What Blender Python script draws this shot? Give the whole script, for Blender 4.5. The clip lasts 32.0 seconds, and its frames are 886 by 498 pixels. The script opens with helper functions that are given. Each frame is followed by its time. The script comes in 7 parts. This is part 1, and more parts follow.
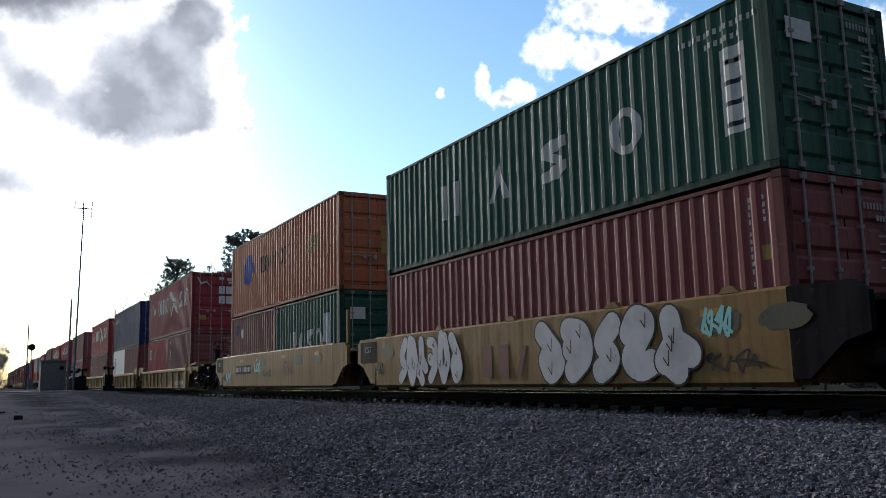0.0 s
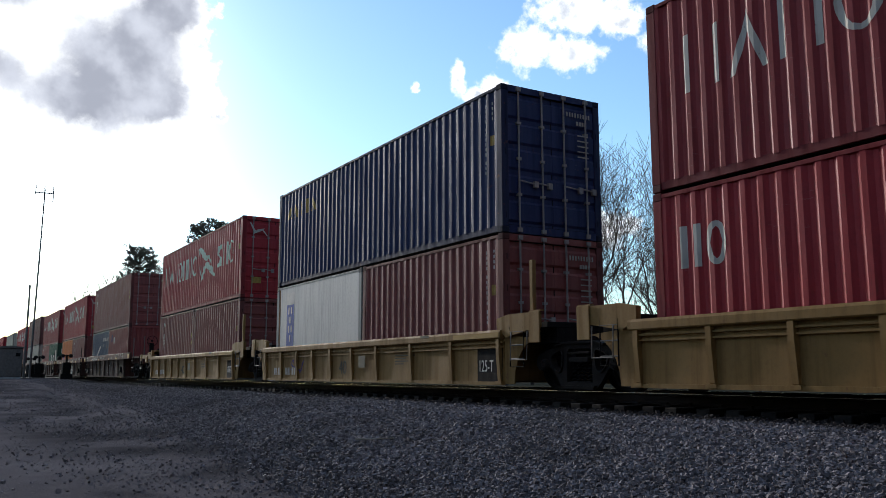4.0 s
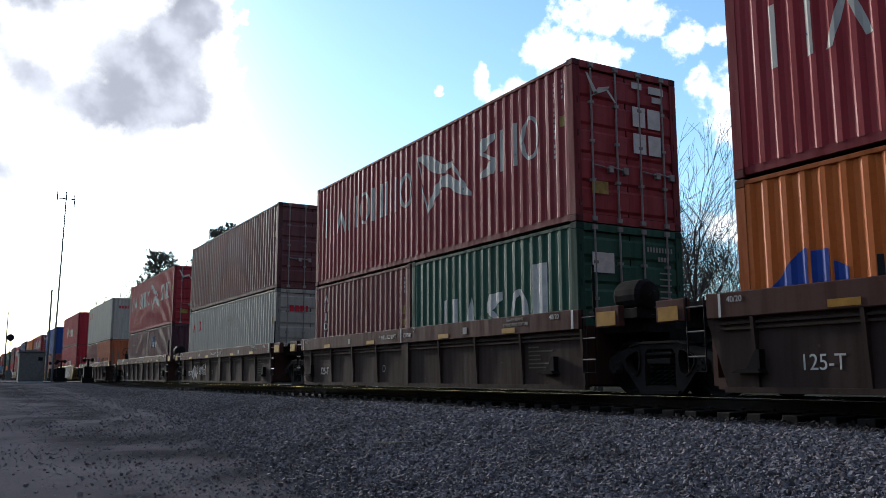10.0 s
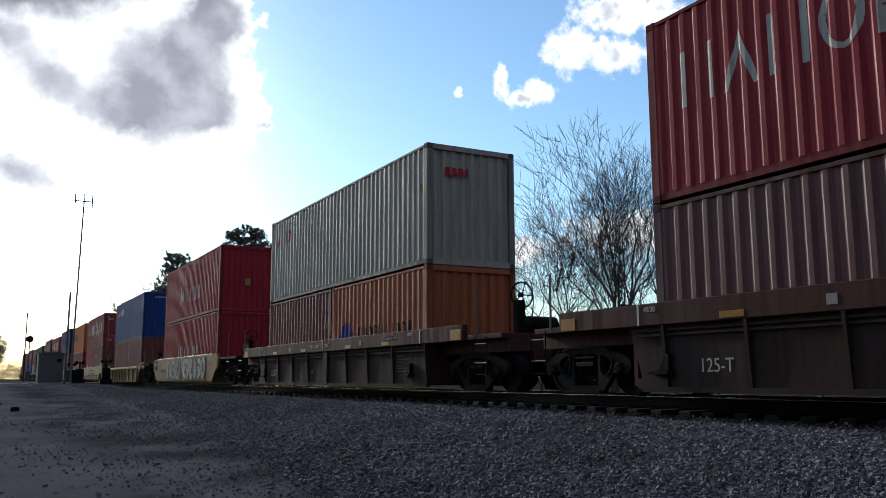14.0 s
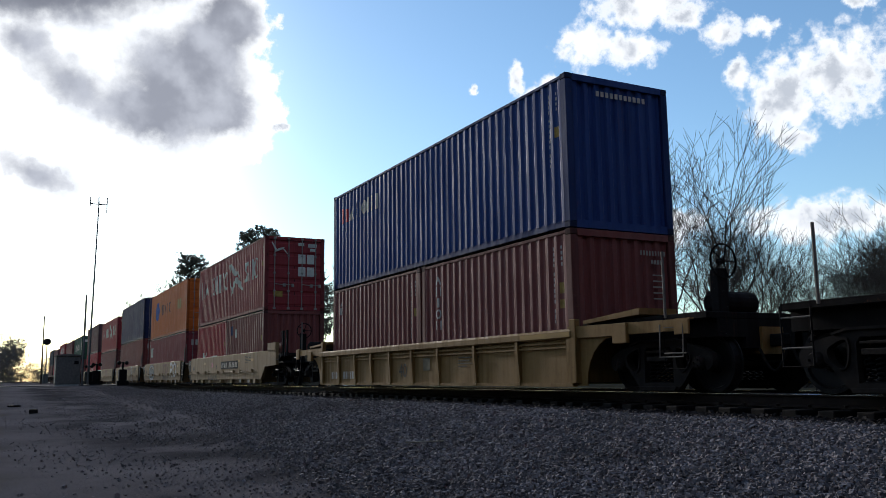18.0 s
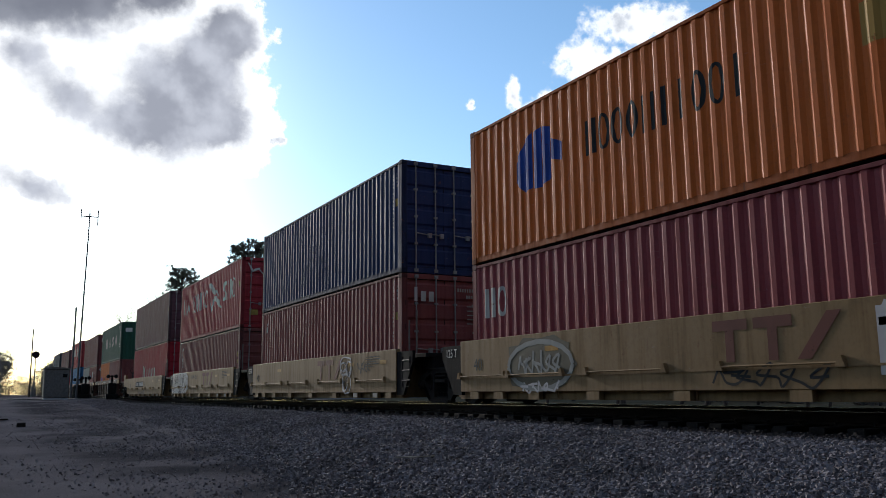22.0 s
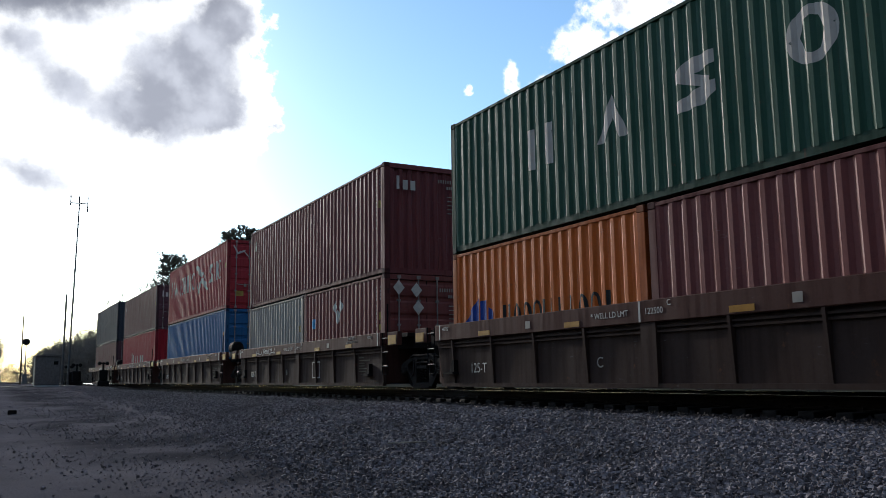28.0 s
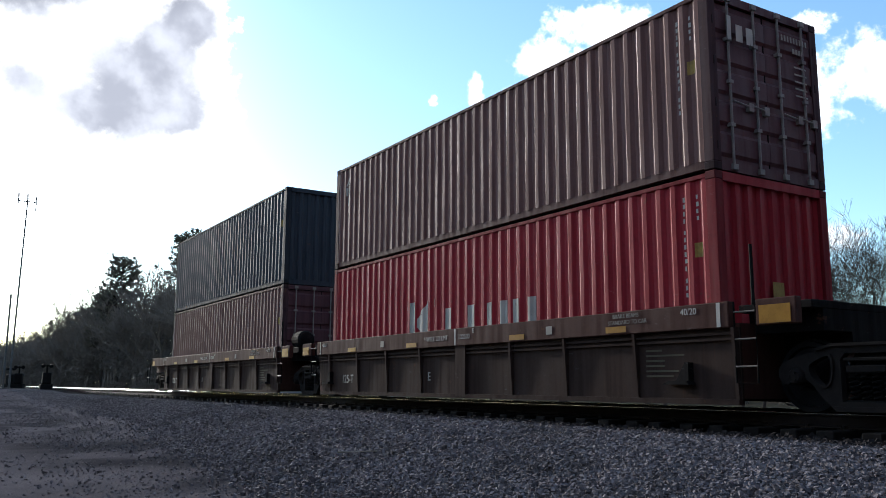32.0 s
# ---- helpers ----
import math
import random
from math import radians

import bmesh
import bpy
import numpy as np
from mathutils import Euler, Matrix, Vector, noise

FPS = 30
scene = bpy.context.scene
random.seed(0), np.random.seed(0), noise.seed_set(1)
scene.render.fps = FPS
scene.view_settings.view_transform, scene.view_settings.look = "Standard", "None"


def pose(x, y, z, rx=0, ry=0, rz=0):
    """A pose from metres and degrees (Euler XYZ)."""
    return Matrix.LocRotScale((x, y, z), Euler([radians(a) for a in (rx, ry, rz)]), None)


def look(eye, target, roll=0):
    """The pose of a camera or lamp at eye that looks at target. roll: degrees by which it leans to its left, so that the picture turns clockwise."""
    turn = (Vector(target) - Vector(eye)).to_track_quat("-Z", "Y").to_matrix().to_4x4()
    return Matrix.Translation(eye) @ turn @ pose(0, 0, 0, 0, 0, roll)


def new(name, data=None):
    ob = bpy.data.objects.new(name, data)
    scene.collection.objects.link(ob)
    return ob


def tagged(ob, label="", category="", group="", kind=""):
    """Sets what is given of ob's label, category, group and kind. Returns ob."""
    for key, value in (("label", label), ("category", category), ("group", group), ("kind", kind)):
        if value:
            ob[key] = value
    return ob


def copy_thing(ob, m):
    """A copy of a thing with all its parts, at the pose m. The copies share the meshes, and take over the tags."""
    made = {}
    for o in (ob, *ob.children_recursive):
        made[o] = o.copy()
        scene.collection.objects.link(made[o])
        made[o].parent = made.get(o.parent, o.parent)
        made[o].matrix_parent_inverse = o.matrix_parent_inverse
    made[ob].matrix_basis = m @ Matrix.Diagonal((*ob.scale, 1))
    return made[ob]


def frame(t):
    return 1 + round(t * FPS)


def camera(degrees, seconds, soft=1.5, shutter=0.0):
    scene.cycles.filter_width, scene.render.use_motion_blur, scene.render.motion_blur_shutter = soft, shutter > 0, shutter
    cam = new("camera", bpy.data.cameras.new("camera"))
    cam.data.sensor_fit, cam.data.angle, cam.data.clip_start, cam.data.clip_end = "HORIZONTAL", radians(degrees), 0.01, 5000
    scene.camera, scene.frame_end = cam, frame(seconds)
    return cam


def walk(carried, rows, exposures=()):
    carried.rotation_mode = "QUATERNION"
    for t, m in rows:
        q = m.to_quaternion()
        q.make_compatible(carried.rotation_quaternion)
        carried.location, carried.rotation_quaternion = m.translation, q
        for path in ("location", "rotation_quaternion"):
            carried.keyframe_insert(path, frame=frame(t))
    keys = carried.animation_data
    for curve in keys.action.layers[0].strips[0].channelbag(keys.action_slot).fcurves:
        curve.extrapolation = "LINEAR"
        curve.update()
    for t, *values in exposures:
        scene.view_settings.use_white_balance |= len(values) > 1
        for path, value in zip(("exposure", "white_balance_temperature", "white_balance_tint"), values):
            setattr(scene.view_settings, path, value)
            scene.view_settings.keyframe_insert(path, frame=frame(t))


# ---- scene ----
from mathutils.geometry import tessellate_polygon

EYE = Vector((0.0, 0.0, 1.25))


def aim(heading, pitch, roll):
    """Camera pose at EYE: heading in degrees to the right of the track's direction, pitch upwards."""
    h, q = radians(heading), radians(pitch)
    way = Vector((math.sin(h) * math.cos(q), math.cos(h) * math.cos(q), math.sin(q)))
    return look(EYE, EYE + way * 10, roll)


cam = camera(55.29, 32.0, soft=0.6)
walk(cam, [
    (0, aim(28.45, 8.67, -1.23)), (0.5, aim(28.56, 8.86, -0.91)), (1, aim(28.63, 8.77, -0.70)), (1.5, aim(28.67, 8.53, -0.43)),
    (2, aim(28.99, 8.33, -0.83)), (2.5, aim(29.47, 7.80, -0.78)), (3, aim(29.91, 7.77, -0.50)), (3.5, aim(30.30, 8.10, -0.30)),
    (5.5, aim(31.55, 8.57, 0.39)), (6, aim(29.85, 9.03, -0.66)), (6.5, aim(29.55, 9.15, -0.92)), (7, aim(29.45, 9.08, -1.17)),
    (7.5, aim(29.41, 8.94, -1.02)), (8, aim(29.57, 8.89, -0.99)), (8.5, aim(29.70, 8.68, -0.71)), (9, aim(29.85, 8.59, -0.56)),
    (9.5, aim(29.68, 8.47, -0.42)), (10, aim(29.51, 8.55, -0.17)), (10.5, aim(29.54, 8.70, -0.00)), (11, aim(29.58, 8.74, 0.26)),
    (11.5, aim(29.46, 8.95, 0.55)), (12, aim(29.01, 8.72, 0.22)), (12.5, aim(28.84, 8.79, -0.13)), (13, aim(28.76, 8.81, -0.01)),
    (13.5, aim(28.61, 8.74, -0.15)), (15.5, aim(27.98, 8.34, 0.06)), (16, aim(27.59, 8.47, -0.14)), (16.5, aim(27.54, 8.60, -0.39)),
    (17, aim(27.56, 8.77, -0.42)), (17.5, aim(27.65, 8.71, -0.51)), (18, aim(27.57, 8.51, -0.79)), (18.5, aim(27.48, 8.48, -0.74)),
    (19, aim(27.59, 8.54, -0.77)), (19.5, aim(27.78, 8.62, -0.87)), (20, aim(27.94, 8.72, -0.64)), (20.5, aim(27.87, 8.80, -0.68)),
    (21, aim(27.99, 9.06, -0.42)), (21.5, aim(28.00, 9.22, -0.52)), (22, aim(28.14, 9.48, -0.57)), (22.5, aim(28.16, 9.63, -0.52)),
    (23, aim(27.99, 9.45, -0.38)), (23.5, aim(27.90, 9.25, -0.59)), (24, aim(28.04, 9.03, -0.62)), (24.5, aim(28.16, 8.87, -0.95)),
    (25, aim(28.25, 8.92, -0.91)), (25.5, aim(28.27, 8.91, -0.77)), (26, aim(28.29, 8.68, -0.85)), (26.5, aim(28.47, 8.64, -0.91)),
    (28.5, aim(28.91, 8.53, -0.58)), (29, aim(29.12, 8.53, -0.32)), (29.5, aim(29.25, 8.23, -0.47)), (30, aim(29.71, 8.15, -0.28)),
    (30.5, aim(30.07, 8.22, -0.19)), (31, aim(30.51, 8.56, 0.20)), (31.5, aim(31.13, 9.04, 0.32)), (32, aim(31.73, 9.18, 0.30))],
    exposures=[(0, 0.1, 6100, 10), (2, 0.05, 6100, 10), (3, 0.14, 6100, 10), (6.0, 0.18, 6100, 10), (7, 0.02, 6100, 10), (8, 0.06, 6100, 10), (10, 0.38, 6100, 10), (12, 0.22, 6100, 10), (13.2, 0.06, 6100, 10),
               (16, -0.12, 6100, 10), (17.5, -0.22, 6100, 10), (18.5, -0.12, 6100, 10), (20, -0.12, 6100, 10), (21, 0.0, 6100, 10), (23, -0.15, 6100, 10), (25.5, 0.03, 6100, 10), (29, 0.20, 6100, 10), (32, 0.55, 6100, 10)])

# ---- world, sun ----
SUN_AZ, SUN_EL = -6.0, 17.0
world = bpy.data.worlds.new("world")
scene.world = world
world.use_nodes = True
wt = world.node_tree
wt.nodes.clear()
w_out = wt.nodes.new("ShaderNodeOutputWorld")
w_bg = wt.nodes.new("ShaderNodeBackground")
w_sky = wt.nodes.new("ShaderNodeTexSky")
w_sky.sky_type = "NISHITA"
w_sky.sun_disc = False
w_sky.sun_elevation = radians(SUN_EL)
w_sky.sun_rotation = radians(SUN_AZ)
w_sky.air_density, w_sky.dust_density, w_sky.ozone_density = 1.1, 0.4, 1.6
w_bg.inputs["Strength"].default_value = 0.17
# thin veil of bright haze round the sun
w_tc = wt.nodes.new("ShaderNodeTexCoord")
w_dot = wt.nodes.new("ShaderNodeVectorMath")
w_dot.operation = "DOT_PRODUCT"
_a, _e = radians(-1.5), radians(14)
w_dot.inputs[1].default_value = (math.sin(_a) * math.cos(_e), math.cos(_a) * math.cos(_e), math.sin(_e))
w_pow = wt.nodes.new("ShaderNodeMath")
w_pow.operation = "POWER"
w_pow.inputs[1].default_value = 64.0
w_clamp = wt.nodes.new("ShaderNodeMath")
w_clamp.operation = "MAXIMUM"
w_clamp.inputs[1].default_value = 0.0
w_haze = wt.nodes.new("ShaderNodeBackground")
w_haze.inputs["Color"].default_value = (1.0, 0.985, 0.96, 1)
w_mul = wt.nodes.new("ShaderNodeMath")
w_mul.operation = "MULTIPLY"
w_mul.inputs[1].default_value = 2.2
w_add = wt.nodes.new("ShaderNodeAddShader")
wt.links.new(w_tc.outputs["Generated"], w_dot.inputs[0])
wt.links.new(w_dot.outputs["Value"], w_clamp.inputs[0])
wt.links.new(w_clamp.outputs[0], w_pow.inputs[0])
wt.links.new(w_pow.outputs[0], w_mul.inputs[0])
wt.links.new(w_mul.outputs[0], w_haze.inputs["Strength"])
w_tint = wt.nodes.new("ShaderNodeMix")
w_tint.data_type, w_tint.blend_type = "RGBA", "MULTIPLY"
w_tint.inputs[0].default_value = 1.0
w_tint.inputs[7].default_value = (0.84, 0.98, 1.08, 1)
wt.links.new(w_sky.outputs[0], w_tint.inputs[6])
wt.links.new(w_tint.outputs[2], w_bg.inputs["Color"])
wt.links.new(w_bg.outputs[0], w_add.inputs[0])
wt.links.new(w_haze.outputs[0], w_add.inputs[1])
wt.links.new(w_add.outputs[0], w_out.inputs["Surface"])

sun_data = bpy.data.lights.new("sun", "SUN")
sun_data.energy, sun_data.angle, sun_data.color = 2.6, radians(4.0), (1.0, 0.91, 0.80)
sun = new("sun", sun_data)
_a, _e = radians(SUN_AZ), radians(SUN_EL)
sun.matrix_world = look((0, 0, 0), (-math.sin(_a) * math.cos(_e), -math.cos(_a) * math.cos(_e), -math.sin(_e)))
sun.location = (0, 0, 60)

# ---- materials ----


class Nodes:
    """Short hand for one node tree."""

    def __init__(self, name):
        self.mat = bpy.data.materials.new(name)
        self.mat.use_nodes = True
        self.tree = self.mat.node_tree
        self.bsdf = self.tree.nodes["Principled BSDF"]

    def add(self, kind, **values):
        node = self.tree.nodes.new("ShaderNode" + kind)
        for key, value in values.items():
            if key in node.inputs:
                node.inputs[key].default_value = value
        return node

    def link(self, a, b):
        self.tree.links.new(a, b)

    def coords(self, scale=(1, 1, 1), rand=True):
        tc = self.add("TexCoord")
        mp = self.add("Mapping")
        mp.inputs["Scale"].default_value = scale
        self.link(tc.outputs["Object"], mp.inputs["Vector"])
        if rand:
            info = self.add("ObjectInfo")
            comb = self.math("MULTIPLY", info.outputs["Random"], 37.0)
            self.link(comb, mp.inputs["Location"])
        return mp.outputs["Vector"]

    def noise(self, vec, scale, detail=4.0, rough=0.55):
        n = self.add("TexNoise", Scale=scale, Detail=detail, Roughness=rough)
        self.link(vec, n.inputs["Vector"])
        return n.outputs["Fac"]

    def math(self, op, a, b=None, c=None):
        n = self.add("Math")
        n.operation = op
        for i, v in enumerate((a, b, c)):
            if v is None:
                continue
            if isinstance(v, (int, float)):
                n.inputs[i].default_value = v
            else:
                self.link(v, n.inputs[i])
        return n.outputs[0]

    def step(self, v, lo, hi, to0=0.0, to1=1.0):
        n = self.add("MapRange")
        n.interpolation_type = "SMOOTHSTEP"
        self.link(v, n.inputs["Value"])
        n.inputs["From Min"].default_value, n.inputs["From Max"].default_value = lo, hi
        n.inputs["To Min"].default_value, n.inputs["To Max"].default_value = to0, to1
        return n.outputs["Result"]

    def mix(self, fac, a, b):
        n = self.add("Mix")
        n.data_type = "RGBA"
        for sock, v in ((n.inputs[0], fac), (n.inputs[6], a), (n.inputs[7], b)):
            if isinstance(v, (int, float)):
                sock.default_value = v
            elif isinstance(v, (tuple, list)):
                sock.default_value = (*v[:3], 1)
            else:
                self.link(v, sock)
        return n.outputs[2]

    def bump(self, height, strength, distance=0.02):
        n = self.add("Bump", Strength=strength, Distance=distance)
        self.link(height, n.inputs["Height"])
        self.link(n.outputs["Normal"], self.bsdf.inputs["Normal"])

    def out(self, color=None, rough=None, metal=0.0, gloss=0.12):
        self.bsdf.inputs["Specular IOR Level"].default_value = gloss
        for name, v in (("Base Color", color), ("Roughness", rough), ("Metallic", metal)):
            if v is None:
                continue
            if isinstance(v, (int, float)):
                self.bsdf.inputs[name].default_value = v
            elif isinstance(v, (tuple, list)):
                self.bsdf.inputs[name].default_value = (*v[:3], 1)
            else:
                self.link(v, self.bsdf.inputs[name])
        return self.mat


MATS = {}


def painted(name, rgb, rough=0.5, grime=0.45, rust=0.5, gloss=0.2):
    """Weathered paint on steel: faded patches, rain streaks, specks of rust, a film of dirt."""
    if name in MATS:
        return MATS[name]
    n = Nodes(name)
    v = n.coords()
    streak = n.noise(n.coords((5.0, 5.0, 0.35)), 1.6, 5.0)
    big = n.noise(v, 0.7, 3.0)
    fine = n.noise(v, 16.0, 5.0, 0.7)
    faded = tuple(0.92 * c + 0.005 for c in rgb)
    dark = tuple(0.45 * c + 0.002 for c in rgb)
    c = n.mix(n.step(big, 0.35, 0.7, 0, 0.55), rgb, faded)
    c = n.mix(n.step(streak, 0.45, 0.75, 0, grime), c, dark)
    c = n.mix(n.step(fine, 0.45, 0.7, 0, 0.25), c, dark)
    spots = n.math("MULTIPLY", n.step(n.noise(v, 5.0, 8.0, 0.75), 0.60, 0.68), n.step(streak, 0.35, 0.6, 0, rust))
    c = n.mix(spots, c, (0.11, 0.045, 0.022))
    # scuffs where the paint has been rubbed pale, and runs of rust below them
    scuff = n.math("MULTIPLY", n.step(n.noise(n.coords((1.0, 1.0, 4.0)), 6.0, 7.0, 0.7), 0.62, 0.70, 0, 0.55), n.step(big, 0.48, 0.62))
    c = n.mix(scuff, c, tuple(0.8 * x + 0.09 for x in rgb))
    runs = n.math("MULTIPLY", n.step(n.noise(n.coords((9.0, 9.0, 0.25)), 1.5, 4.0), 0.60, 0.72), n.step(n.noise(v, 1.1, 3.0), 0.50, 0.66, 0, 0.55 * rust + 0.1))
    c = n.mix(runs, c, (0.085, 0.034, 0.018))
    dents = n.math("ADD", n.math("MULTIPLY", n.noise(v, 1.3, 3.0, 0.5), 3.0), n.noise(v, 4.0, 6.0, 0.6))
    n.bump(dents, 0.25, 0.012)
    MATS[name] = n.out(c, n.step(streak, 0.3, 0.7, rough, min(1.0, rough + 0.25)), 0.0, gloss)
    return MATS[name]


def plain(name, rgb, rough=0.6, metal=0.0, vary=0.3, scale=6.0):
    if name in MATS:
        return MATS[name]
    n = Nodes(name)
    v = n.coords()
    f = n.noise(v, scale, 6.0, 0.65)
    g = n.noise(v, scale * 9, 3.0)
    dark = tuple(c * (1 - vary) for c in rgb)
    c = n.mix(n.step(f, 0.35, 0.68), rgb, dark)
    c = n.mix(n.step(g, 0.5, 0.75, 0, 0.4), c, tuple(c_ * (1 - vary) for c_ in dark))
    n.bump(g, 0.15, 0.004)
    MATS[name] = n.out(c, rough, metal)
    return MATS[name]


def worn_mark(name, rgb, wear=0.5):
    """Lettering paint, scuffed so that specks are missing."""
    if name in MATS:
        return MATS[name]
    n = Nodes(name)
    v = n.coords()
    f = n.noise(v, 7.0, 8.0, 0.7)
    n.mat.surface_render_method = "DITHERED"
    c = n.mix(n.step(n.noise(v, 2.0, 4.0), 0.4, 0.7, 0, 0.5), rgb, tuple(0.6 * c_ for c_ in rgb))
    tr = n.add("BsdfTransparent")
    mx = n.add("MixShader")
    n.out(c, 0.6)
    n.link(n.step(f, 0.62, 0.70, 0, wear), mx.inputs[0])
    n.link(n.bsdf.outputs[0], mx.inputs[1])
    n.link(tr.outputs[0], mx.inputs[2])
    n.link(mx.outputs[0], n.tree.nodes["Material Output"].inputs["Surface"])
    MATS[name] = n.mat
    return n.mat


COLOURS = {
    "green": (0.018, 0.062, 0.035), "brown": (0.165, 0.044, 0.037), "redbrown": (0.182, 0.040, 0.034),
    "orange": (0.36, 0.094, 0.034), "amber": (0.46, 0.098, 0.009), "crimson": (0.270, 0.020, 0.024), "darkred": (0.215, 0.023, 0.025),
    "scarlet": (0.285, 0.011, 0.019), "navy": (0.011, 0.017, 0.062), "blue": (0.012, 0.036, 0.150), "skyblue": (0.018, 0.090, 0.205),
    "steelblue": (0.018, 0.036, 0.066), "white": (0.46, 0.43, 0.39), "greywhite": (0.33, 0.285, 0.232), "silver": (0.250, 0.222, 0.192),
    "darkbrown": (0.112, 0.037, 0.034), "umber": (0.145, 0.062, 0.052), "slate": (0.028, 0.034, 0.044), "rosered": (0.215, 0.034, 0.037), "shaded_plum": (0.082, 0.032, 0.037), "maroon": (0.135, 0.031, 0.030),
}
CAR_YELLOW = painted("car_yellow_paint", (0.205, 0.112, 0.034), 0.6, 0.55, 0.7, 0.15)
CAR_TAN = painted("car_tan_paint", (0.205, 0.124, 0.055), 0.6, 0.55, 0.7, 0.15)
CAR_BROWN = painted("car_brown_paint", (0.066, 0.0275, 0.0205), 0.65, 0.5, 0.5, 0.10)
# brown with brake dust and the shade of the recessed sides in its colour
CAR_DUSTY_SHADED = painted("car_brown_dusty_shaded_paint", (0.044, 0.0265, 0.0205), 0.75, 0.5, 0.6, 0.08)
CAR_BLACK = painted("car_black_paint", (0.0085, 0.0068, 0.0066), 0.7, 0.4, 0.5, 0.06)
STEEL_DARK = plain("dirty_cast_steel", (0.0065, 0.0055, 0.005), 0.85)
STEEL_ROD = plain("galvanised_rod", (0.15, 0.128, 0.11), 0.6, 0.1)
LOCK_ROD = plain("worn_lock_rod", (0.24, 0.205, 0.185), 0.6)
GASKET = plain("black_rubber", (0.012, 0.011, 0.011), 0.8)
STEEL_CAST = plain("dusty_cast_steel", (0.022, 0.017, 0.0145), 0.9)
WHEEL_STEEL = plain("wheel_steel", (0.012, 0.010, 0.010), 0.6, 0.2)
RAIL_SIDE = plain("rusty_rail_web", (0.020, 0.013, 0.010), 0.85)
RAIL_TOP = plain("polished_rail_head", (0.55, 0.55, 0.56), 0.22, 1.0, 0.15)
TIE_WOOD = plain("creosoted_timber", (0.017, 0.013, 0.011), 0.85, 0, 0.5, 8.0)
MARK_WHITE = worn_mark("white_lettering", (0.43, 0.385, 0.335), 0.8)
MARK_CLEAN = plain("white_stencil", (0.50, 0.455, 0.40), 0.6, 0, 0.2)
MARK_GREY = worn_mark("faded_grey_lettering", (0.27, 0.235, 0.20), 0.9)
MARK_DARK = worn_mark("black_lettering", (0.020, 0.019, 0.018), 0.4)
MARK_BLUE = worn_mark("blue_emblem_paint", (0.018, 0.045, 0.22), 0.3)
SIGN_NAVY = worn_mark("navy_sign_paint", (0.022, 0.032, 0.085), 0.4)
MARK_RED = worn_mark("red_lettering", (0.42, 0.02, 0.03), 0.3)
MARK_BROWNRED = worn_mark("faded_red_emblem_paint", (0.125, 0.042, 0.030), 0.7)
MARK_YELLOW = plain("yellow_sticker", (0.32, 0.20, 0.05), 0.5, 0, 0.4)
MARK_OCHRE = worn_mark("faded_ochre_paint", (0.30, 0.17, 0.04), 0.8)
PATCH = worn_mark("grey_buffed_patch", (0.085, 0.070, 0.045), 0.9)
MARK_AMBER = plain("amber_reflector", (0.33, 0.155, 0.018), 0.4, 0, 0.25)
MARK_PINK = worn_mark("pink_spray_paint", (0.45, 0.12, 0.16), 0.5)
SPRAY_TEAL = worn_mark("teal_spray_paint", (0.25, 0.50, 0.44), 0.6)
SPRAY_WHITE = worn_mark("white_spray_paint", (0.44, 0.40, 0.36), 0.35)
SPRAY_LILAC = worn_mark("lilac_grey_spray_paint", (0.44, 0.395, 0.375), 0.45)
SPRAY_BLACK = worn_mark("black_spray_paint", (0.012, 0.012, 0.014), 0.2)
SPRAY_PURPLE = worn_mark("purple_spray_paint", (0.05, 0.025, 0.12), 0.2)
SPRAY_SILVER = worn_mark("silver_spray_paint", (0.215, 0.205, 0.185), 0.6)

# ---- mesh helpers ----
MESHES = {}


def box(bm, x0, x1, y0, y1, z0, z1, bevel=0.0):
    vs = [bm.verts.new((x, y, z)) for x in (x0, x1) for y in (y0, y1) for z in (z0, z1)]
    fs = [bm.faces.new([vs[i] for i in q]) for q in ((0, 1, 3, 2), (4, 6, 7, 5), (0, 4, 5, 1), (2, 3, 7, 6), (0, 2, 6, 4), (1, 5, 7, 3))]
    if bevel:
        bmesh.ops.bevel(bm, geom=list({e for f in fs for e in f.edges}), offset=bevel, segments=1, affect="EDGES")


def prism(bm, pts, lo, hi, axis="x"):
    """A polygon extruded along an axis. pts are (y, z) for x, (x, z) for y, (x, y) for z."""
    def at(p, d):
        return {"x": (d, p[0], p[1]), "y": (p[0], d, p[1]), "z": (p[0], p[1], d)}[axis]
    a = [bm.verts.new(at(p, lo)) for p in pts]
    b = [bm.verts.new(at(p, hi)) for p in pts]
    bm.faces.new(a)
    bm.faces.new(b[::-1])
    for i in range(len(pts)):
        j = (i + 1) % len(pts)
        bm.faces.new((a[i], b[i], b[j], a[j]))


def tube(bm, p0, p1, r0, r1=None, n=8):
    p0, p1 = Vector(p0), Vector(p1)
    r1 = r0 if r1 is None else r1
    q = (p1 - p0).to_track_quat("Z", "Y")
    rings = []
    for p, r in ((p0, r0), (p1, r1)):
        rings.append([bm.verts.new(p + q @ Vector((math.cos(2 * math.pi * i / n) * r, math.sin(2 * math.pi * i / n) * r, 0))) for i in range(n)])
    for i in range(n):
        j = (i + 1) % n
        bm.faces.new((rings[0][i], rings[0][j], rings[1][j], rings[1][i]))
    bm.faces.new(rings[0][::-1])
    bm.faces.new(rings[1])


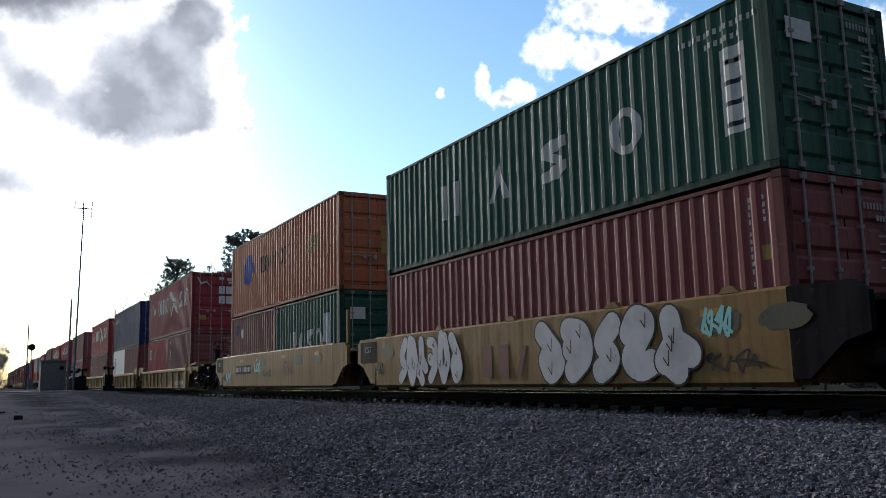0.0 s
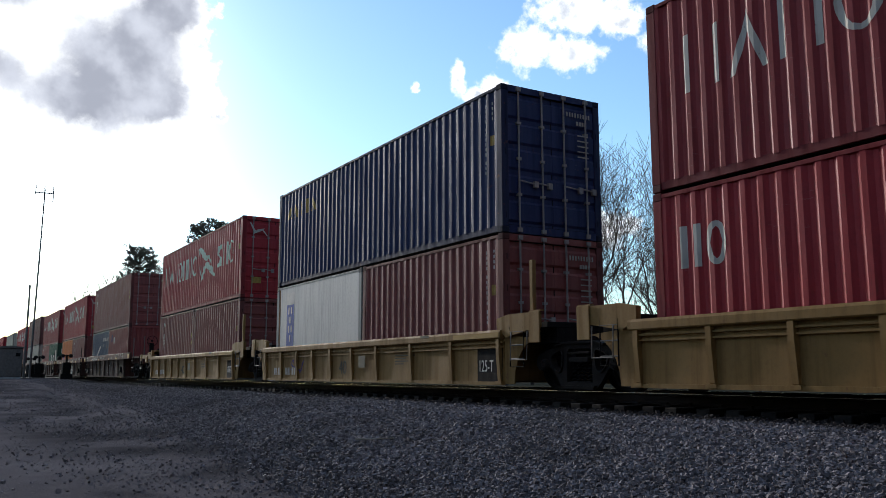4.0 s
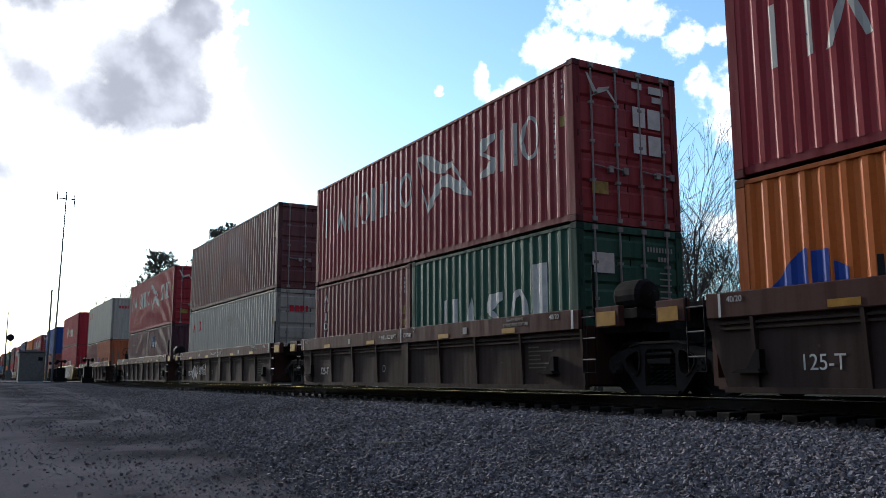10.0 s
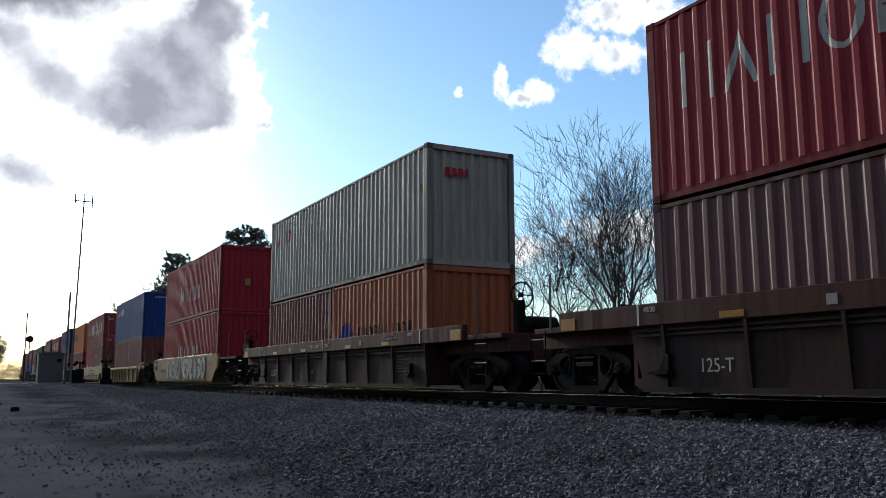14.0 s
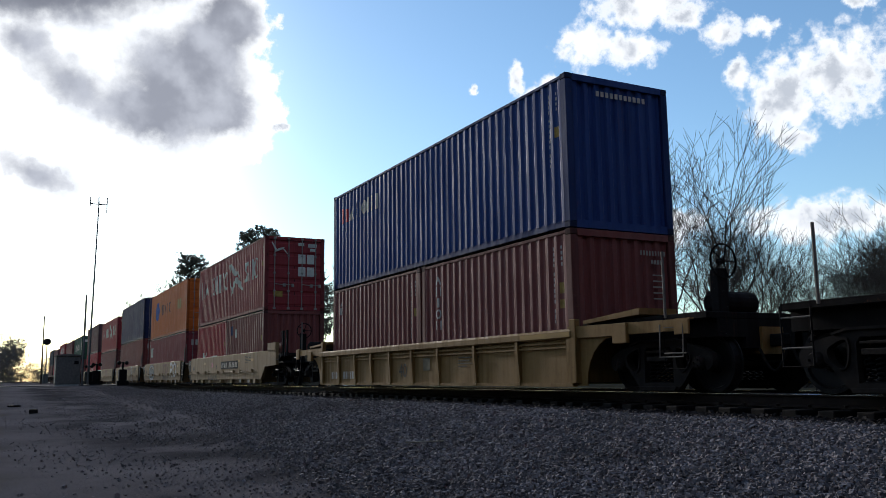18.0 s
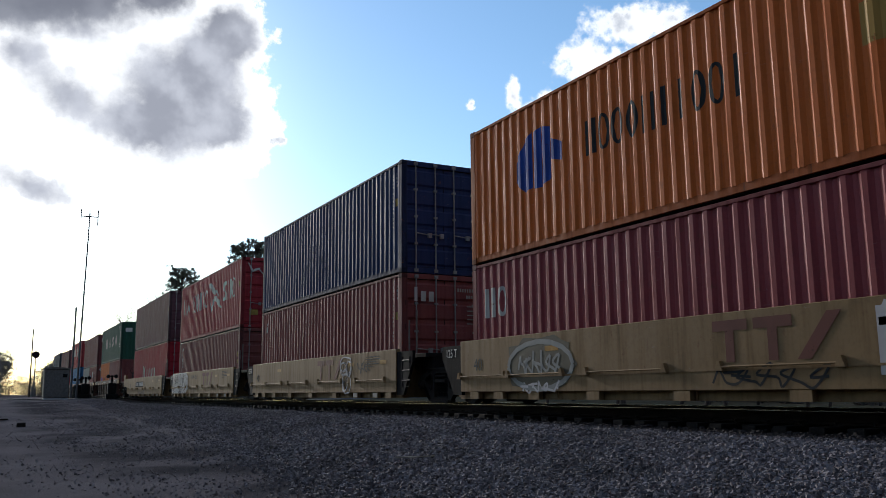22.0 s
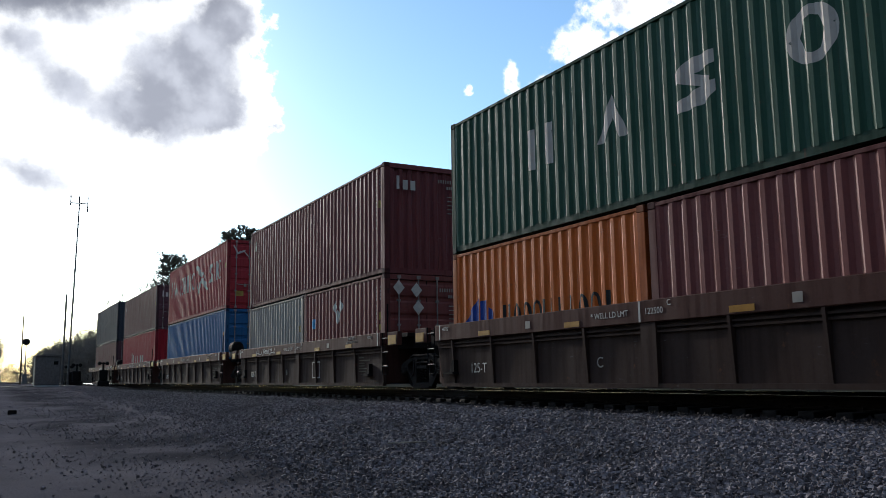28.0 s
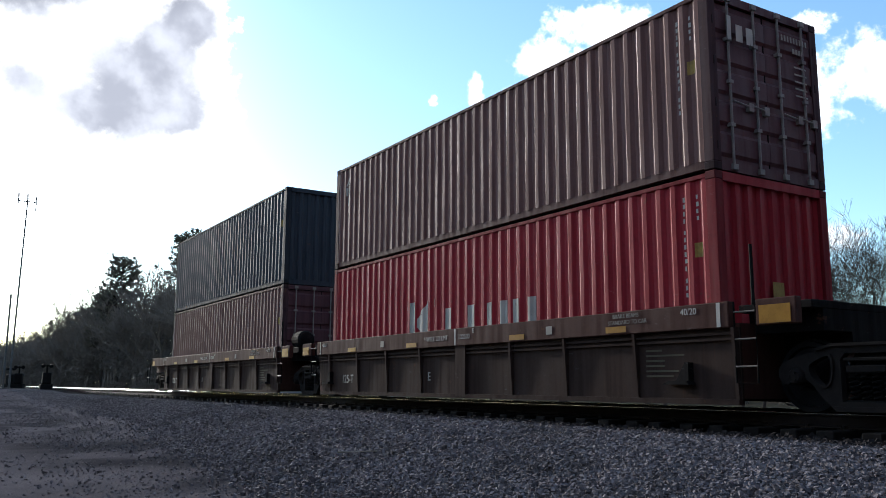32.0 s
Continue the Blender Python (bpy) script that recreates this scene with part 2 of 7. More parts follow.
def tube_path(bm, pts, r, n=6):
    """One bent tube through the points."""
    pts = [Vector(p) for p in pts]
    rings = []
    for i, p in enumerate(pts):
        way = (pts[min(i + 1, len(pts) - 1)] - pts[max(i - 1, 0)]).normalized()
        q = way.to_track_quat("Z", "Y")
        rings.append([bm.verts.new(p + q @ Vector((math.cos(2 * math.pi * k / n) * r, math.sin(2 * math.pi * k / n) * r, 0))) for k in range(n)])
    for a, b in zip(rings, rings[1:]):
        for k in range(n):
            j = (k + 1) % n
            bm.faces.new((a[k], a[j], b[j], b[k]))
    bm.faces.new(rings[0][::-1])
    bm.faces.new(rings[-1])


def lathe(bm, rings, centre, axis="x", n=24):
    """Turned body: rings of (offset along axis, radius)."""
    loops = []
    for d, r in rings:
        loop = []
        for i in range(n):
            a, b = math.cos(2 * math.pi * i / n) * r, math.sin(2 * math.pi * i / n) * r
            p = {"x": (d, a, b), "y": (a, d, b), "z": (a, b, d)}[axis]
            loop.append(bm.verts.new(Vector(centre) + Vector(p)))
        loops.append(loop)
    for a, b in zip(loops, loops[1:]):
        for i in range(n):
            j = (i + 1) % n
            bm.faces.new((a[i], a[j], b[j], b[i]))
    bm.faces.new(loops[0][::-1])
    bm.faces.new(loops[-1])


def mesh_of(key, build):
    """The mesh with that key; build(bm) makes it the first time."""
    if key not in MESHES:
        bm = bmesh.new()
        build(bm)
        bmesh.ops.recalc_face_normals(bm, faces=bm.faces)
        me = bpy.data.meshes.new(str(key[0]) if isinstance(key, tuple) else key)
        bm.to_mesh(me)
        bm.free()
        me.materials.append(None)
        MESHES[key] = me
    return MESHES[key]


def part(name, mesh, material, parent=None, label="", m=None):
    """Links a shared mesh as one object under a thing or a part, with its own material."""
    ob = new(name, mesh)
    slot = ob.material_slots[0]
    slot.link = "OBJECT"
    slot.material = material
    ob.parent = parent
    if m is not None:
        ob.matrix_basis = m
    if label:
        ob["label"] = label
    return ob


def quick(name, build, material, parent=None, label="", m=None, key=None):
    """A mesh part from a build function, of its own or shared by key."""
    if key is None:
        key = ("one", name, len(MESHES))
    me = mesh_of(key, build)
    me.name = name
    return part(name, me, material, parent, label, m)


def raw(name, verts, faces, material):
    me = bpy.data.meshes.new(name)
    me.vertices.add(len(verts))
    me.vertices.foreach_set("co", np.asarray(verts, dtype=np.float32).ravel())
    faces = np.asarray(faces, dtype=np.int32)
    k = faces.shape[1]
    me.loops.add(faces.size)
    me.loops.foreach_set("vertex_index", faces.ravel())
    me.polygons.add(len(faces))
    me.polygons.foreach_set("loop_start", np.arange(0, faces.size, k, dtype=np.int32))
    me.update(calc_edges=True)
    me.validate()
    me.shade_flat()
    me.materials.append(material)
    return me


# ---- ground ----
TRACK_X, RAIL_Z, FLOOR_Z = 10.13, 0.95, 1.25


def smooth(v, a, b):
    t = np.clip((v - a) / (b - a), 0, 1)
    return t * t * (3 - 2 * t)


def ground_z(x, y):
    bed = 0.70 * smooth(x, 2.9, 7.8) - 0.05 * smooth(x, 7.7, 8.3) - 0.6 * smooth(x, 12.2, 15.5)
    rise = 0.86 * smooth(y, 22, 66)
    far = 0.5 * smooth(x, 15, 40)
    return np.maximum(bed, rise * (1 - 0.5 * smooth(x, 13, 17))) + far * 0.4


def build_ground():
    def spread(parts):
        return np.unique(np.concatenate([np.linspace(a, b, n) for a, b, n in parts]))
    xs = spread([(-2500, -120, 12), (-120, -12, 20), (-12, 20, 100), (20, 90, 24), (90, 2500, 14)])
    ys = spread([(-2500, -60, 12), (-60, -4, 16), (-4, 34, 110), (34, 130, 60), (130, 500, 24), (500, 3500, 12)])
    gx, gy = np.meshgrid(xs, ys, indexing="ij")
    gz = ground_z(gx, gy)
    rng = np.random.RandomState(4)
    near = (abs(gx) < 25) & (gy < 60)
    gz = gz + np.where(near, rng.normal(0, 0.008, gz.shape), 0) + 0.02 * np.sin(gx * 1.7 + gy * 0.6) * near * (gx < 3.5)
    verts = np.stack([gx, gy, gz], -1).reshape(-1, 3)
    i, j = np.meshgrid(np.arange(len(xs) - 1), np.arange(len(ys) - 1), indexing="ij")
    a = (i * len(ys) + j).ravel()
    faces = np.stack([a, a + len(ys), a + len(ys) + 1, a + 1], 1)
    n = Nodes("gravel_ground")
    v = n.coords(rand=False)
    sep = n.add("SeparateXYZ")
    n.link(v, sep.inputs[0])
    wob = n.math("MULTIPLY", n.math("SUBTRACT", n.noise(v, 0.45, 4.0), 0.5), 3.0)
    x = n.math("ADD", sep.outputs[0], wob)
    peb = n.add("TexVoronoi", Scale=26.0)
    n.link(v, peb.inputs["Vector"])
    big = n.noise(v, 0.22, 4.0, 0.6)
    grain = n.noise(v, 90.0, 3.0, 0.7)
    stone = n.mix(n.step(peb.outputs["Color"], 0.2, 0.9), (0.054, 0.046, 0.047), (0.136, 0.120, 0.120))
    dust = n.mix(n.step(big, 0.35, 0.65), (0.100, 0.089, 0.091), (0.146, 0.131, 0.132))
    dust = n.mix(n.step(grain, 0.4, 0.7, 0, 0.5), dust, (0.042, 0.040, 0.042))
    # oily, darker cinders along the foot of the ballast
    band = n.math("MULTIPLY", n.step(x, 0.9, 2.4), n.step(x, 5.2, 3.6))
    dust = n.mix(n.math("MULTIPLY", band, n.step(n.noise(v, 0.30, 3.0), 0.42, 0.58, 0, 0.75)), dust, (0.029, 0.028, 0.029))
    # the foot of the ballast draws away from the yard up the line
    foot = n.math("SUBTRACT", x, n.math("MULTIPLY", n.math("MINIMUM", n.math("MAXIMUM", n.math("SUBTRACT", sep.outputs[1], 8.0), 0.0), 16.0), 0.10))
    c = n.mix(n.step(foot, 3.4, 4.8), dust, stone)
    # bed by the rails painted near black for the shade under the train
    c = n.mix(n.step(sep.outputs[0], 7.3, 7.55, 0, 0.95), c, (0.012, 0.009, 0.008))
    grass = n.mix(n.step(n.noise(v, 1.1, 6.0, 0.7), 0.35, 0.65), (0.095, 0.078, 0.056), (0.056, 0.055, 0.036))
    c = n.mix(n.step(x, 12.6, 14.2), c, grass)
    c = n.mix(n.step(n.math("ADD", x, n.math("MULTIPLY", sep.outputs[1], -0.006)), 0.2, -1.2), c, grass)
    h = n.math("ADD", n.math("MULTIPLY", peb.outputs["Distance"], -0.8), n.math("MULTIPLY", grain, 0.5))
    n.bump(h, 0.7, 0.03)
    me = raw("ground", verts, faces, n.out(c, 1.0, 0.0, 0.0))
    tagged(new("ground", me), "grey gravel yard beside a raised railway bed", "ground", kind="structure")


def build_ballast():
    """Crushed stones as real geometry on the shoulder beside the rails."""
    rng = np.random.RandomState(7)
    cells = [(1.6, 9.0, 84000), (9.0, 17.0, 50000), (17.0, 32.0, 30000), (32.0, 60.0, 12000)]
    cx, cy, size = [], [], []
    for y0, y1, count in cells:
        y = rng.uniform(y0, y1, count)
        low = 3.1 + 0.10 * np.clip(y - 8, 0, 16)
        cx.append(low + (8.3 - low) * rng.beta(1.9, 1.0, count))
        cy.append(y)
        size.append(np.minimum(rng.gamma(12.0, 1 / 12.0, count), 1.55) * (0.0152 + 0.004 * (y0 > 8)))
    # thin scatter on the yard
    cx.append(4.8 - rng.gamma(1.5, 1.2, 15000))
    cy.append(3 + 57 * rng.beta(1.0, 1.9, 15000))
    size.append(rng.gamma(4.0, 1 / 4.0, 15000) * 0.0095)
    # bed between and round the rails
    cx.append(rng.uniform(8.1, 12.0, 16000))
    cy.append(rng.uniform(1, 26, 16000))
    size.append(np.minimum(rng.gamma(9.0, 1 / 9.0, 16000), 1.6) * 0.024)
    cx, cy, size = map(np.concatenate, (cx, cy, size))
    k = len(cx)
    corners = np.array([(sx, sy, sz) for sx in (-1, 1) for sy in (-1, 1) for sz in (-1, 1)], dtype=float)
    pts = corners[None] * rng.uniform(0.55, 0.95, (k, 8, 3)) * (size[:, None, None] * np.array([1.05, 0.95, 0.85]))
    a, b = rng.uniform(0, 6.28, k), rng.normal(0, 0.6, k)
    ca, sa, cb, sb = np.cos(a), np.sin(a), np.cos(b), np.sin(b)
    x, y, z = pts[..., 0], pts[..., 1], pts[..., 2]
    x, z = x * cb[:, None] - z * sb[:, None], x * sb[:, None] + z * cb[:, None]
    x, y = x * ca[:, None] - y * sa[:, None], x * sa[:, None] + y * ca[:, None]
    z = z + (ground_z(cx, cy) + size * rng.uniform(0.1, 1.3, k))[:, None]
    verts = np.stack([x + cx[:, None], y + cy[:, None], z], -1).reshape(-1, 3)
    quad = np.array([(0, 1, 3, 2), (4, 6, 7, 5), (0, 4, 5, 1), (2, 3, 7, 6), (1, 5, 7, 3)])
    faces = (quad[None] + 8 * np.arange(k)[:, None, None]).reshape(-1, 4)
    n = Nodes("crushed_granite")
    geo = n.add("NewGeometry")
    ramp = n.mix(n.step(geo.outputs["Random Per Island"], 0.0, 1.0), (0.072, 0.063, 0.065), (0.225, 0.200, 0.202))
    v = n.coords(rand=False)
    ramp = n.mix(n.step(n.noise(v, 0.6, 4.0), 0.45, 0.7, 0, 0.5), ramp, (0.065, 0.057, 0.052))
    sep = n.add("SeparateXYZ")
    n.link(v, sep.inputs[0])
    # the train's shade is painted into the stones between and beside the rails
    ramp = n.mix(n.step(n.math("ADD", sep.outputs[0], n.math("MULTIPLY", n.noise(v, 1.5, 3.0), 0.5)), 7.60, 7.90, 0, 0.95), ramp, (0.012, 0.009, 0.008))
    ramp = n.mix(n.step(n.noise(v, 60.0, 3.0), 0.4, 0.7, 0, 0.3), ramp, (0.05, 0.046, 0.048))
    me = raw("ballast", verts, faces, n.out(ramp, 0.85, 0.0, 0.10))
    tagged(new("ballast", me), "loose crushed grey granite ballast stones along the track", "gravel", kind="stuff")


# ---- track ----
def build_track():
    track = tagged(new("railway_track"), "steel railway track on dark wooden ties in grey ballast", "railway track", kind="structure")
    head, foot = 0.036, 0.075

    def rail(bm):
        pts = [(-foot, 0), (foot, 0), (foot, 0.012), (0.012, 0.03), (0.010, 0.13), (head, 0.14), (head, 0.158), (-head, 0.158), (-head, 0.14), (-0.010, 0.13), (-0.012, 0.03), (-foot, 0.012)]
        prism(bm, pts, -60, 900, "y")

    def top(bm):
        prism(bm, [(-head, 0), (head, 0), (head, 0.006), (head - 0.008, 0.014), (-head + 0.008, 0.014), (-head, 0.006)], -60, 900, "y")
    for sx in (-1, 1):
        x = TRACK_X + sx * 0.753
        r = quick("rail", rail, RAIL_SIDE, track, "rusty steel rail", pose(x, 0, RAIL_Z - 0.172), key="rail")
        quick("rail_head", top, RAIL_TOP, r, "polished bright running surface", pose(0, 0, 0.158), key="rail_head")

    def tie(bm):
        box(bm, -1.3, 1.3, -0.115, 0.115, -0.16, 0, 0.012)

    def plate(bm):
        box(bm, -0.18, 0.18, -0.09, 0.09, 0, 0.012)
        for sx in (-1, 1):
            tube(bm, (sx * 0.1, 0.05, 0.01), (sx * 0.1, 0.05, 0.05), 0.02, 0.026, 6)
    rng = random.Random(3)
    for i in range(230):
        y = -8 + i * 0.52
        t = quick("tie", tie, TIE_WOOD, track, "", pose(TRACK_X + rng.uniform(-0.04, 0.04), y, RAIL_Z - 0.186, 0, 0, rng.uniform(-0.8, 0.8)), key="tie")
        if -2 < y < 26:
            for sx in (-1, 1):
                quick("tie_plate", plate, RAIL_SIDE, t, "", pose(sx * 0.753, 0, 0.001), key="tie_plate")


# ---- containers ----
HALF = 1.219
L40, L20, STD, HC = 12.192, 6.058, 2.591, 2.896
SKIN = HALF - 0.012


def wave_breaks(length):
    """Bends of the corrugated side along y and how deep each lies."""
    y0, y1 = -length / 2 + 0.17, length / 2 - 0.17
    n = round((y1 - y0 - 0.07) / 0.278)
    k = (y1 - y0) / (n * 0.278 + 0.072)
    out = []
    for i in range(n):
        for d, depth in ((0.0, 0.0), (0.072, 0.0), (0.140, 0.036), (0.210, 0.036)):
            out.append((y0 + (i * 0.278 + d) * k, depth))
    out += [(y0 + n * 0.278 * k, 0.0), (y1, 0.0)]
    return out


BREAKS = {length: wave_breaks(length) for length in (L40, L20)}


def depth_at(length, y):
    br = BREAKS[length]
    if y <= br[0][0] or y >= br[-1][0]:
        return 0.0
    for (a, da), (b, db) in zip(br, br[1:]):
        if a <= y <= b:
            return da + (db - da) * (y - a) / max(b - a, 1e-6)
    return 0.0


def drape(bands, length, flat=False):
    """Builds paint that follows the corrugated near side. bands: polylines of (s, z_low, z_high), s from the rear end."""
    def build(bm):
        cuts = [length / 2 - y for y, _ in BREAKS[length]]
        for band in bands:
            lift = 0.0005 * (bands.index(band) % 8)
            for (s0, l0, h0), (s1, l1, h1) in zip(band, band[1:]):
                if s1 - s0 < 1e-4:
                    continue
                ss = [s0] + sorted(c for c in cuts if s0 + 1e-3 < c < s1 - 1e-3 and not flat) + [s1]
                row = []
                for s in ss:
                    t = (s - s0) / (s1 - s0)
                    y = length / 2 - s
                    x = -(SKIN - (0 if flat else depth_at(length, y))) - 0.004 - lift
                    row.append((bm.verts.new((x, y, l0 + (l1 - l0) * t)), bm.verts.new((x, y, h0 + (h1 - h0) * t))))
                for (a, b), (c, d) in zip(row, row[1:]):
                    bm.faces.new((a, c, d, b))
    return build


def corrugated(length, height):
    def build(bm):
        z0, z1 = 0.14, height - 0.07
        br = BREAKS[length]
        outer = [(bm.verts.new((SKIN - d, y, z0)), bm.verts.new((SKIN - d, y, z1))) for y, d in br]
        inner = [(bm.verts.new((SKIN - 0.06, y, z0)), bm.verts.new((SKIN - 0.06, y, z1))) for y in (br[0][0], br[-1][0])]
        for (a, b), (c, d) in zip(outer, outer[1:]):
            bm.faces.new((a, c, d, b))
        (a, b), (c, d) = inner
        bm.faces.new((a, b, d, c))
        bm.faces.new((outer[0][0], outer[0][1], b, a))
        bm.faces.new((outer[-1][0], c, d, outer[-1][1]))
    return build


def end_wall(height):
    def build(bm):
        n, w = 8, 2.06
        pitch, pts = w / n, []
        for i in range(n):
            for d, depth in ((0, 0.0), (0.35, 0.0), (0.5, 0.045), (0.85, 0.045)):
                pts.append((-w / 2 + (i + d) * pitch, depth))
        pts.append((w / 2, 0.0))
        rows = [(bm.verts.new((x, d, 0.13)), bm.verts.new((x, d, height - 0.1))) for x, d in pts]
        for (a, b), (c, d) in zip(rows, rows[1:]):
            bm.faces.new((a, c, d, b))
        box(bm, -w / 2, w / 2, 0.06, 0.075, 0.13, height - 0.1)
    return build


def door_leaf(height):
    def build(bm):
        w, z0, z1 = 1.10, 0.16, height - 0.14
        prof = [(0.045, z0), (0.0, z0)]
        # pressed panels with ribs between them
        n = 5
        for i in range(n):
            a = z0 + 0.05 + i * (z1 - z0 - 0.05) / n
            b = a + (z1 - z0 - 0.05) / n - 0.09
            prof += [(0.0, a), (-0.03, a + 0.05), (-0.03, b - 0.05), (0.0, b)]
        prism(bm, prof + [(0.0, z1), (0.045, z1)], 0.0, w, "x")
    return build


def casting(bm):
    box(bm, -0.081, 0.081, -0.089, 0.089, 0, 0.118, 0.012)


def lock_rod(height):
    def build(bm):
        z0, z1 = 0.05, height - 0.05
        tube(bm, (0, -0.055, z0), (0, -0.055, z1), 0.019, None, 8)
        for z in (z0 + 0.02, z1 - 0.02):
            box(bm, -0.05, 0.05, -0.085, -0.02, z - 0.04, z + 0.04)
        for f in (0.25, 0.5, 0.75):
            z = z0 + (z1 - z0) * f
            box(bm, -0.045, 0.045, -0.08, 0.0, z - 0.025, z + 0.025)
    return build


def handle(bm):
    tube(bm, (0, -0.075, 1.02), (0.42, -0.075, 0.98), 0.014, None, 6)
    box(bm, 0.32, 0.42, -0.09, -0.03, 0.92, 1.04)


def gasket(height):
    def build(bm):
        for x in (-0.012, 1.094):
            box(bm, x, x + 0.018, -0.008, 0.02, 0.15, height - 0.135)
        for z in (0.15, height - 0.15):
            box(bm, 0.006, 1.094, -0.008, 0.02, z, z + 0.015)
    return build


def hinge(bm):
    box(bm, -0.075, 0.075, -0.02, 0.012, -0.045, 0.045, 0.006)
    tube(bm, (0, -0.024, -0.06), (0, -0.024, 0.06), 0.02, None, 8)


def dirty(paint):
    """The same paint with heavy road dirt, and shade put into its colour."""
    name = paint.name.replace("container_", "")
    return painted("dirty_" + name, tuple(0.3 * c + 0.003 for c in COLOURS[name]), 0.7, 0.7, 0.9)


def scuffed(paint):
    """The same paint for rails and posts: grimy, with shade darkening its colour."""
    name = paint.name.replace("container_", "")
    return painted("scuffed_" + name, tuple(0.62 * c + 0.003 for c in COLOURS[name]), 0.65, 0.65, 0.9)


def container(length, height, paint, doors, label, group="shipping containers", end_paint=None, smooth_side=False):
    top = tagged(new("shipping_container"), label, "shipping container", group)
    q, hl = (length, height), length / 2
    end_paint = end_paint or paint
    for m in (pose(0, 0, 0), pose(0, 0, 0, 0, 0, 180)):
        if smooth_side:
            quick("side_panel", lambda bm: box(bm, SKIN - 0.06, SKIN, -hl + 0.17, hl - 0.17, 0.14, height - 0.07), paint, top, "", m, key=("smooth_side", q))
        else:
            quick("side_panel", corrugated(*q), paint, top, "", m, key=("side_panel", q))

    def rail_low(bm):
        box(bm, SKIN - 0.06, SKIN - 0.012, -hl + 0.165, hl - 0.165, 0.035, 0.155)

    def rail_high(bm):
        box(bm, SKIN - 0.05, HALF - 0.004, -hl + 0.165, hl - 0.165, height - 0.085, height - 0.022, 0.008)

    def post(bm):
        box(bm, HALF - 0.16, HALF - 0.003, hl - 0.17, hl - 0.003, 0.118, height - 0.118, 0.006)

    def roof(bm):
        n = int(length / 0.28)
        for i in range(n):
            y = -hl + 0.18 + i * (length - 0.36) / n
            box(bm, -HALF + 0.05, HALF - 0.05, y, y + 0.16, height - 0.05, height - 0.026)
        box(bm, -HALF + 0.06, HALF - 0.06, -hl + 0.17, hl - 0.17, height - 0.07, height - 0.045)

    def floor(bm):
        box(bm, -HALF + 0.07, HALF - 0.07, -hl + 0.1, hl - 0.1, 0.02, 0.14)

    def header(bm):
        box(bm, -HALF + 0.16, HALF - 0.16, -0.16, -0.005, height - 0.13, height - 0.005)

    def sill(bm):
        box(bm, -HALF + 0.16, HALF - 0.16, -0.16, -0.005, 0.005, 0.15)
    for rz in (0, 180):
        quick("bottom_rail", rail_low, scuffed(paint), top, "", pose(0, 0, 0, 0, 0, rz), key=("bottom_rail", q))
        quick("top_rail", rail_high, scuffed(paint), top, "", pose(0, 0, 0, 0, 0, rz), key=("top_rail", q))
        quick("end_header", header, end_paint, top, "", pose(0, hl if rz else -hl + 0.165, 0), key=("header", height))
        quick("end_sill", sill, end_paint, top, "", pose(0, hl if rz else -hl + 0.165, 0), key=("sill", height))
    for i, (sx, sy) in enumerate(((1, 1), (-1, 1), (1, -1), (-1, -1))):
        m = Matrix.Diagonal((sx, sy, 1, 1))
        rz = {(1, 1): 0, (-1, -1): 180}.get((sx, sy))
        if rz is None:
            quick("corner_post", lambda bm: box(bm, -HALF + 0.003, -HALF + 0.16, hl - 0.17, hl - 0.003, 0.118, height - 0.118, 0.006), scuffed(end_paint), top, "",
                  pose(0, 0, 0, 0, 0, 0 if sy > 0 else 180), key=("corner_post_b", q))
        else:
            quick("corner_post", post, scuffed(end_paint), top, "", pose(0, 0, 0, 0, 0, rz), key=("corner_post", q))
        for z in (0, height - 0.118):
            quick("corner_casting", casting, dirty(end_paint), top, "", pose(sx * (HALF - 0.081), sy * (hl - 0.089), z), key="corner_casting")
    quick("roof", roof, paint, top, "", key=("roof", q))
    quick("floor", floor, STEEL_DARK, top, "", key=("floor", q))
    quick("end_panel", end_wall(height), paint, top, "corrugated end wall", pose(0, hl - 0.04, 0, 0, 0, 180), key=("end_wall", height))
    if doors:
        for sx in (-1, 1):
            leaf = quick("door", door_leaf(height), end_paint, top, "closed steel cargo door", pose(-1.102 if sx < 0 else 0.002, -hl + 0.05, 0), key=("door", height))
            for dx in (0.28, 0.84):
                quick("lock_rod", lock_rod(height), LOCK_ROD, leaf, "", pose(dx, 0, 0), key=("lock_rod", height))
            quick("door_gasket", gasket(height), GASKET, leaf, "black rubber door seal", key=("gasket", height))
            for z in (0.34, 0.95, 1.56, 2.15):
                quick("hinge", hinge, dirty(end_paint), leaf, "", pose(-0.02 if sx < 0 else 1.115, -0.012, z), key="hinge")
            for dx in (0.30, 0.64):
                quick("door_handle", handle, LOCK_ROD, leaf, "", pose(dx, 0, 0), key="door_handle")
    else:
        quick("end_panel", end_wall(height), end_paint, top, "corrugated end wall", pose(0, -hl + 0.04, 0), key=("end_wall", height))
    return top


# ---- paint marks ----
def rect(s0, s1, z0, z1):
    return [(s0, z0, z1), (s1, z0, z1)]


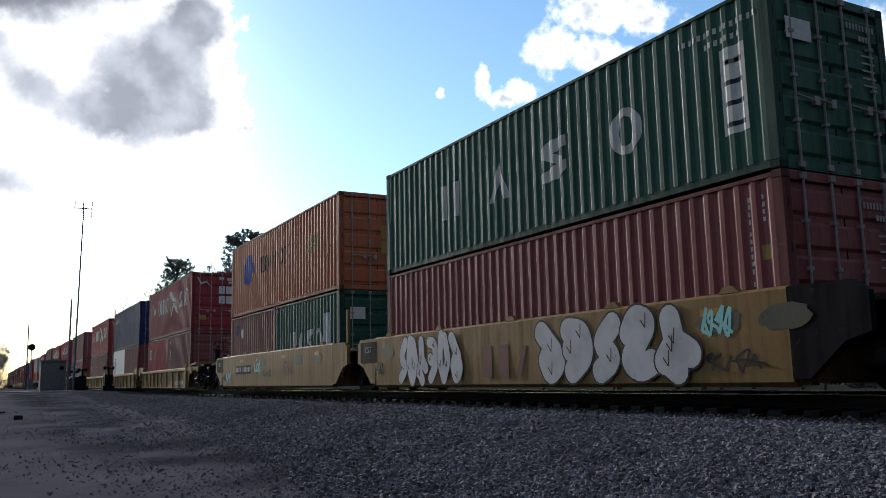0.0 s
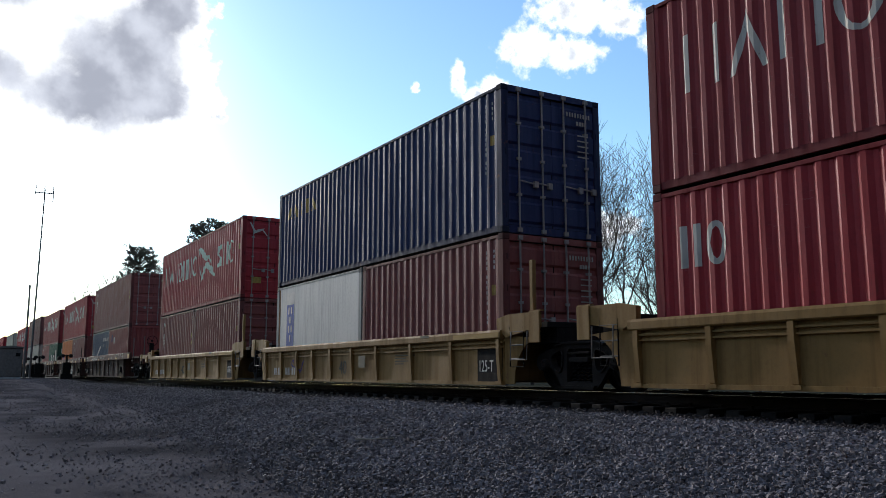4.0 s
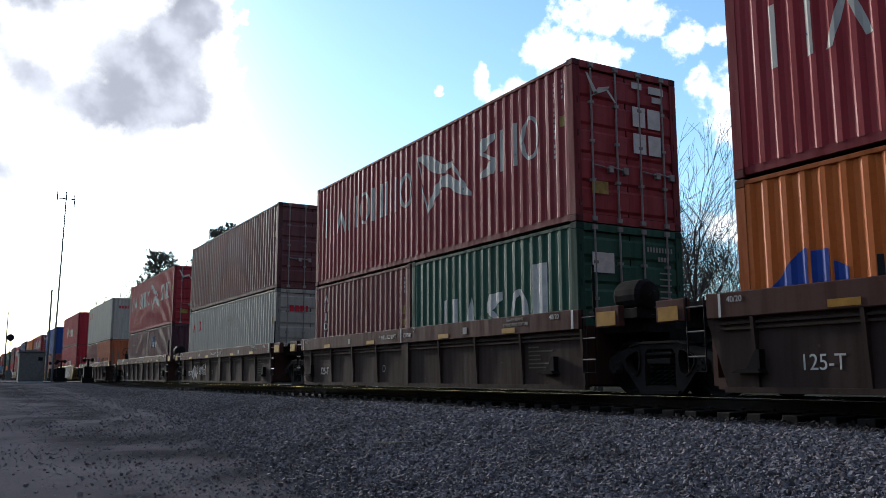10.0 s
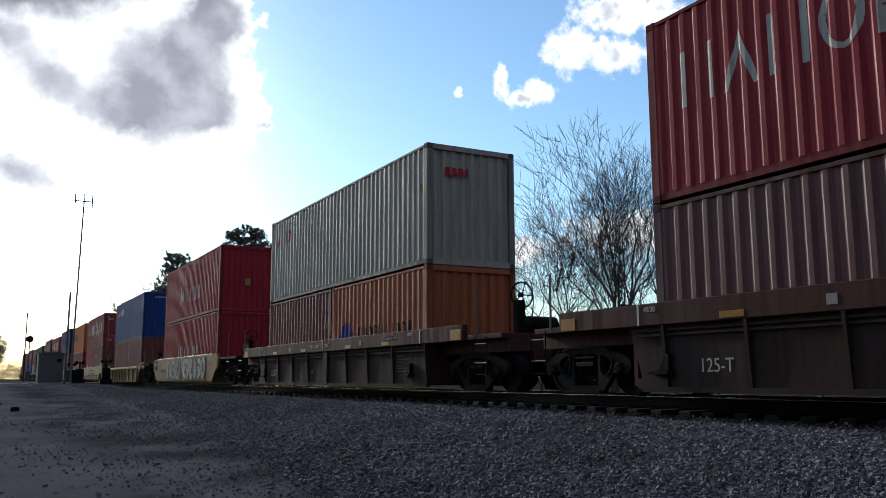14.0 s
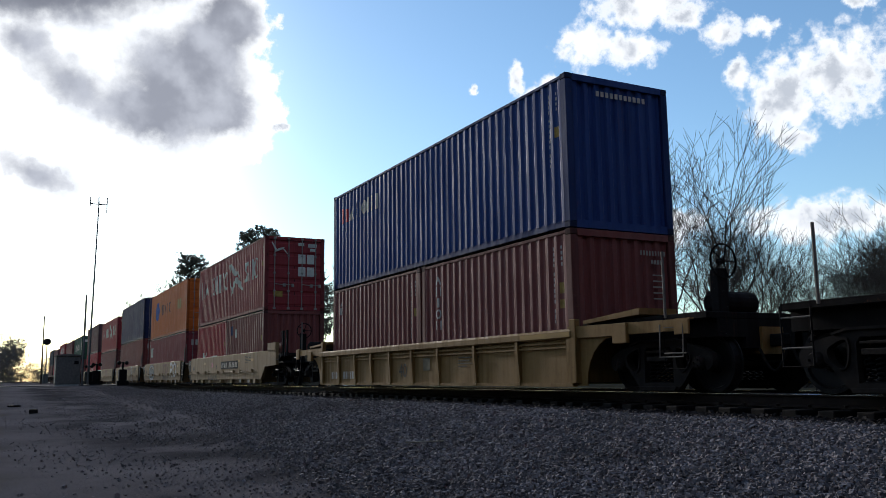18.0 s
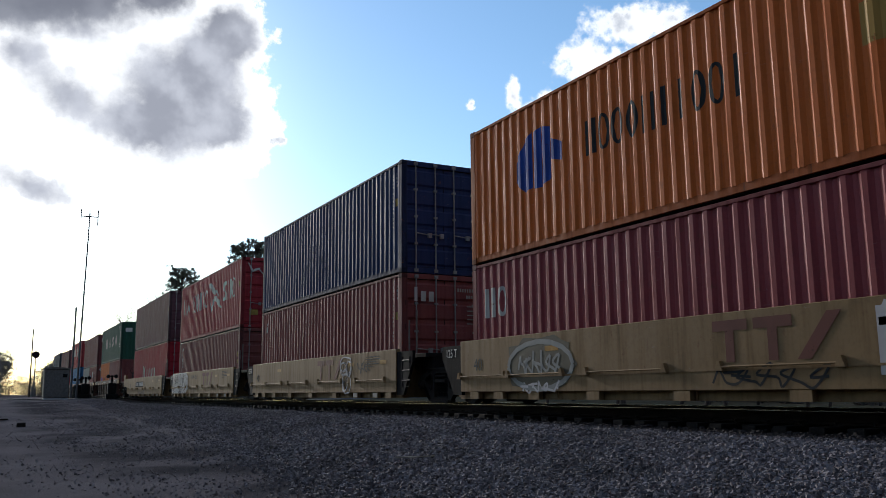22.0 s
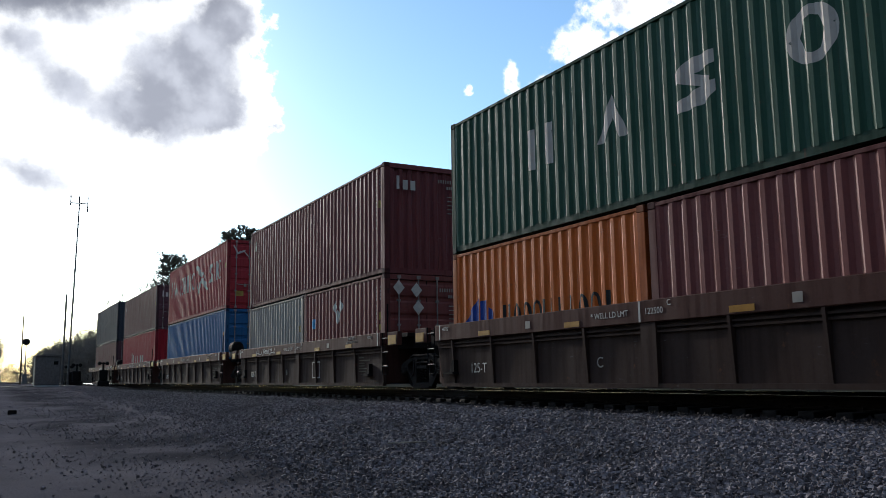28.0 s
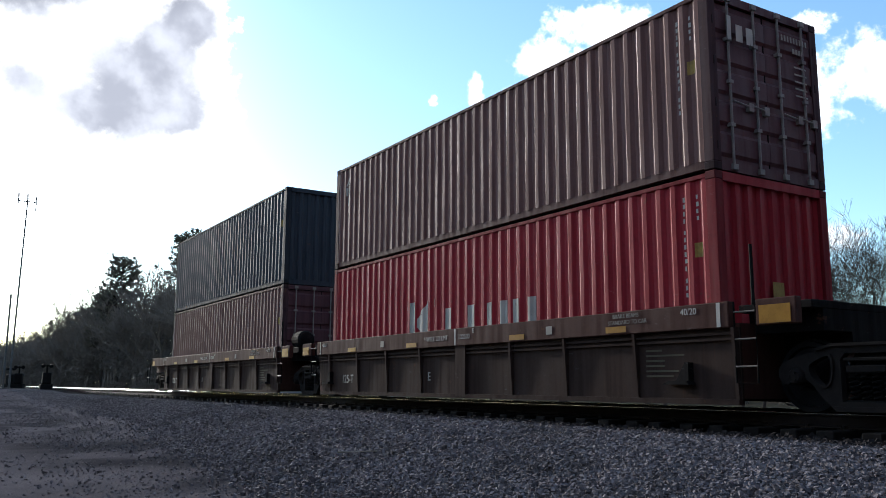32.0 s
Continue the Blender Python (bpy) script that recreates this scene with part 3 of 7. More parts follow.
def plain_shape(kind, a, w, z0, z1, k):
    """One plain painted shape of a letter's size: bars, a gable, a ring, a zigzag or a wedge. k is the stroke's width."""
    h, m = z1 - z0, a + w / 2
    if kind == "i":
        return [rect(m - k * 0.6, m + k * 0.6, z0, z1)]
    if kind == "t":
        t = min(h * 0.9, k * h / (w / 2))
        return [[(a, z0, z0 + 0.01), (a + k, z0, z0 + t), (m, z1 - t, z1)], [(m, z1 - t, z1), (a + w - k, z0, z0 + t), (a + w, z0, z0 + 0.01)]]
    if kind == "o":
        zm, up, low = (z0 + z1) / 2, [], []
        for i in range(13):
            c = math.cos(math.pi * (1 - i / 12))
            s_ = m + c * w / 2
            o = math.sqrt(max(0, 1 - c * c)) * h / 2
            q = (s_ - m) / max(w / 2 - k, 1e-3)
            n_ = math.sqrt(max(0, 1 - q * q)) * (h / 2 - k * 0.7) if abs(q) < 1 else 0.0
            up.append((s_, zm + n_, zm + max(o, n_)))
            low.append((s_, zm - max(o, n_), zm - n_))
        return [up, low]
    if kind == "z":
        t = k * 0.9
        return [[(a, z1 - h * 0.42, z1 - h * 0.2), (a + k, z1 - h * 0.4, z1 - 0.02), (a + w, z1 - t - 0.02, z1)], [(a, zc, zc + t) for a, zc in ((a + k * 0.4, z0 + h * 0.58), (a + w - k * 0.4, z0 + h * 0.28))],
                [(a, z0, z0 + t), (a + w - k, z0 + 0.02, z0 + h * 0.4), (a + w, z0 + h * 0.2, z0 + h * 0.42)]]
    if kind == "w":
        return [rect(a, a + k, z0, z1), [(a + k * 1.3, z0 + h * 0.40, z0 + h * 0.60), (a + w, z0, z1)]]
    return [rect(a, a + k, z0, z1), rect(a + w - k, a + w, z0, z1)]


def slab_letters(s0, s1, z0, z1, count, seed=1, stroke=0.24, kinds=""):
    """A row of plain letter-sized shapes: a list, each a list of bands."""
    rng = random.Random(seed)
    step, out = (s1 - s0) / count, []
    for i in range(count):
        kind = kinds[i] if kinds else rng.choice("bbitob")
        out.append(plain_shape(kind, s0 + i * step, step * 0.80, z0, z1, stroke * step * 0.8))
    return out


def code_column(s, z1, z0, w=0.058, pitch=0.10):
    """A column of small code marks, as plain bars in groups."""
    out, z, i = [], z1, 0
    rng = random.Random(int(s * 1000))
    while z > z0:
        k, h = rng.uniform(0.55, 1.0) * w, pitch * rng.uniform(0.55, 0.72)
        out.append(rect(s, s + k, z - h, z))
        i += 1
        z -= pitch * (1.7 if i in (4, 10) else 1.0)
    return out


def code_row(s0, s1, z, h=0.085, pitch=0.10):
    out, s = [], s0
    while s < s1:
        out.append(rect(s, s + pitch * 0.5, z, z + h))
        s += pitch
    return out


def pennant(s, z, k=1.0):
    """Emblem of two curved pennant shapes crossing, with thin edges."""
    def at(band):
        return [(s + a * k, z + lo * k, z + hi * k) for a, lo, hi in band]
    up = [(0.0, 1.40, 1.48), (0.25, 1.27, 1.50), (0.65, 1.00, 1.36), (1.05, 0.86, 1.12), (1.3, 0.86, 1.02), (1.6, 0.96, 1.07)]
    low = [(0.46, 0.0, 0.06), (0.6, 0.15, 0.42), (0.85, 0.36, 0.66), (1.15, 0.56, 0.80), (1.42, 0.50, 0.79), (1.75, 0.31, 0.60), (2.15, 0.18, 0.38), (2.34, 0.14, 0.21)]
    edge1 = [(0.0, 1.38, 1.48), (0.24, 0.60, 0.74), (0.47, 0.0, 0.14)]
    edge2 = [(1.57, 0.93, 1.06), (1.95, 0.48, 0.60), (2.34, 0.14, 0.22)]
    return [at(b) for b in (up, low, edge1, edge2)]


def mark(top, name, bands, length, material, label="", flat=False):
    """Paint on the near side. A list of letters makes one part a letter; small marks stay one part."""
    if bands and bands[0] and isinstance(bands[0][0], list):
        for letter in bands:
            tagged(quick(name, drape(letter, length, flat), material, top, label), kind="stuff")
        return
    big = [b for b in bands if (b[-1][0] - b[0][0]) * (b[0][2] - b[0][1]) > 0.04]
    if len(bands) <= 4 and len(big) == len(bands) and name != "emblem":
        for b in bands:
            quick(name, drape([b], length, flat), material, top, label)
        return
    ob = quick(name, drape(bands, length, flat), material, top, label)
    if len(bands) > 1:
        ob["kind"] = "stuff"


def end_mark(top, name, rects, length, material, label="", y=-0.012):
    """Flat marks on the end that leads, rects of (x0, x1, z0, z1) seen from outside with x to the right."""
    def build(rs):
        def inner(bm):
            for x0, x1, z0, z1 in rs:
                box(bm, x0, x1, -length / 2 + y - 0.004, -length / 2 + y, z0, z1)
        return inner
    if name == "code_lettering" and len(rects) > 1:
        tagged(quick(name, build(rects), material, top, label), kind="stuff")
        return
    for r in rects:
        quick(name, build([r]), material, top, label)


def codes(top, length, h, seed=0):
    """Identification codes near the leading end of the side and on the end wall."""
    s = length - 0.62
    mark(top, "code_lettering", code_column(s, h - 0.28, h - 1.65) + code_column(s + 0.24, h - 0.28, h - 0.75), length, MARK_WHITE, "column of small white code marks")
    rng = random.Random(seed)
    stickers = [rect(s + 0.20, s + 0.34, h - 1.15, h - 0.95), rect(s + 0.20, s + 0.32, h - 1.42, h - 1.26)]
    mark(top, "sticker", stickers[: 1 + rng.randrange(2)], length, MARK_YELLOW, "small yellow sticker")


def door_codes(top, length, h):
    end_mark(top, "code_lettering", [(0.35 + i * 0.07, 0.385 + i * 0.07, h - 0.42, h - 0.33) for i in range(9)] + [(0.60 + i * 0.07, 0.65 + i * 0.07, h - 0.58, h - 0.5) for i in range(4)]
             + [(0.62, 0.90, h - 0.8 - i * 0.11, h - 0.775 - i * 0.11) for i in range(5)], length, MARK_GREY, "rows of small white code marks")


def decor_pennant(top, length, h, dull=False):
    """Red box with pale lettering and the pennant emblem."""
    m = MARK_GREY if dull else MARK_WHITE
    z = h - 1.62
    mark(top, "lettering", slab_letters(0.70, 6.25, z + 0.06, z + 0.92, 7, 5, 0.17, "btbobbo"), length, m, "faded white lettering")
    mark(top, "emblem", pennant(6.4, h - 1.95), length, m, "white crossed pennant emblem")
    mark(top, "lettering", slab_letters(9.1, 11.3, z + 0.08, z + 0.92, 3, 9, 0.16, "zbo"), length, m, "faded white lettering")
    codes(top, length, h, 3)
    end_mark(top, "placard", [(0.12 + i * 0.36, 0.42 + i * 0.36, h - 1.05 - j * 0.5, h - 0.68 - j * 0.5) for i in range(2) for j in range(2)], length, MARK_CLEAN, "white printed placard")
    end_mark(top, "placard", [(0.52, 0.88, h - 0.38, h - 0.24), (0.12, 0.36, h - 0.34, h - 0.22), (0.6, 0.82, h - 0.54, h - 0.43)], length, MARK_WHITE)
    end_mark(top, "sticker", [(-0.86, -0.5, 0.52, 0.74)], length, MARK_YELLOW, "yellow warning sticker")

    def bird(bm):
        y = -length / 2 - 0.06
        for pts in ([(-0.98, h - 0.24), (-0.94, h - 0.24), (-0.72, h - 0.58), (-0.80, h - 0.62)], [(-0.86, h - 0.66), (-0.5, h - 0.5), (-0.44, h - 0.42), (-0.7, h - 0.48)],
                    [(-0.56, h - 0.46), (-0.50, h - 0.46), (-0.30, h - 0.70), (-0.34, h - 0.70)]):
            prism(bm, pts, y - 0.004, y, "y")
    quick("emblem", bird, MARK_WHITE, top, "small white pennant emblem")


def decor_quad(top, length, h):
    """Green box with four wide-set white letter shapes and a white panel."""
    z = h - 1.72
    for i, s in enumerate((2.95, 5.0, 6.85, 8.85)):
        mark(top, "lettering", slab_letters(s, s + 0.95, z + 0.02, z + 0.80, 1, 20 + i, 0.26, "btzo"[i]), length, MARK_WHITE, "large white lettering")
    mark(top, "panel", [rect(11.27, 11.74, h - 1.95, h - 0.70)], length, MARK_CLEAN, "white label panel")
    mark(top, "panel_print", [rect(11.33, 11.68, h - 0.95 - i * 0.3, h - 0.88 - i * 0.3) for i in range(4)], length, MARK_DARK)
    mark(top, "code_lettering", code_row(10.5, 11.9, h - 0.42) + code_row(11.0, 11.6, h - 0.6), length, MARK_WHITE)
    door_codes(top, length, h)
    end_mark(top, "panel", [(-0.92, -0.42, h - 0.78, h - 0.48)], length, MARK_CLEAN, "white label panel")


def decor_quad20(top, length, h):
    for i in range(4):
        mark(top, "lettering", slab_letters(1.45 + i * 0.85, 2.15 + i * 0.85, 0.70, 1.60, 1, 20 + i, 0.28, "btzo"[i]), length, MARK_CLEAN, "large white lettering")
    mark(top, "panel", [rect(4.75, 5.15, 1.0, 2.0)], length, MARK_CLEAN, "white label panel")
    door_codes(top, length, h)
    end_mark(top, "panel", [(-0.9, -0.42, h - 0.85, h - 0.5)], length, MARK_CLEAN, "white label panel")


def decor_emblem_box(top, length, h):
    """Orange box with a blue emblem and dark lettering."""
    z = h - 1.75
    blue = [[(1.75, z + 0.25, z + 0.65), (2.05, z + 0.0, z + 1.0), (2.3, z + 0.05, z + 1.15)], [(2.36, z, z + 1.1), (2.62, z, z + 1.18)], [(2.68, z + 0.02, z + 1.15), (2.9, z + 0.1, z + 1.1)], [(2.96, z + 0.45, z + 0.85), (3.3, z + 0.35, z + 0.7)]]
    mark(top, "emblem", blue, length, MARK_BLUE, "dark blue emblem")
    mark(top, "lettering", slab_letters(3.95, 7.6, z + 0.25, z + 0.88, 10, 31, 0.26, "booobiiooi"), length, MARK_DARK, "faded black lettering")
    mark(top, "panel", [rect(9.3, 9.8, h - 1.5, h - 0.95), rect(10.0, 10.4, h - 1.5, h - 0.95)], length, MARK_OCHRE)
    codes(top, length, h, 5)
    door_codes(top, length, h)
    end_mark(top, "panel", [(0.1, 0.42, h - 1.35, h - 0.95), (0.5, 0.85, h - 1.35, h - 0.95), (0.1, 0.42, h - 1.8, h - 1.45), (0.5, 0.85, h - 1.8, h - 1.45)], length, MARK_OCHRE, "faded yellow placard")


def decor_emblem_box20(top, length, h):
    blue = [[(0.5, 0.75, 1.1), (0.9, 0.75, 1.5), (1.05, 0.75, 1.55)], rect(1.1, 1.35, 0.75, 1.5), [(1.4, 1.0, 1.35), (1.6, 0.95, 1.25)]]
    mark(top, "emblem", blue, length, MARK_BLUE, "dark blue emblem")
    mark(top, "lettering", slab_letters(1.95, 5.3, 0.82, 1.35, 10, 33, 0.26, "booobiiooi"), length, MARK_DARK, "black lettering")


def decor_serif(top, length, h, low=True):
    """Red box with white letter shapes half-way up."""
    s0, s1 = (3.9, 8.4) if length > 7 else (1.3, 4.4)
    z = h - 2.05 if low else h - 1.7
    k = 0.8 if length > 7 else 0.62
    w = (s1 - s0) / 5
    mark(top, "lettering", slab_letters(s0, s0 + w * 1.05, z, z + k + 0.1, 1, 41, 0.3, "w") + slab_letters(s0 + w * 1.35, s1, z, z + k * 0.85, 4, 44, 0.30, "iibb"), length, MARK_WHITE, "white lettering")
    mark(top, "lettering", [rect(s0 - 0.14, s0 - 0.09, z + k - 0.05, z + k + 0.1), rect(s0 + w * 1.1, s0 + w * 1.1 + 0.05, z + k - 0.05, z + k + 0.1)], length, MARK_WHITE)
    codes(top, length, h, 2)
    end_mark(top, "sticker", [(-0.1, 0.14, h - 1.75, h - 1.45)], length, MARK_YELLOW, "square yellow sticker", y=0.03)


def decor_column(top, length, h, count=5, s=0.72):
    """Brown box with a column of white letter shapes near its rear end."""
    bands, z, k = [], h - 0.30, 0.26
    for i in range(count):
        bands += slab_letters(s, s + 0.26, z - k * 0.82, z, 1, 50 + i, 0.26)
        z -= k
    mark(top, "lettering", bands, length, MARK_WHITE, "column of white lettering")
    codes(top, length, h, count)
    door_codes(top, length, h)


def decor_scraped(top, length, h):
    """A column of letter shapes, and two dark blots of scraped rust half-way along."""
    decor_column(top, length, h)
    blot = [[(2.55, 1.50, 1.52), (2.62, 1.40, 1.66), (2.72, 1.36, 1.60), (2.80, 1.44, 1.50)], [(2.84, 1.46, 1.60), (2.92, 1.34, 1.68), (3.02, 1.40, 1.64), (3.06, 1.50, 1.54)]]
    mark(top, "rust_blot", blot, length, MARK_DARK, "dark blot of scraped rust")


def decor_plain(top, length, h):
    codes(top, length, h, 1)
    door_codes(top, length, h)


def decor_blue_corner(top, length, h):
    mark(top, "lettering", slab_letters(1.3, 3.6, h - 0.95, h - 0.52, 5, 61, 0.3), length, MARK_WHITE, "white lettering near the upper rear corner")
    mark(top, "emblem", [rect(0.62, 0.82, h - 0.95, h - 0.5), rect(0.92, 1.15, h - 0.95, h - 0.55)], length, MARK_RED, "faded red emblem")
    codes(top, length, h, 8)
    end_mark(top, "code_lettering", [(-0.5 + i * 0.11, -0.43 + i * 0.11, h - 0.36, h - 0.26) for i in range(11)], length, MARK_WHITE, y=0.03)


def decor_navy(top, length, h):
    mark(top, "lettering", slab_letters(0.7, 3.0, h - 0.9, h - 0.48, 5, 63, 0.3), length, MARK_YELLOW, "yellow lettering")
    codes(top, length, h, 8)
    door_codes(top, length, h)


def decor_red_corner(top, length, h):
    mark(top, "lettering", slab_letters(0.75, 2.1, h - 0.95, h - 0.5, 4, 65, 0.3), length, MARK_RED, "red lettering")
    codes(top, length, h, 8)
    end_mark(top, "lettering", [(-0.75, -0.62, h - 0.75, h - 0.55), (-0.57, -0.44, h - 0.75, h - 0.55), (-0.39, -0.26, h - 0.75, h - 0.55), (-0.2, -0.12, h - 0.75, h - 0.55)], length, MARK_RED, "small red lettering", y=-0.02)


def decor_white20(top, length, h):
    mark(top, "emblem_panel", [rect(0.85, 1.45, 0.6, 2.0)], length, MARK_BLUE, "blue vertical sign panel", True)
    mark(top, "panel", [rect(0.85, 1.45, 2.02, 2.35)], length, MARK_CLEAN, "", True)

    def letters(bm):
        for i in range(5):
            for b in slab_letters(1.0, 1.36, 1.72 - i * 0.27, 1.92 - i * 0.27, 1, 70 + i, 0.26)[0]:
                ys = [(length / 2 - a, lo, hi) for a, lo, hi in b]
                prism(bm, [(ys[0][0], ys[0][1]), (ys[0][0], ys[0][2]), (ys[1][0], ys[1][2]), (ys[1][0], ys[1][1])], -SKIN - 0.010, -SKIN - 0.007, "x")
    quick("lettering", letters, MARK_CLEAN, top, "column of white lettering")
    mark(top, "rust_streak", [rect(0.19, 0.30, 0.2, 2.5)], length, plain("edge_rust", (0.16, 0.08, 0.03), 0.9), "", True)


def decor_wing(top, length, h):
    bands = [[(1.3 + 0.5 * i * 0.5, 0.78 + 0.10 * i, 0.92 + 0.12 * i), (1.9 + 0.28 * i, 0.95 + 0.14 * i, 1.02 + 0.15 * i)] for i in range(6)]
    mark(top, "emblem", bands, length, MARK_WHITE, "white wing emblem")
    mark(top, "lettering", slab_letters(1.0, 4.2, 0.55, 0.85, 11, 81, 0.3), length, MARK_WHITE, "white lettering")
    mark(top, "code_lettering", code_row(3.9, 5.75, 1.95, 0.22, 0.17) + code_row(3.95, 4.4, 1.62, 0.14), length, MARK_WHITE)
    mark(top, "sticker", [rect(5.35, 5.5, 1.5, 1.68)], length, MARK_YELLOW)


def decor_navy_sign(top, length, h):
    mark(top, "emblem_panel", [rect(0.95, 2.1, 1.55, 2.15)], length, SIGN_NAVY, "blue and white sign panel")
    mark(top, "emblem", [[(1.4, 1.98, 2.02), (2.08, 1.9, 2.13)]], length, MARK_YELLOW)
    mark(top, "lettering", slab_letters(1.05, 2.05, 1.58, 1.85, 6, 85, 0.3), length, MARK_CLEAN, "white lettering")
    codes(top, length, h, 4)


def decor_sticker(top, length, h):
    mark(top, "emblem_panel", [rect(0.82, 1.12, 1.85, 2.25)], length, SIGN_NAVY, "blue and yellow square sign")
    mark(top, "emblem", [[(0.88, 1.98, 2.04), (1.06, 2.08, 2.16)]], length, MARK_YELLOW)
    mark(top, "placard", [[(1.5, 1.9, 1.9), (1.68, 1.7, 2.1), (1.86, 1.9, 1.9)]], length, MARK_CLEAN, "white diamond placard")
    codes(top, length, h, 6)


def decor_placards(top, length, h):
    def diamond(s, z, r):
        return [(s - r, z, z + 0.01), (s, z - r * 1.2, z + r * 1.2), (s + r, z, z + 0.01)]
    mark(top, "placard", [diamond(2.62, 1.98, 0.17), diamond(3.02, 1.98, 0.17), diamond(2.80, 1.70, 0.17)], length, MARK_CLEAN, "white diamond placards")
    mark(top, "sticker", [[(0.7, 1.6, 1.62), (0.78, 1.46, 1.76), (0.92, 1.46, 1.76), (1.0, 1.6, 1.62)]], length, plain("light_blue_sticker", (0.1, 0.35, 0.6), 0.5))
    codes(top, length, h, 7)

    def face(bm):
        y = -length / 2 - 0.06
        for x, z in ((-0.85, h - 0.35), (-0.35, h - 0.40), (-0.30, h - 0.85)):
            prism(bm, [(x - 0.16, z), (x, z + 0.19), (x + 0.16, z), (x, z - 0.19)], y - 0.004, y, "y")
    quick("placard", face, MARK_CLEAN, top, "white diamond placard")
    door_codes(top, length, h)


def decor_cube(top, length, h):
    mark(top, "emblem", slab_letters(0.5, 1.4, h - 1.15, h - 0.55, 2, 91, 0.3), length, MARK_WHITE, "white emblem")
    codes(top, length, h, 9)
    door_codes(top, length, h)
    end_mark(top, "emblem", [(-0.92, -0.8, h - 0.75, h - 0.45), (-0.7, -0.58, h - 0.75, h - 0.45), (-0.5, -0.44, h - 0.75, h - 0.45)], length, MARK_WHITE, "", y=-0.06)


def decor_three(top, length, h):
    """Brown box with three big pale letter shapes on the leading end and a column on the side."""
    decor_column(top, length, h, 3, 0.55)
    end_mark(top, "lettering", [(-0.9, -0.82, h - 0.7, h - 0.35), (-0.72, -0.58, h - 0.7, h - 0.45), (-0.5, -0.36, h - 0.7, h - 0.45)], length, MARK_WHITE, "white lettering", y=-0.06)


def decor_bare(top, length, h):
    codes(top, length, h, 1)


# ---- well cars ----
SIDE = -1.50
TEXTS = {}


def text_mesh(body, size):
    if (body, size) not in TEXTS:
        cu = bpy.data.curves.new("text", "FONT")
        cu.body, cu.size, cu.extrude = body, size, 0.0015
        ob = new("text", cu)
        bpy.context.view_layer.update()
        me = bpy.data.meshes.new_from_object(ob.evaluated_get(bpy.context.evaluated_depsgraph_get()))
        bpy.data.objects.remove(ob)
        me.materials.clear()
        me.materials.append(None)
        TEXTS[(body, size)] = me
    return TEXTS[(body, size)]


def stencil(parent, body, size, s, z, material=None, x=SIDE - 0.006, narrow=1.0):
    m = Matrix(((0, 0, -1, x), (-narrow, 0, 0, L40 - s), (0, 1, 0, z), (0, 0, 0, 1)))
    me = text_mesh(body, size)
    ob = part("stencil_lettering", me, material or MARK_CLEAN, parent, 'stencilled "%s"' % body, m)
    return tagged(ob, kind="stuff") if len(body) > 1 else ob


def flat_marks(bm, polys, x=SIDE - 0.006, th=0.002):
    """Flat paint on the near side of a car. polys: lists of (s, z)."""
    for i, pts in enumerate(polys):
        d = 0.0004 * (i % 9)
        prism(bm, [(L40 - s, z) for s, z in pts], x - th - d, x - d, "x")


def q4(s0, s1, z0, z1):
    return [(s0, z0), (s1, z0), (s1, z1), (s0, z1)]


def car_mark(car, name, polys, material, label="", x=SIDE - 0.006):
    if name in ("reflector", "end_panel_paint", "stripe", "label_plate", "stencil_plate"):
        for poly in polys:
            quick(name, lambda bm, poly=poly: flat_marks(bm, [poly], x), material, car, label)
        return None
    ob = quick(name, lambda bm: flat_marks(bm, polys, x), material, car, label)
    if len(polys) > 1:
        ob["kind"] = "stuff"
    return ob


def blob(s, z, rs, rz, seed, n=14):
    rng = random.Random(seed)
    out = []
    for i in range(n):
        a = 2 * math.pi * i / n
        k = rng.uniform(0.86, 1.08)
        c, d = math.cos(a), math.sin(a)
        out.append((s + rs * k * math.copysign(abs(c) ** 0.7, c), z + rz * k * math.copysign(abs(d) ** 0.7, d)))
    return out


def stroke(pts, w):
    """A bent line of that width as quads."""
    out = []
    for (a, b), (c, d) in zip(pts, pts[1:]):
        l = math.hypot(c - a, d - b) or 1e-6
        nx, nz = -(d - b) / l * w / 2, (c - a) / l * w / 2
        out.append([(a + nx, b + nz), (c + nx, d + nz), (c - nx, d - nz), (a - nx, b - nz)])
    return out


# fat abstract forms in a unit square
GLYPHS = (
    [[(0.45, 0.0), (0.16, 0.45), (0.34, 1.0)], [(0.45, 0.0), (0.84, 0.42), (0.62, 0.94)]],
    [[(0.28, 0.03), (0.68, 0.28), (0.34, 0.62), (0.72, 0.97)]],
    [[(0.22, 0.92), (0.72, 0.82), (0.80, 0.36), (0.30, 0.02)], [(0.26, 0.5), (0.5, 0.44)]],
    [[(0.82, 0.97), (0.26, 0.80), (0.20, 0.34), (0.74, 0.05)], [(0.3, 0.4), (0.66, 0.6)]],
    [[(0.15, 0.18), (0.48, 0.48), (0.88, 0.30)], [(0.48, 0.48), (0.38, 0.97)], [(0.2, 0.2), (0.5, 0.0)]],
    [[(0.3, 0.3), (0.5, 0.04), (0.8, 0.26), (0.52, 0.52), (0.3, 0.3)], [(0.7, 0.5), (0.18, 0.95)]],
    [[(0.16, 0.7), (0.4, 0.97), (0.72, 0.86), (0.5, 0.55), (0.2, 0.2), (0.5, 0.02), (0.86, 0.12)]],
)


def disc(s, z, r, n=14):
    return [(s + r * math.cos(2 * math.pi * i / n), z + r * math.sin(2 * math.pi * i / n)) for i in range(n)]


def layer(bm, polys, x):
    """Thin sheets of paint at one depth, each a hair in front of the one before."""
    for i, pts in enumerate(polys):
        bm.faces.new([bm.verts.new((x - 0.00003 * i, L40 - s, z)) for s, z in pts])


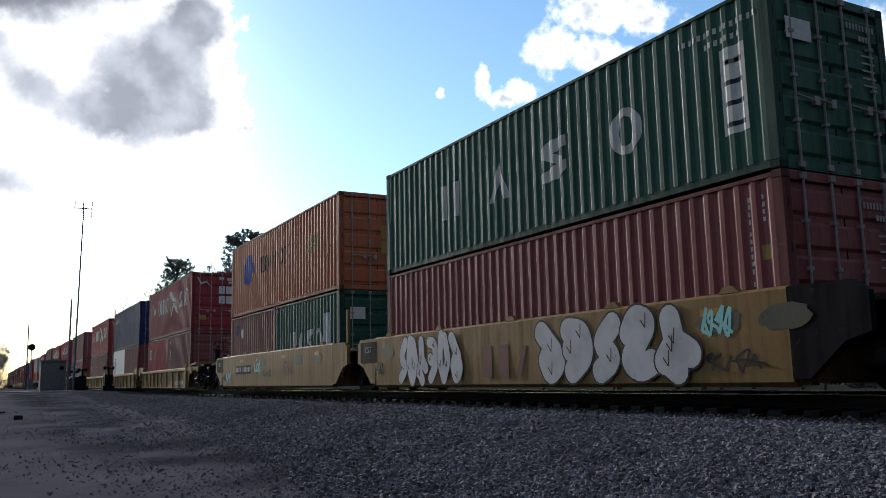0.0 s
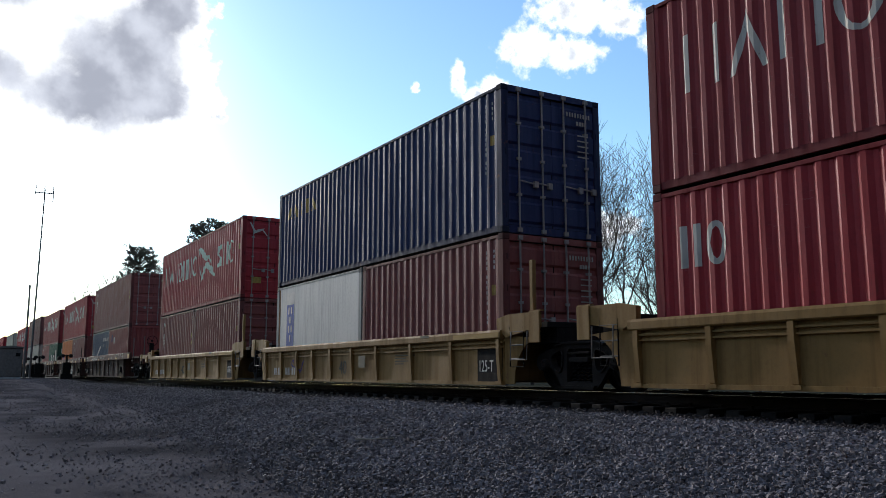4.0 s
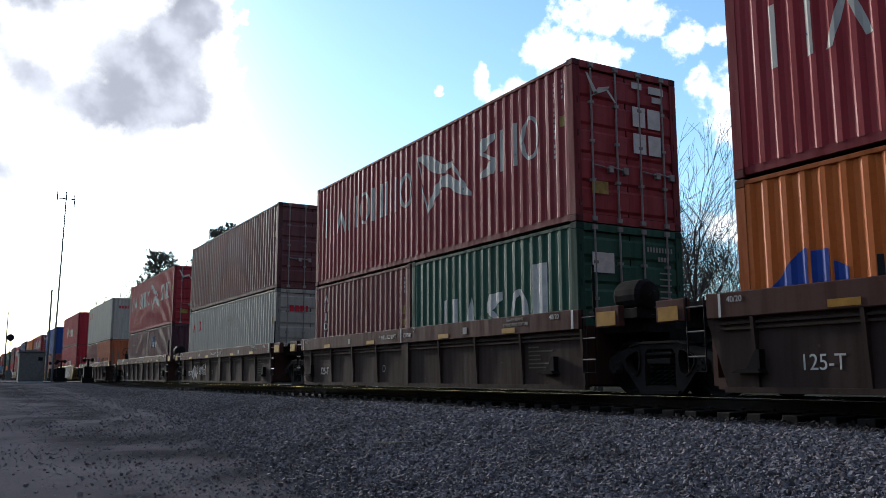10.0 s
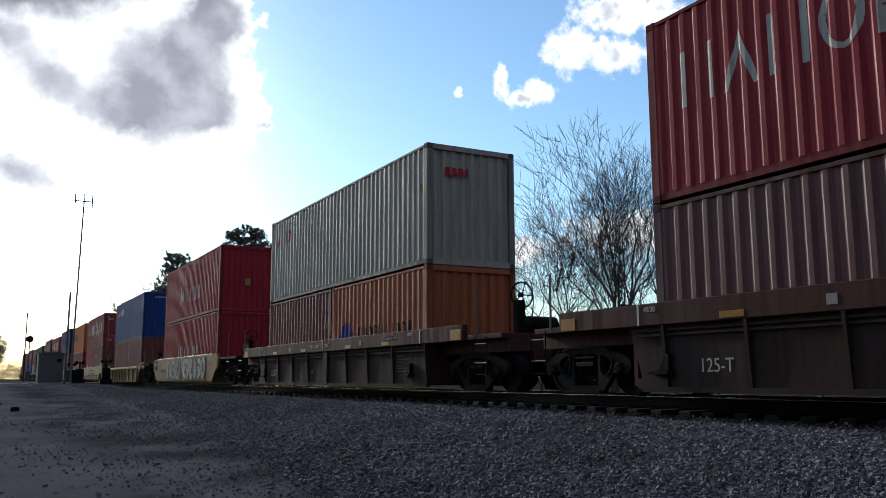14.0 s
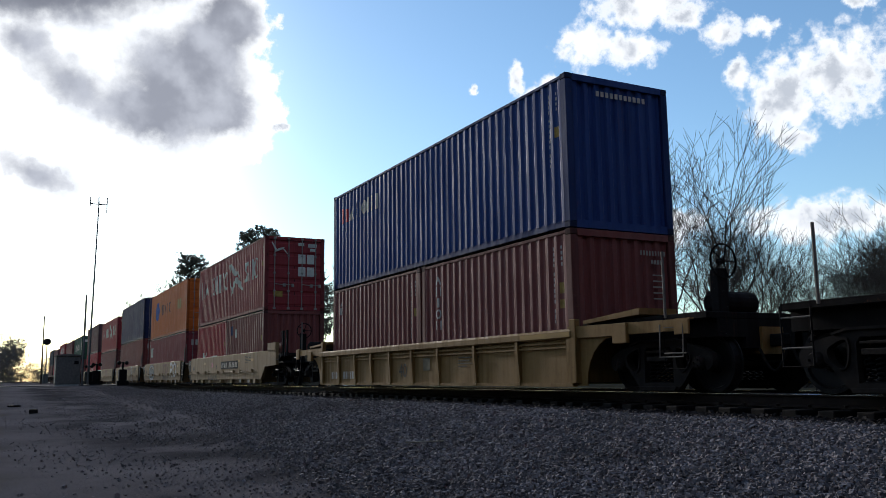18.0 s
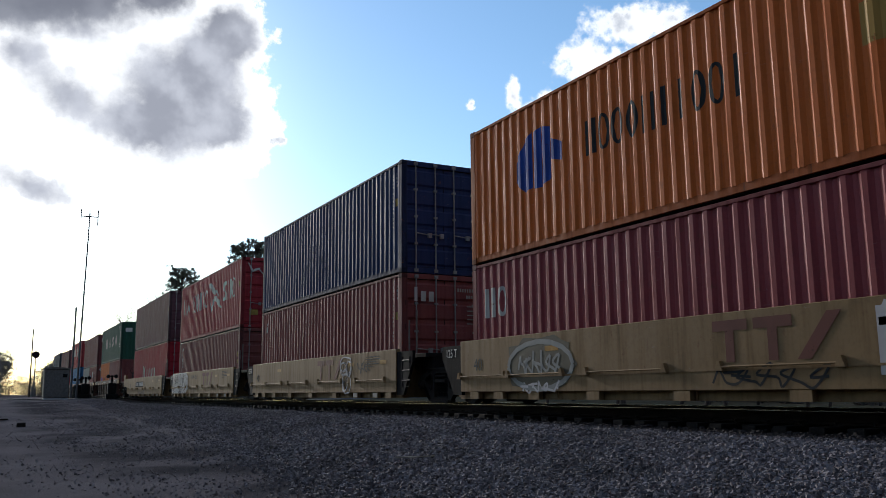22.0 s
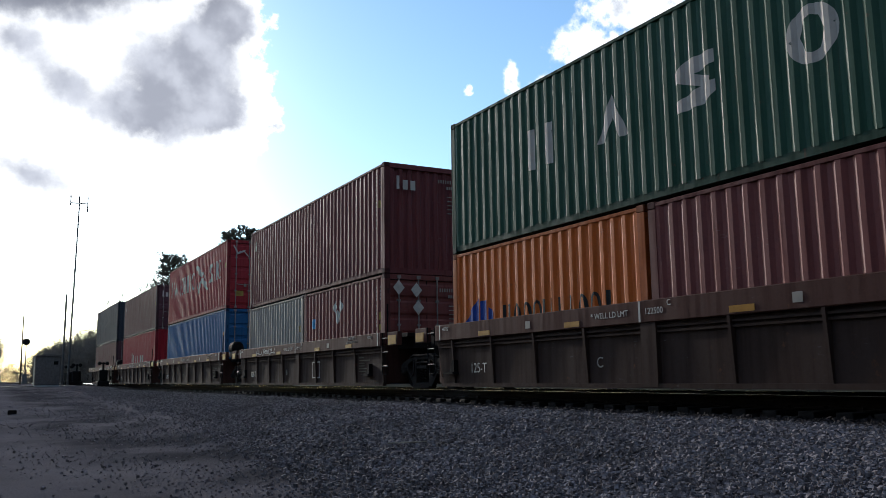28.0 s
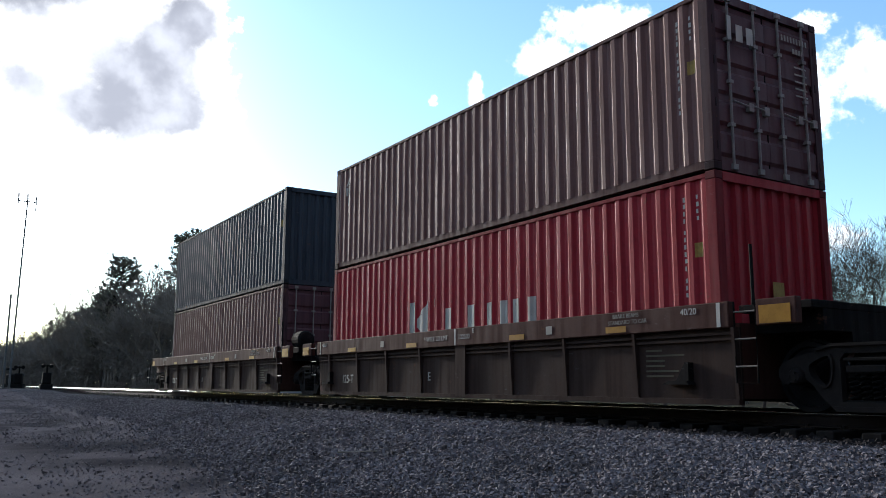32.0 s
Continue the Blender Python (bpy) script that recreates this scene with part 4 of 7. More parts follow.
def fat(pts, r):
    """A line painted with a round cap of that radius."""
    return stroke(pts, 2 * r) + [disc(s, z, r) for s, z in pts]


def throw_up(car, s0, s1, z0, z1, count, seed, fill, outline, edge=0.035, body=0.19, lean=0.06):
    """Fat overlapping spray-painted shapes with dark outlines, each over the one before."""
    rng = random.Random(seed)
    step = (s1 - s0) / count
    inner, outer, folds = [], [], []
    for i in range(count):
        r = step * body * rng.uniform(0.9, 1.1)
        w, h = step * rng.uniform(1.30, 1.5) - 2 * r, (z1 - z0) - 2 * r - rng.uniform(0, 0.06)
        a, tilt, base = s0 + i * step + r * 0.7, rng.uniform(-lean, lean * 2), z0 + r + rng.uniform(0, 0.04)
        glyph, mine, dark = GLYPHS[(seed * 3 + i * 5 + rng.randrange(2)) % len(GLYPHS)], [], []
        for line in glyph:
            pts = bowed([(a + p * w + tilt * q * h, base + q * h) for p, q in line], 4, False)
            mine += fat(pts, r)
            dark += fat(pts, r + edge)
            # a crease or a small leaf inside the stroke
            mid = pts[len(pts) // 3]
            folds += stroke([(mid[0] - r * 0.5, mid[1] + r * 0.3), (mid[0], mid[1] - r * 0.3), (mid[0] + r * 0.1, mid[1] + r * 0.8)], 0.022)
        inner.append(mine)
        outer.append(dark)

    def paint(groups, shift):
        def build(bm):
            for i, polys in enumerate(groups):
                layer(bm, polys, SIDE - 0.008 - 0.010 * i / count * 2 - shift)
        return build
    tagged(quick("graffiti_outline", paint(outer, 0.0), outline, car, "black spray-painted outline"), kind="stuff")
    tagged(quick("graffiti", paint(inner, 0.0015 * 5 / count), fill, car, "fat rounded spray-painted graffiti"), kind="stuff")
    tagged(quick("graffiti_stroke", lambda bm: layer(bm, folds, SIDE - 0.034), outline, car), kind="stuff")


def tag_graffiti(car, s0, s1, z0, z1, count, seed, material, w=0.035, x=SIDE - 0.008):
    """Quick scrawled spray tag: one running line of loops and spikes, and a few strokes across it."""
    rng = random.Random(seed)
    step, h, line, lines = (s1 - s0) / count, z1 - z0, [], []
    for i in range(count):
        a = s0 + i * step
        line += [(a + rng.uniform(0.0, 0.3) * step, z0 + rng.uniform(0.0, 0.25) * h), (a + rng.uniform(0.2, 0.9) * step, z1 - rng.uniform(0.0, 0.3) * h),
                 (a + rng.uniform(-0.2, 0.6) * step, z0 + rng.uniform(0.35, 0.65) * h), (a + rng.uniform(0.5, 1.1) * step, z0 + rng.uniform(0.1, 0.5) * h)]
    lines += stroke(bowed(line, 4, False), w)
    for i in range(max(1, count // 2)):
        a, z = s0 + rng.uniform(0, 0.8) * (s1 - s0), z0 + rng.uniform(0.1, 0.9) * h
        lines += stroke([(a, z), (a + step * rng.uniform(0.5, 1.3), z + rng.uniform(-0.25, 0.35) * h)], w)
    tagged(quick("graffiti", lambda bm: layer(bm, lines, x), material, car, "scrawled spray-paint tag"), kind="stuff")


def pierced(bm, outer, holes, x0, x1):
    """A flat casting in the plane of y and z with holes through it."""
    loops = [outer] + holes
    flat = [p for loop in loops for p in loop]
    tris = tessellate_polygon([[Vector((p[0], p[1], 0)) for p in loop] for loop in loops])
    near = [bm.verts.new((x0, *p)) for p in flat]
    far = [bm.verts.new((x1, *p)) for p in flat]
    for t in tris:
        bm.faces.new([near[i] for i in t])
        bm.faces.new([far[i] for i in t[::-1]])
    start = 0
    for loop in loops:
        n = len(loop)
        for i in range(n):
            j = (i + 1) % n
            bm.faces.new((near[start + i], near[start + j], far[start + j], far[start + i]))
        start += n


def bowed(pts, n=4, closed=True):
    """A smooth curve through points, as points."""
    out, k = [], len(pts)
    for i in range(k if closed else k - 1):
        p = [pts[(i + d) % k] if closed else pts[min(max(i + d, 0), k - 1)] for d in (-1, 0, 1, 2)]
        for j in range(n):
            t = j / n
            w = (-t + 2 * t * t - t ** 3, 2 - 5 * t * t + 3 * t ** 3, t + 4 * t * t - 3 * t ** 3, t ** 3 - t * t)
            out.append(tuple(sum(w[m] * p[m][c] for m in range(4)) / 2 for c in (0, 1)))
    return out if closed else out + [pts[-1]]


def side_frame(bm, x):
    """Cast truck side frame: bowed top member, pedestal lobes, window either side of the bolster and a spring basket below."""
    half = [(0.0, 0.80), (0.40, 0.79), (0.66, 0.72), (0.92, 0.66), (1.10, 0.58), (1.15, 0.46), (1.10, 0.36), (1.00, 0.34), (0.99, 0.47), (0.94, 0.53), (0.84, 0.53), (0.79, 0.47), (0.78, 0.40),
            (0.70, 0.34), (0.58, 0.20), (0.46, 0.08), (0.36, 0.03), (0.0, 0.02)]
    outer = bowed(half + [(-y, z) for y, z in half[-2:0:-1]], 3)
    window = bowed([(0.44, 0.66), (0.60, 0.62), (0.70, 0.55), (0.68, 0.44), (0.57, 0.33), (0.47, 0.34), (0.42, 0.48)], 3)
    nest = [(-0.32, 0.14), (0.32, 0.14), (0.32, 0.62), (0.26, 0.69), (-0.26, 0.69), (-0.32, 0.62)]
    holes = [window, [(-y, z) for y, z in window], nest]
    pierced(bm, outer, holes, x - 0.05, x + 0.05)
    # flanges round the windows and along the top member
    for loop in holes[:2]:
        ring = [(sum(p[0] for p in loop) / len(loop), sum(p[1] for p in loop) / len(loop))]
        wide = [(ring[0][0] + (p[0] - ring[0][0]) * 1.16, ring[0][1] + (p[1] - ring[0][1]) * 1.14) for p in loop]
        pierced(bm, wide, [loop], x - 0.085, x - 0.05)
    prism(bm, [(-0.62, 0.725), (-0.40, 0.775), (0.40, 0.775), (0.62, 0.725), (0.62, 0.755), (0.40, 0.81), (-0.40, 0.81), (-0.62, 0.755)], x - 0.09, x + 0.08, "x")
    prism(bm, [(-0.38, 0.03), (0.38, 0.03), (0.42, 0.085), (-0.42, 0.085)], x - 0.10, x + 0.10, "x")
    for k in (-1, 1):
        # roller bearing and end cap with bolts in each pedestal
        lathe(bm, [(x - 0.13, 0.03), (x - 0.13, 0.075), (x - 0.09, 0.10), (x + 0.02, 0.11)], (0, k * 0.89, 0.43), "x", 16)
        for i in range(3):
            c = (x - 0.13, k * 0.89 + 0.05 * math.cos(i * 2.1), 0.43 + 0.05 * math.sin(i * 2.1))
            tube(bm, c, (c[0] - 0.025, c[1], c[2]), 0.016, None, 6)
    box(bm, x - 0.07, x + 0.02, -0.27, 0.27, 0.60, 0.64, 0.01)
    box(bm, x - 0.08, x + 0.02, -0.24, 0.24, 0.47, 0.55, 0.01)


def spring_nest(bm):
    for i in range(4):
        y = -0.21 + i * 0.14
        turns = [(0.02 + 0.052 * math.cos(k * 0.8), y + 0.052 * math.sin(k * 0.8), 0.16 + 0.0075 * k) for k in range(40)]
        tube_path(bm, turns, 0.014, 5)
    box(bm, -0.06, 0.10, -0.28, 0.28, 0.13, 0.16)


def bogie_frame(bm):
    box(bm, -1.0, 1.0, -0.2, 0.2, 0.5, 0.74, 0.03)


def wheelset(bm):
    tube(bm, (-0.98, 0, 0), (0.98, 0, 0), 0.075, None, 12)
    for k in (-1, 1):
        lathe(bm, [(k * 0.685, 0.47), (k * 0.71, 0.47), (k * 0.715, 0.435), (k * 0.815, 0.425), (k * 0.818, 0.37), (k * 0.78, 0.35), (k * 0.77, 0.16), (k * 0.85, 0.13), (k * 0.86, 0.07)][:: k], (0, 0, 0), "x", 28)


def add_bogie(car, y):
    frame_ob = quick("bogie", bogie_frame, STEEL_DARK, car, "cast steel truck bolster", pose(0, y, 0), key="bogie")
    for k in (-1, 1):
        quick("side_frame", lambda bm: side_frame(bm, 0.0), STEEL_CAST, frame_ob, "cast steel side frame", pose(k * 1.02, 0, 0, 0, 0, 0 if k < 0 else 180), key="side_frame")
        quick("spring_nest", spring_nest, STEEL_DARK, frame_ob, "", pose(k * 1.0, 0, 0), key="spring_nest")
        quick("brake_beam", lambda bm: box(bm, -0.85, 0.85, -0.05, 0.05, 0.32, 0.42), STEEL_DARK, frame_ob, "", pose(0, k * 0.42, 0), key="brake_beam")
        quick("wheelset", wheelset, WHEEL_STEEL, frame_ob, "steel wheels on an axle", pose(0, k * 0.89, 0.43), key="wheelset")


def add_coupler(car, y, way, paint):
    """Draft sill, knuckle coupler and air hose at a car's outer end; way is -1 at the leading end."""
    def sill(bm):
        box(bm, -0.22, 0.22, min(y, y - way * 2.6), max(y, y - way * 2.6), 0.55, 0.95)

    def knuckle(bm):
        box(bm, -0.09, 0.09, min(y, y + way * 0.55), max(y, y + way * 0.55), 0.66, 0.84, 0.02)
        box(bm, -0.16, 0.16, min(y + way * 0.42, y + way * 0.68), max(y + way * 0.42, y + way * 0.68), 0.60, 0.90, 0.03)

    def hose(bm):
        tube_path(bm, [(-0.35, y + way * (0.05 + 0.5 * a), 0.62 - 0.32 * math.sin(a * math.pi)) for a in (0, 0.17, 0.33, 0.5, 0.67, 0.83, 1)], 0.022)
    quick("draft_sill", sill, paint, car)
    quick("coupler", knuckle, STEEL_DARK, car, "cast knuckle coupler")
    quick("air_hose", hose, CAR_BLACK, car)


def ladder(car, y0, y1, z0, z1, paint, rungs=3):
    def frame_(bm):
        tube_path(bm, [(SIDE + 0.03, y0, z1), (SIDE + 0.03, y0, z0), (SIDE + 0.03, y1, z0), (SIDE + 0.03, y1, z1)], 0.013)
    lad = quick("ladder", frame_, paint, car)
    for i in range(rungs):
        z = z0 + (i + 0.6) * (z1 - z0) / rungs
        quick("rung", lambda bm: tube(bm, (SIDE + 0.03, y0, z), (SIDE + 0.03, y1, z), 0.013, None, 6), STEEL_ROD, lad)


def handrail(car, y, z0, z1, paint, x=SIDE + 0.12):
    quick("handrail", lambda bm: tube(bm, (x, y, z0), (x, y, z1), 0.022, None, 6), paint, car)


def end_gear(car, y, way, paint, kind="brown"):
    """Brake wheel, stand and reservoir on the end deck."""
    def wheel(bm):
        for i in range(20):
            a, b = 2 * math.pi * i / 20, 2 * math.pi * (i + 1) / 20
            tube(bm, (-0.55 + 0.26 * math.cos(a), y, 1.95 + 0.26 * math.sin(a)), (-0.55 + 0.26 * math.cos(b), y, 1.95 + 0.26 * math.sin(b)), 0.016, None, 6)
        for i in range(5):
            a = 2 * math.pi * i / 5
            tube(bm, (-0.55, y, 1.95), (-0.55 + 0.26 * math.cos(a), y, 1.95 + 0.26 * math.sin(a)), 0.012, None, 5)

    def stand(bm):
        box(bm, -0.65, -0.45, y - way * 0.02, y - way * 0.2, 1.12, 1.85, 0.02)
        tube(bm, (-0.55, y, 1.95), (-0.55, y - way * 0.1, 1.95), 0.05, None, 8)

    def tank(bm):
        yy = y - way * 0.75
        lathe(bm, [(-0.5, 0.10), (-0.42, 0.19), (0.42, 0.19), (0.5, 0.10)], (0.35, yy, 1.40), "x", 16)
        box(bm, -0.05, 0.75, yy - 0.1, yy + 0.1, 1.16, 1.24)
    if way < 0:
        quick("brake_stand", stand, CAR_BLACK, car)
        quick("brake_wheel", wheel, STEEL_DARK, car, "spoked hand brake wheel")
    quick("air_reservoir", tank, CAR_BLACK, car, "round black air tank")
    if kind == "tan" and way < 0:
        # red hand-brake housing, upright posts with grab irons, crossover step
        def housing(bm):
            lathe(bm, [(0.0, 0.02), (0.0, 0.17), (0.05, 0.21), (0.14, 0.20), (0.18, 0.08)], (SIDE + 0.16, y + way * -0.35, 1.34), "x", 18)
        quick("brake_housing", housing, MARK_BROWNRED, car, "dull red brake housing")

        def post(bm):
            box(bm, -0.03, 0.03, -0.06, 0.06, 1.05, 1.94, 0.008)
            for dy in (-0.09, 0.09):
                box(bm, -0.035, 0.035, dy - 0.03, dy + 0.03, 1.05, 1.18)

        def grab(bm):
            tube_path(bm, [(-0.05, 0.12, 1.0), (-0.05, 0.12, 1.88), (-0.05, 0.02, 1.93)], 0.013)
        for dy in (0.1, 0.55):
            p = quick("end_post", post, CAR_BLACK, car, "black upright post", pose(SIDE + 0.16, y + way * dy, 0))
            quick("grab_iron", grab, STEEL_ROD, car, "", pose(SIDE + 0.16, y + way * dy, 0))

        def step(bm):
            box(bm, SIDE + 0.02, 1.2, min(y, y + way * 0.6), max(y, y + way * 0.6), 0.82, 0.87)
        quick("crossover_step", step, CAR_BLACK, car)


def deck(car, y0, y1, paint, z=1.16):
    def build(bm):
        box(bm, -1.25, 1.25, min(y0, y1), max(y0, y1), z - 0.1, z, 0.01)
        box(bm, -1.05, 1.1, min(y0, y1), max(y0, y1), z - 0.36, z - 0.1)
        box(bm, -0.5, 0.5, min(y0, y1), max(y0, y1), z - 0.52, z - 0.36)
    quick("end_deck", build, paint, car)


def well_floor(car, paint):
    for y in (0.3, 3.0, 5.9, 6.3, 9.2, 11.9):
        quick("floor_beam", lambda bm: box(bm, -1.38, 1.38, -0.19, 0.19, 0.14, 0.28), paint, car, "", pose(0, y, 0), key="floor_beam")
    for x in (-1.36, 1.22):
        quick("floor_sill", lambda bm: box(bm, 0, 0.14, -0.3, 12.5, 0.12, 0.27), paint, car, "", pose(x, 0, 0), key="floor_sill")


def bulkhead(car, y, paint):
    quick("bulkhead", lambda bm: box(bm, -1.36, 1.36, y - 0.04, y + 0.04, 0.16, 1.1), paint, car, "", key=("bulkhead", y, paint.name))


def car_ends(car, kind, paint, front, rear, gap_f, gap_r):
    """Trucks, decks and couplers; an articulated joint shares the truck that the following unit carries."""
    for way, joint, gap in ((-1, front, gap_f), (1, rear, gap_r)):
        y0 = 0.0 if way < 0 else L40
        bulkhead(car, y0 + way * 0.35, paint)
        if joint == "shared":
            deck(car, y0 + way * 0.3, y0 + way * 1.35, CAR_BLACK, 1.33 if kind == "brown" else 1.16)
            if way < 0:
                add_bogie(car, -gap / 2)
                if kind == "yellow":
                    # square yellow grab post on the end sill
                    quick("grab_post", lambda bm: box(bm, SIDE + 0.03, SIDE + 0.11, -1.24, -1.14, 1.28, 2.22, 0.012), paint, car)
                elif kind == "tan":
                    handrail(car, -1.15, 1.2, 2.15, STEEL_ROD)
                    handrail(car, -0.75, 1.2, 1.95, STEEL_ROD)
                else:
                    handrail(car, -0.70, 1.30, 2.05, CAR_BLACK, SIDE + 0.03)
            if kind == "brown":
                ladder(car, y0 + way * 0.40, y0 + way * 0.72, 0.35, 1.36, CAR_BLACK, 3)
            elif kind != "tan" or way < 0:
                ladder(car, y0 + way * 0.55, y0 + way * 0.95, 0.4, 1.1, CAR_BLACK)
        else:
            deck(car, y0 + way * 0.3, y0 + way * 3.2, paint if kind == "brown" else CAR_BLACK)
            add_bogie(car, y0 + way * 1.95)
            add_coupler(car, y0 + way * 3.25, way, paint)
            end_gear(car, y0 + way * 2.9, way, paint, kind)
            ladder(car, y0 + way * 2.55, y0 + way * 3.0, 0.35, 1.1, CAR_BLACK, 2)
            if kind != "tan":
                handrail(car, y0 + way * 2.5, 1.1, 2.1, STEEL_ROD)


def both_sides(name, build, paint, car, label="", key=None):
    for rz in (0, 180):
        quick(name, build, paint, car, label, pose(0, 0, 0) if not rz else pose(0, L40, 0, 0, 0, 180), key=key)


def brown_car(car, front, rear, gf, gr, letter, tags=0):
    paint = CAR_BROWN
    ya = -1.3 if front == "shared" else -2.1
    yb = L40 + (1.3 if rear == "shared" else 2.1)

    def chord(bm):
        box(bm, SIDE, SIDE + 0.14, yc, yd, 1.04, 1.37, 0.012)
    yc, yd = (-0.34 if front == "shared" else ya), (L40 + 0.34 if rear == "shared" else yb)
    for rz in (0, 180):
        quick("top_chord", chord, paint, car, "", pose(0, 0, 0) if not rz else pose(0, yc + yd, 0, 0, 0, 180), key=("chord", yc, yd))
    for joint, y0, y1 in ((front, ya, ya + 0.56), (rear, yb - 0.56, yb)):
        if joint == "shared":
            for x in (SIDE + 0.01, -SIDE - 0.13):
                quick("end_sill", lambda bm: box(bm, x, x + 0.12, y0, y1, 1.04, 1.36, 0.012), paint, car)

    def panel(bm):
        prism(bm, [(-0.42, 0.10), (12.30, 0.10), (12.62, 1.04), (-0.42, 1.04)], SIDE + 0.10, SIDE + 0.13, "x")
    both_sides("well_side", panel, CAR_DUSTY_SHADED, car, "", "brown_side")
    both_sides("bottom_chord", lambda bm: box(bm, SIDE + 0.03, SIDE + 0.13, -0.42, 12.3, 0.08, 0.15), CAR_DUSTY_SHADED, car, "", "brown_low")
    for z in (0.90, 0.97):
        both_sides("stiffener", lambda bm, z=z: box(bm, SIDE + 0.05, SIDE + 0.10, -0.4, 12.4, z - 0.016, z + 0.016), CAR_DUSTY_SHADED, car, "", ("stiffener", z))

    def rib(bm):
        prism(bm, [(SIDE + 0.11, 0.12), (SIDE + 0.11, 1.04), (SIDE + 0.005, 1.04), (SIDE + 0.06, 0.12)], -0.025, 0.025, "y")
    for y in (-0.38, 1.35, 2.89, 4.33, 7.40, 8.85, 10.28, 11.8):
        quick("rib", rib, CAR_DUSTY_SHADED, car, "", pose(0, y, 0), key="brown_rib")
        quick("rib", rib, CAR_DUSTY_SHADED, car, "", pose(0, L40 - y, 0, 0, 0, 180), key="brown_rib")

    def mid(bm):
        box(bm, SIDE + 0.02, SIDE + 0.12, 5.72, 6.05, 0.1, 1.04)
    both_sides("centre_rib", mid, CAR_DUSTY_SHADED, car, "", "brown_mid")
    for y in (0.25, 11.6):
        def bracket(bm):
            prism(bm, [(0.42, 0.34), (0.30, 0.40), (0.16, 0.62), (0.10, 0.62), (0.10, 0.34)], SIDE + 0.0, SIDE + 0.10, "x")
            prism(bm, [(0.52, 0.33), (0.06, 0.33), (0.10, 0.38), (0.40, 0.38)], SIDE - 0.05, SIDE + 0.10, "x")
        quick("lift_bracket", bracket, CAR_BLACK, car, "", pose(0, y, 0), key="bracket")
    well_floor(car, paint)
    car_ends(car, "brown", paint, front, rear, gf, gr)
    if letter in "AD" and front == "shared":
        quick("air_reservoir", lambda bm: lathe(bm, [(-0.34, 0.05), (-0.30, 0.20), (-0.22, 0.25), (0.22, 0.25), (0.30, 0.20), (0.34, 0.05)], (SIDE + 0.42, -1.25, 1.52), "y", 18), CAR_BLACK, car, "round black air tank on the end sill")
        quick("tank_saddle", lambda bm: box(bm, SIDE + 0.2, SIDE + 0.64, -1.5, -1.0, 1.16, 1.32, 0.01), CAR_BLACK, car)
    refl = [q4(s, s + 0.42, 1.07, 1.16) for s in (1.5, 4.3, 7.9, 10.3)]
    car_mark(car, "reflector", refl, MARK_AMBER, "amber reflective strip")
    car_mark(car, "reflector", [q4(12.192 - ya - 0.5, 12.192 - ya - 0.06, 1.06, 1.28), q4(12.192 - yb + 0.06, 12.192 - yb + 0.45, 1.06, 1.26)], MARK_AMBER, "amber reflective patch")
    car_mark(car, "stripe", [q4(6.15, 6.19, 1.05, 1.36), q4(12.35, 12.41, 1.05, 1.36), q4(-0.12, -0.08, 1.05, 1.36)], MARK_CLEAN)
    car_mark(car, "stencil_plate", [q4(3.15, 3.3, 1.12, 1.25), q4(8.9, 9.05, 1.12, 1.25)], MARK_GREY)
    stencil(car, "40/20", 0.12, 11.75, 1.24)
    stencil(car, "40/20", 0.11, 0.02, 1.24)
    stencil(car, "* WELL LD LMT", 0.13, 5.02, 1.16)
    stencil(car, "122500", 0.13, 6.28, 1.16)
    stencil(car, letter, 0.24, 5.0, 0.40, MARK_GREY, SIDE + 0.095)
    stencil(car, letter, 0.12, 6.75, 1.26)
    stencil(car, "125-T", 0.27, 1.0, 0.36, MARK_CLEAN, SIDE + 0.095, 0.95)
    stencil(car, "BRAKE BEAMS", 0.085, 10.45, 1.275, MARK_GREY)
    stencil(car, "STANDARD TO CAR", 0.085, 10.35, 1.185, MARK_GREY)
    car_mark(car, "stencil_block", [q4(11.0, 11.0 + w, 0.78 - i * 0.07, 0.805 - i * 0.07) for i, w in enumerate((0.3, 0.7, 0.35, 0.35, 0.6, 0.5))], PATCH, "block of small faded print", SIDE + 0.095)
    if tags == 1:
        tag_graffiti(car, 6.25, 7.5, 0.25, 0.85, 5, 11, SPRAY_WHITE, 0.03, SIDE - 0.01)
        tag_graffiti(car, 7.8, 9.2, 0.15, 0.9, 6, 12, SPRAY_WHITE, 0.06, SIDE - 0.01)
    elif tags == 2:
        tag_graffiti(car, 2.2, 3.1, 0.2, 0.8, 5, 13, SPRAY_WHITE, 0.05, SIDE - 0.01)
        tag_graffiti(car, 3.4, 4.5, 0.3, 0.85, 5, 14, SPRAY_WHITE, 0.03, SIDE - 0.01)
    elif tags == 3:
        tag_graffiti(car, 1.9, 4.2, 1.08, 1.33, 8, 15, SPRAY_WHITE, 0.025, SIDE - 0.008)
        car_mark(car, "stencil_frame", stroke([(7.5, 0.3), (8.1, 0.3), (8.1, 0.75), (7.5, 0.75), (7.5, 0.3)], 0.03) + stroke([(7.8, 0.3), (7.8, 0.75)], 0.025), MARK_WHITE, "", SIDE + 0.09)


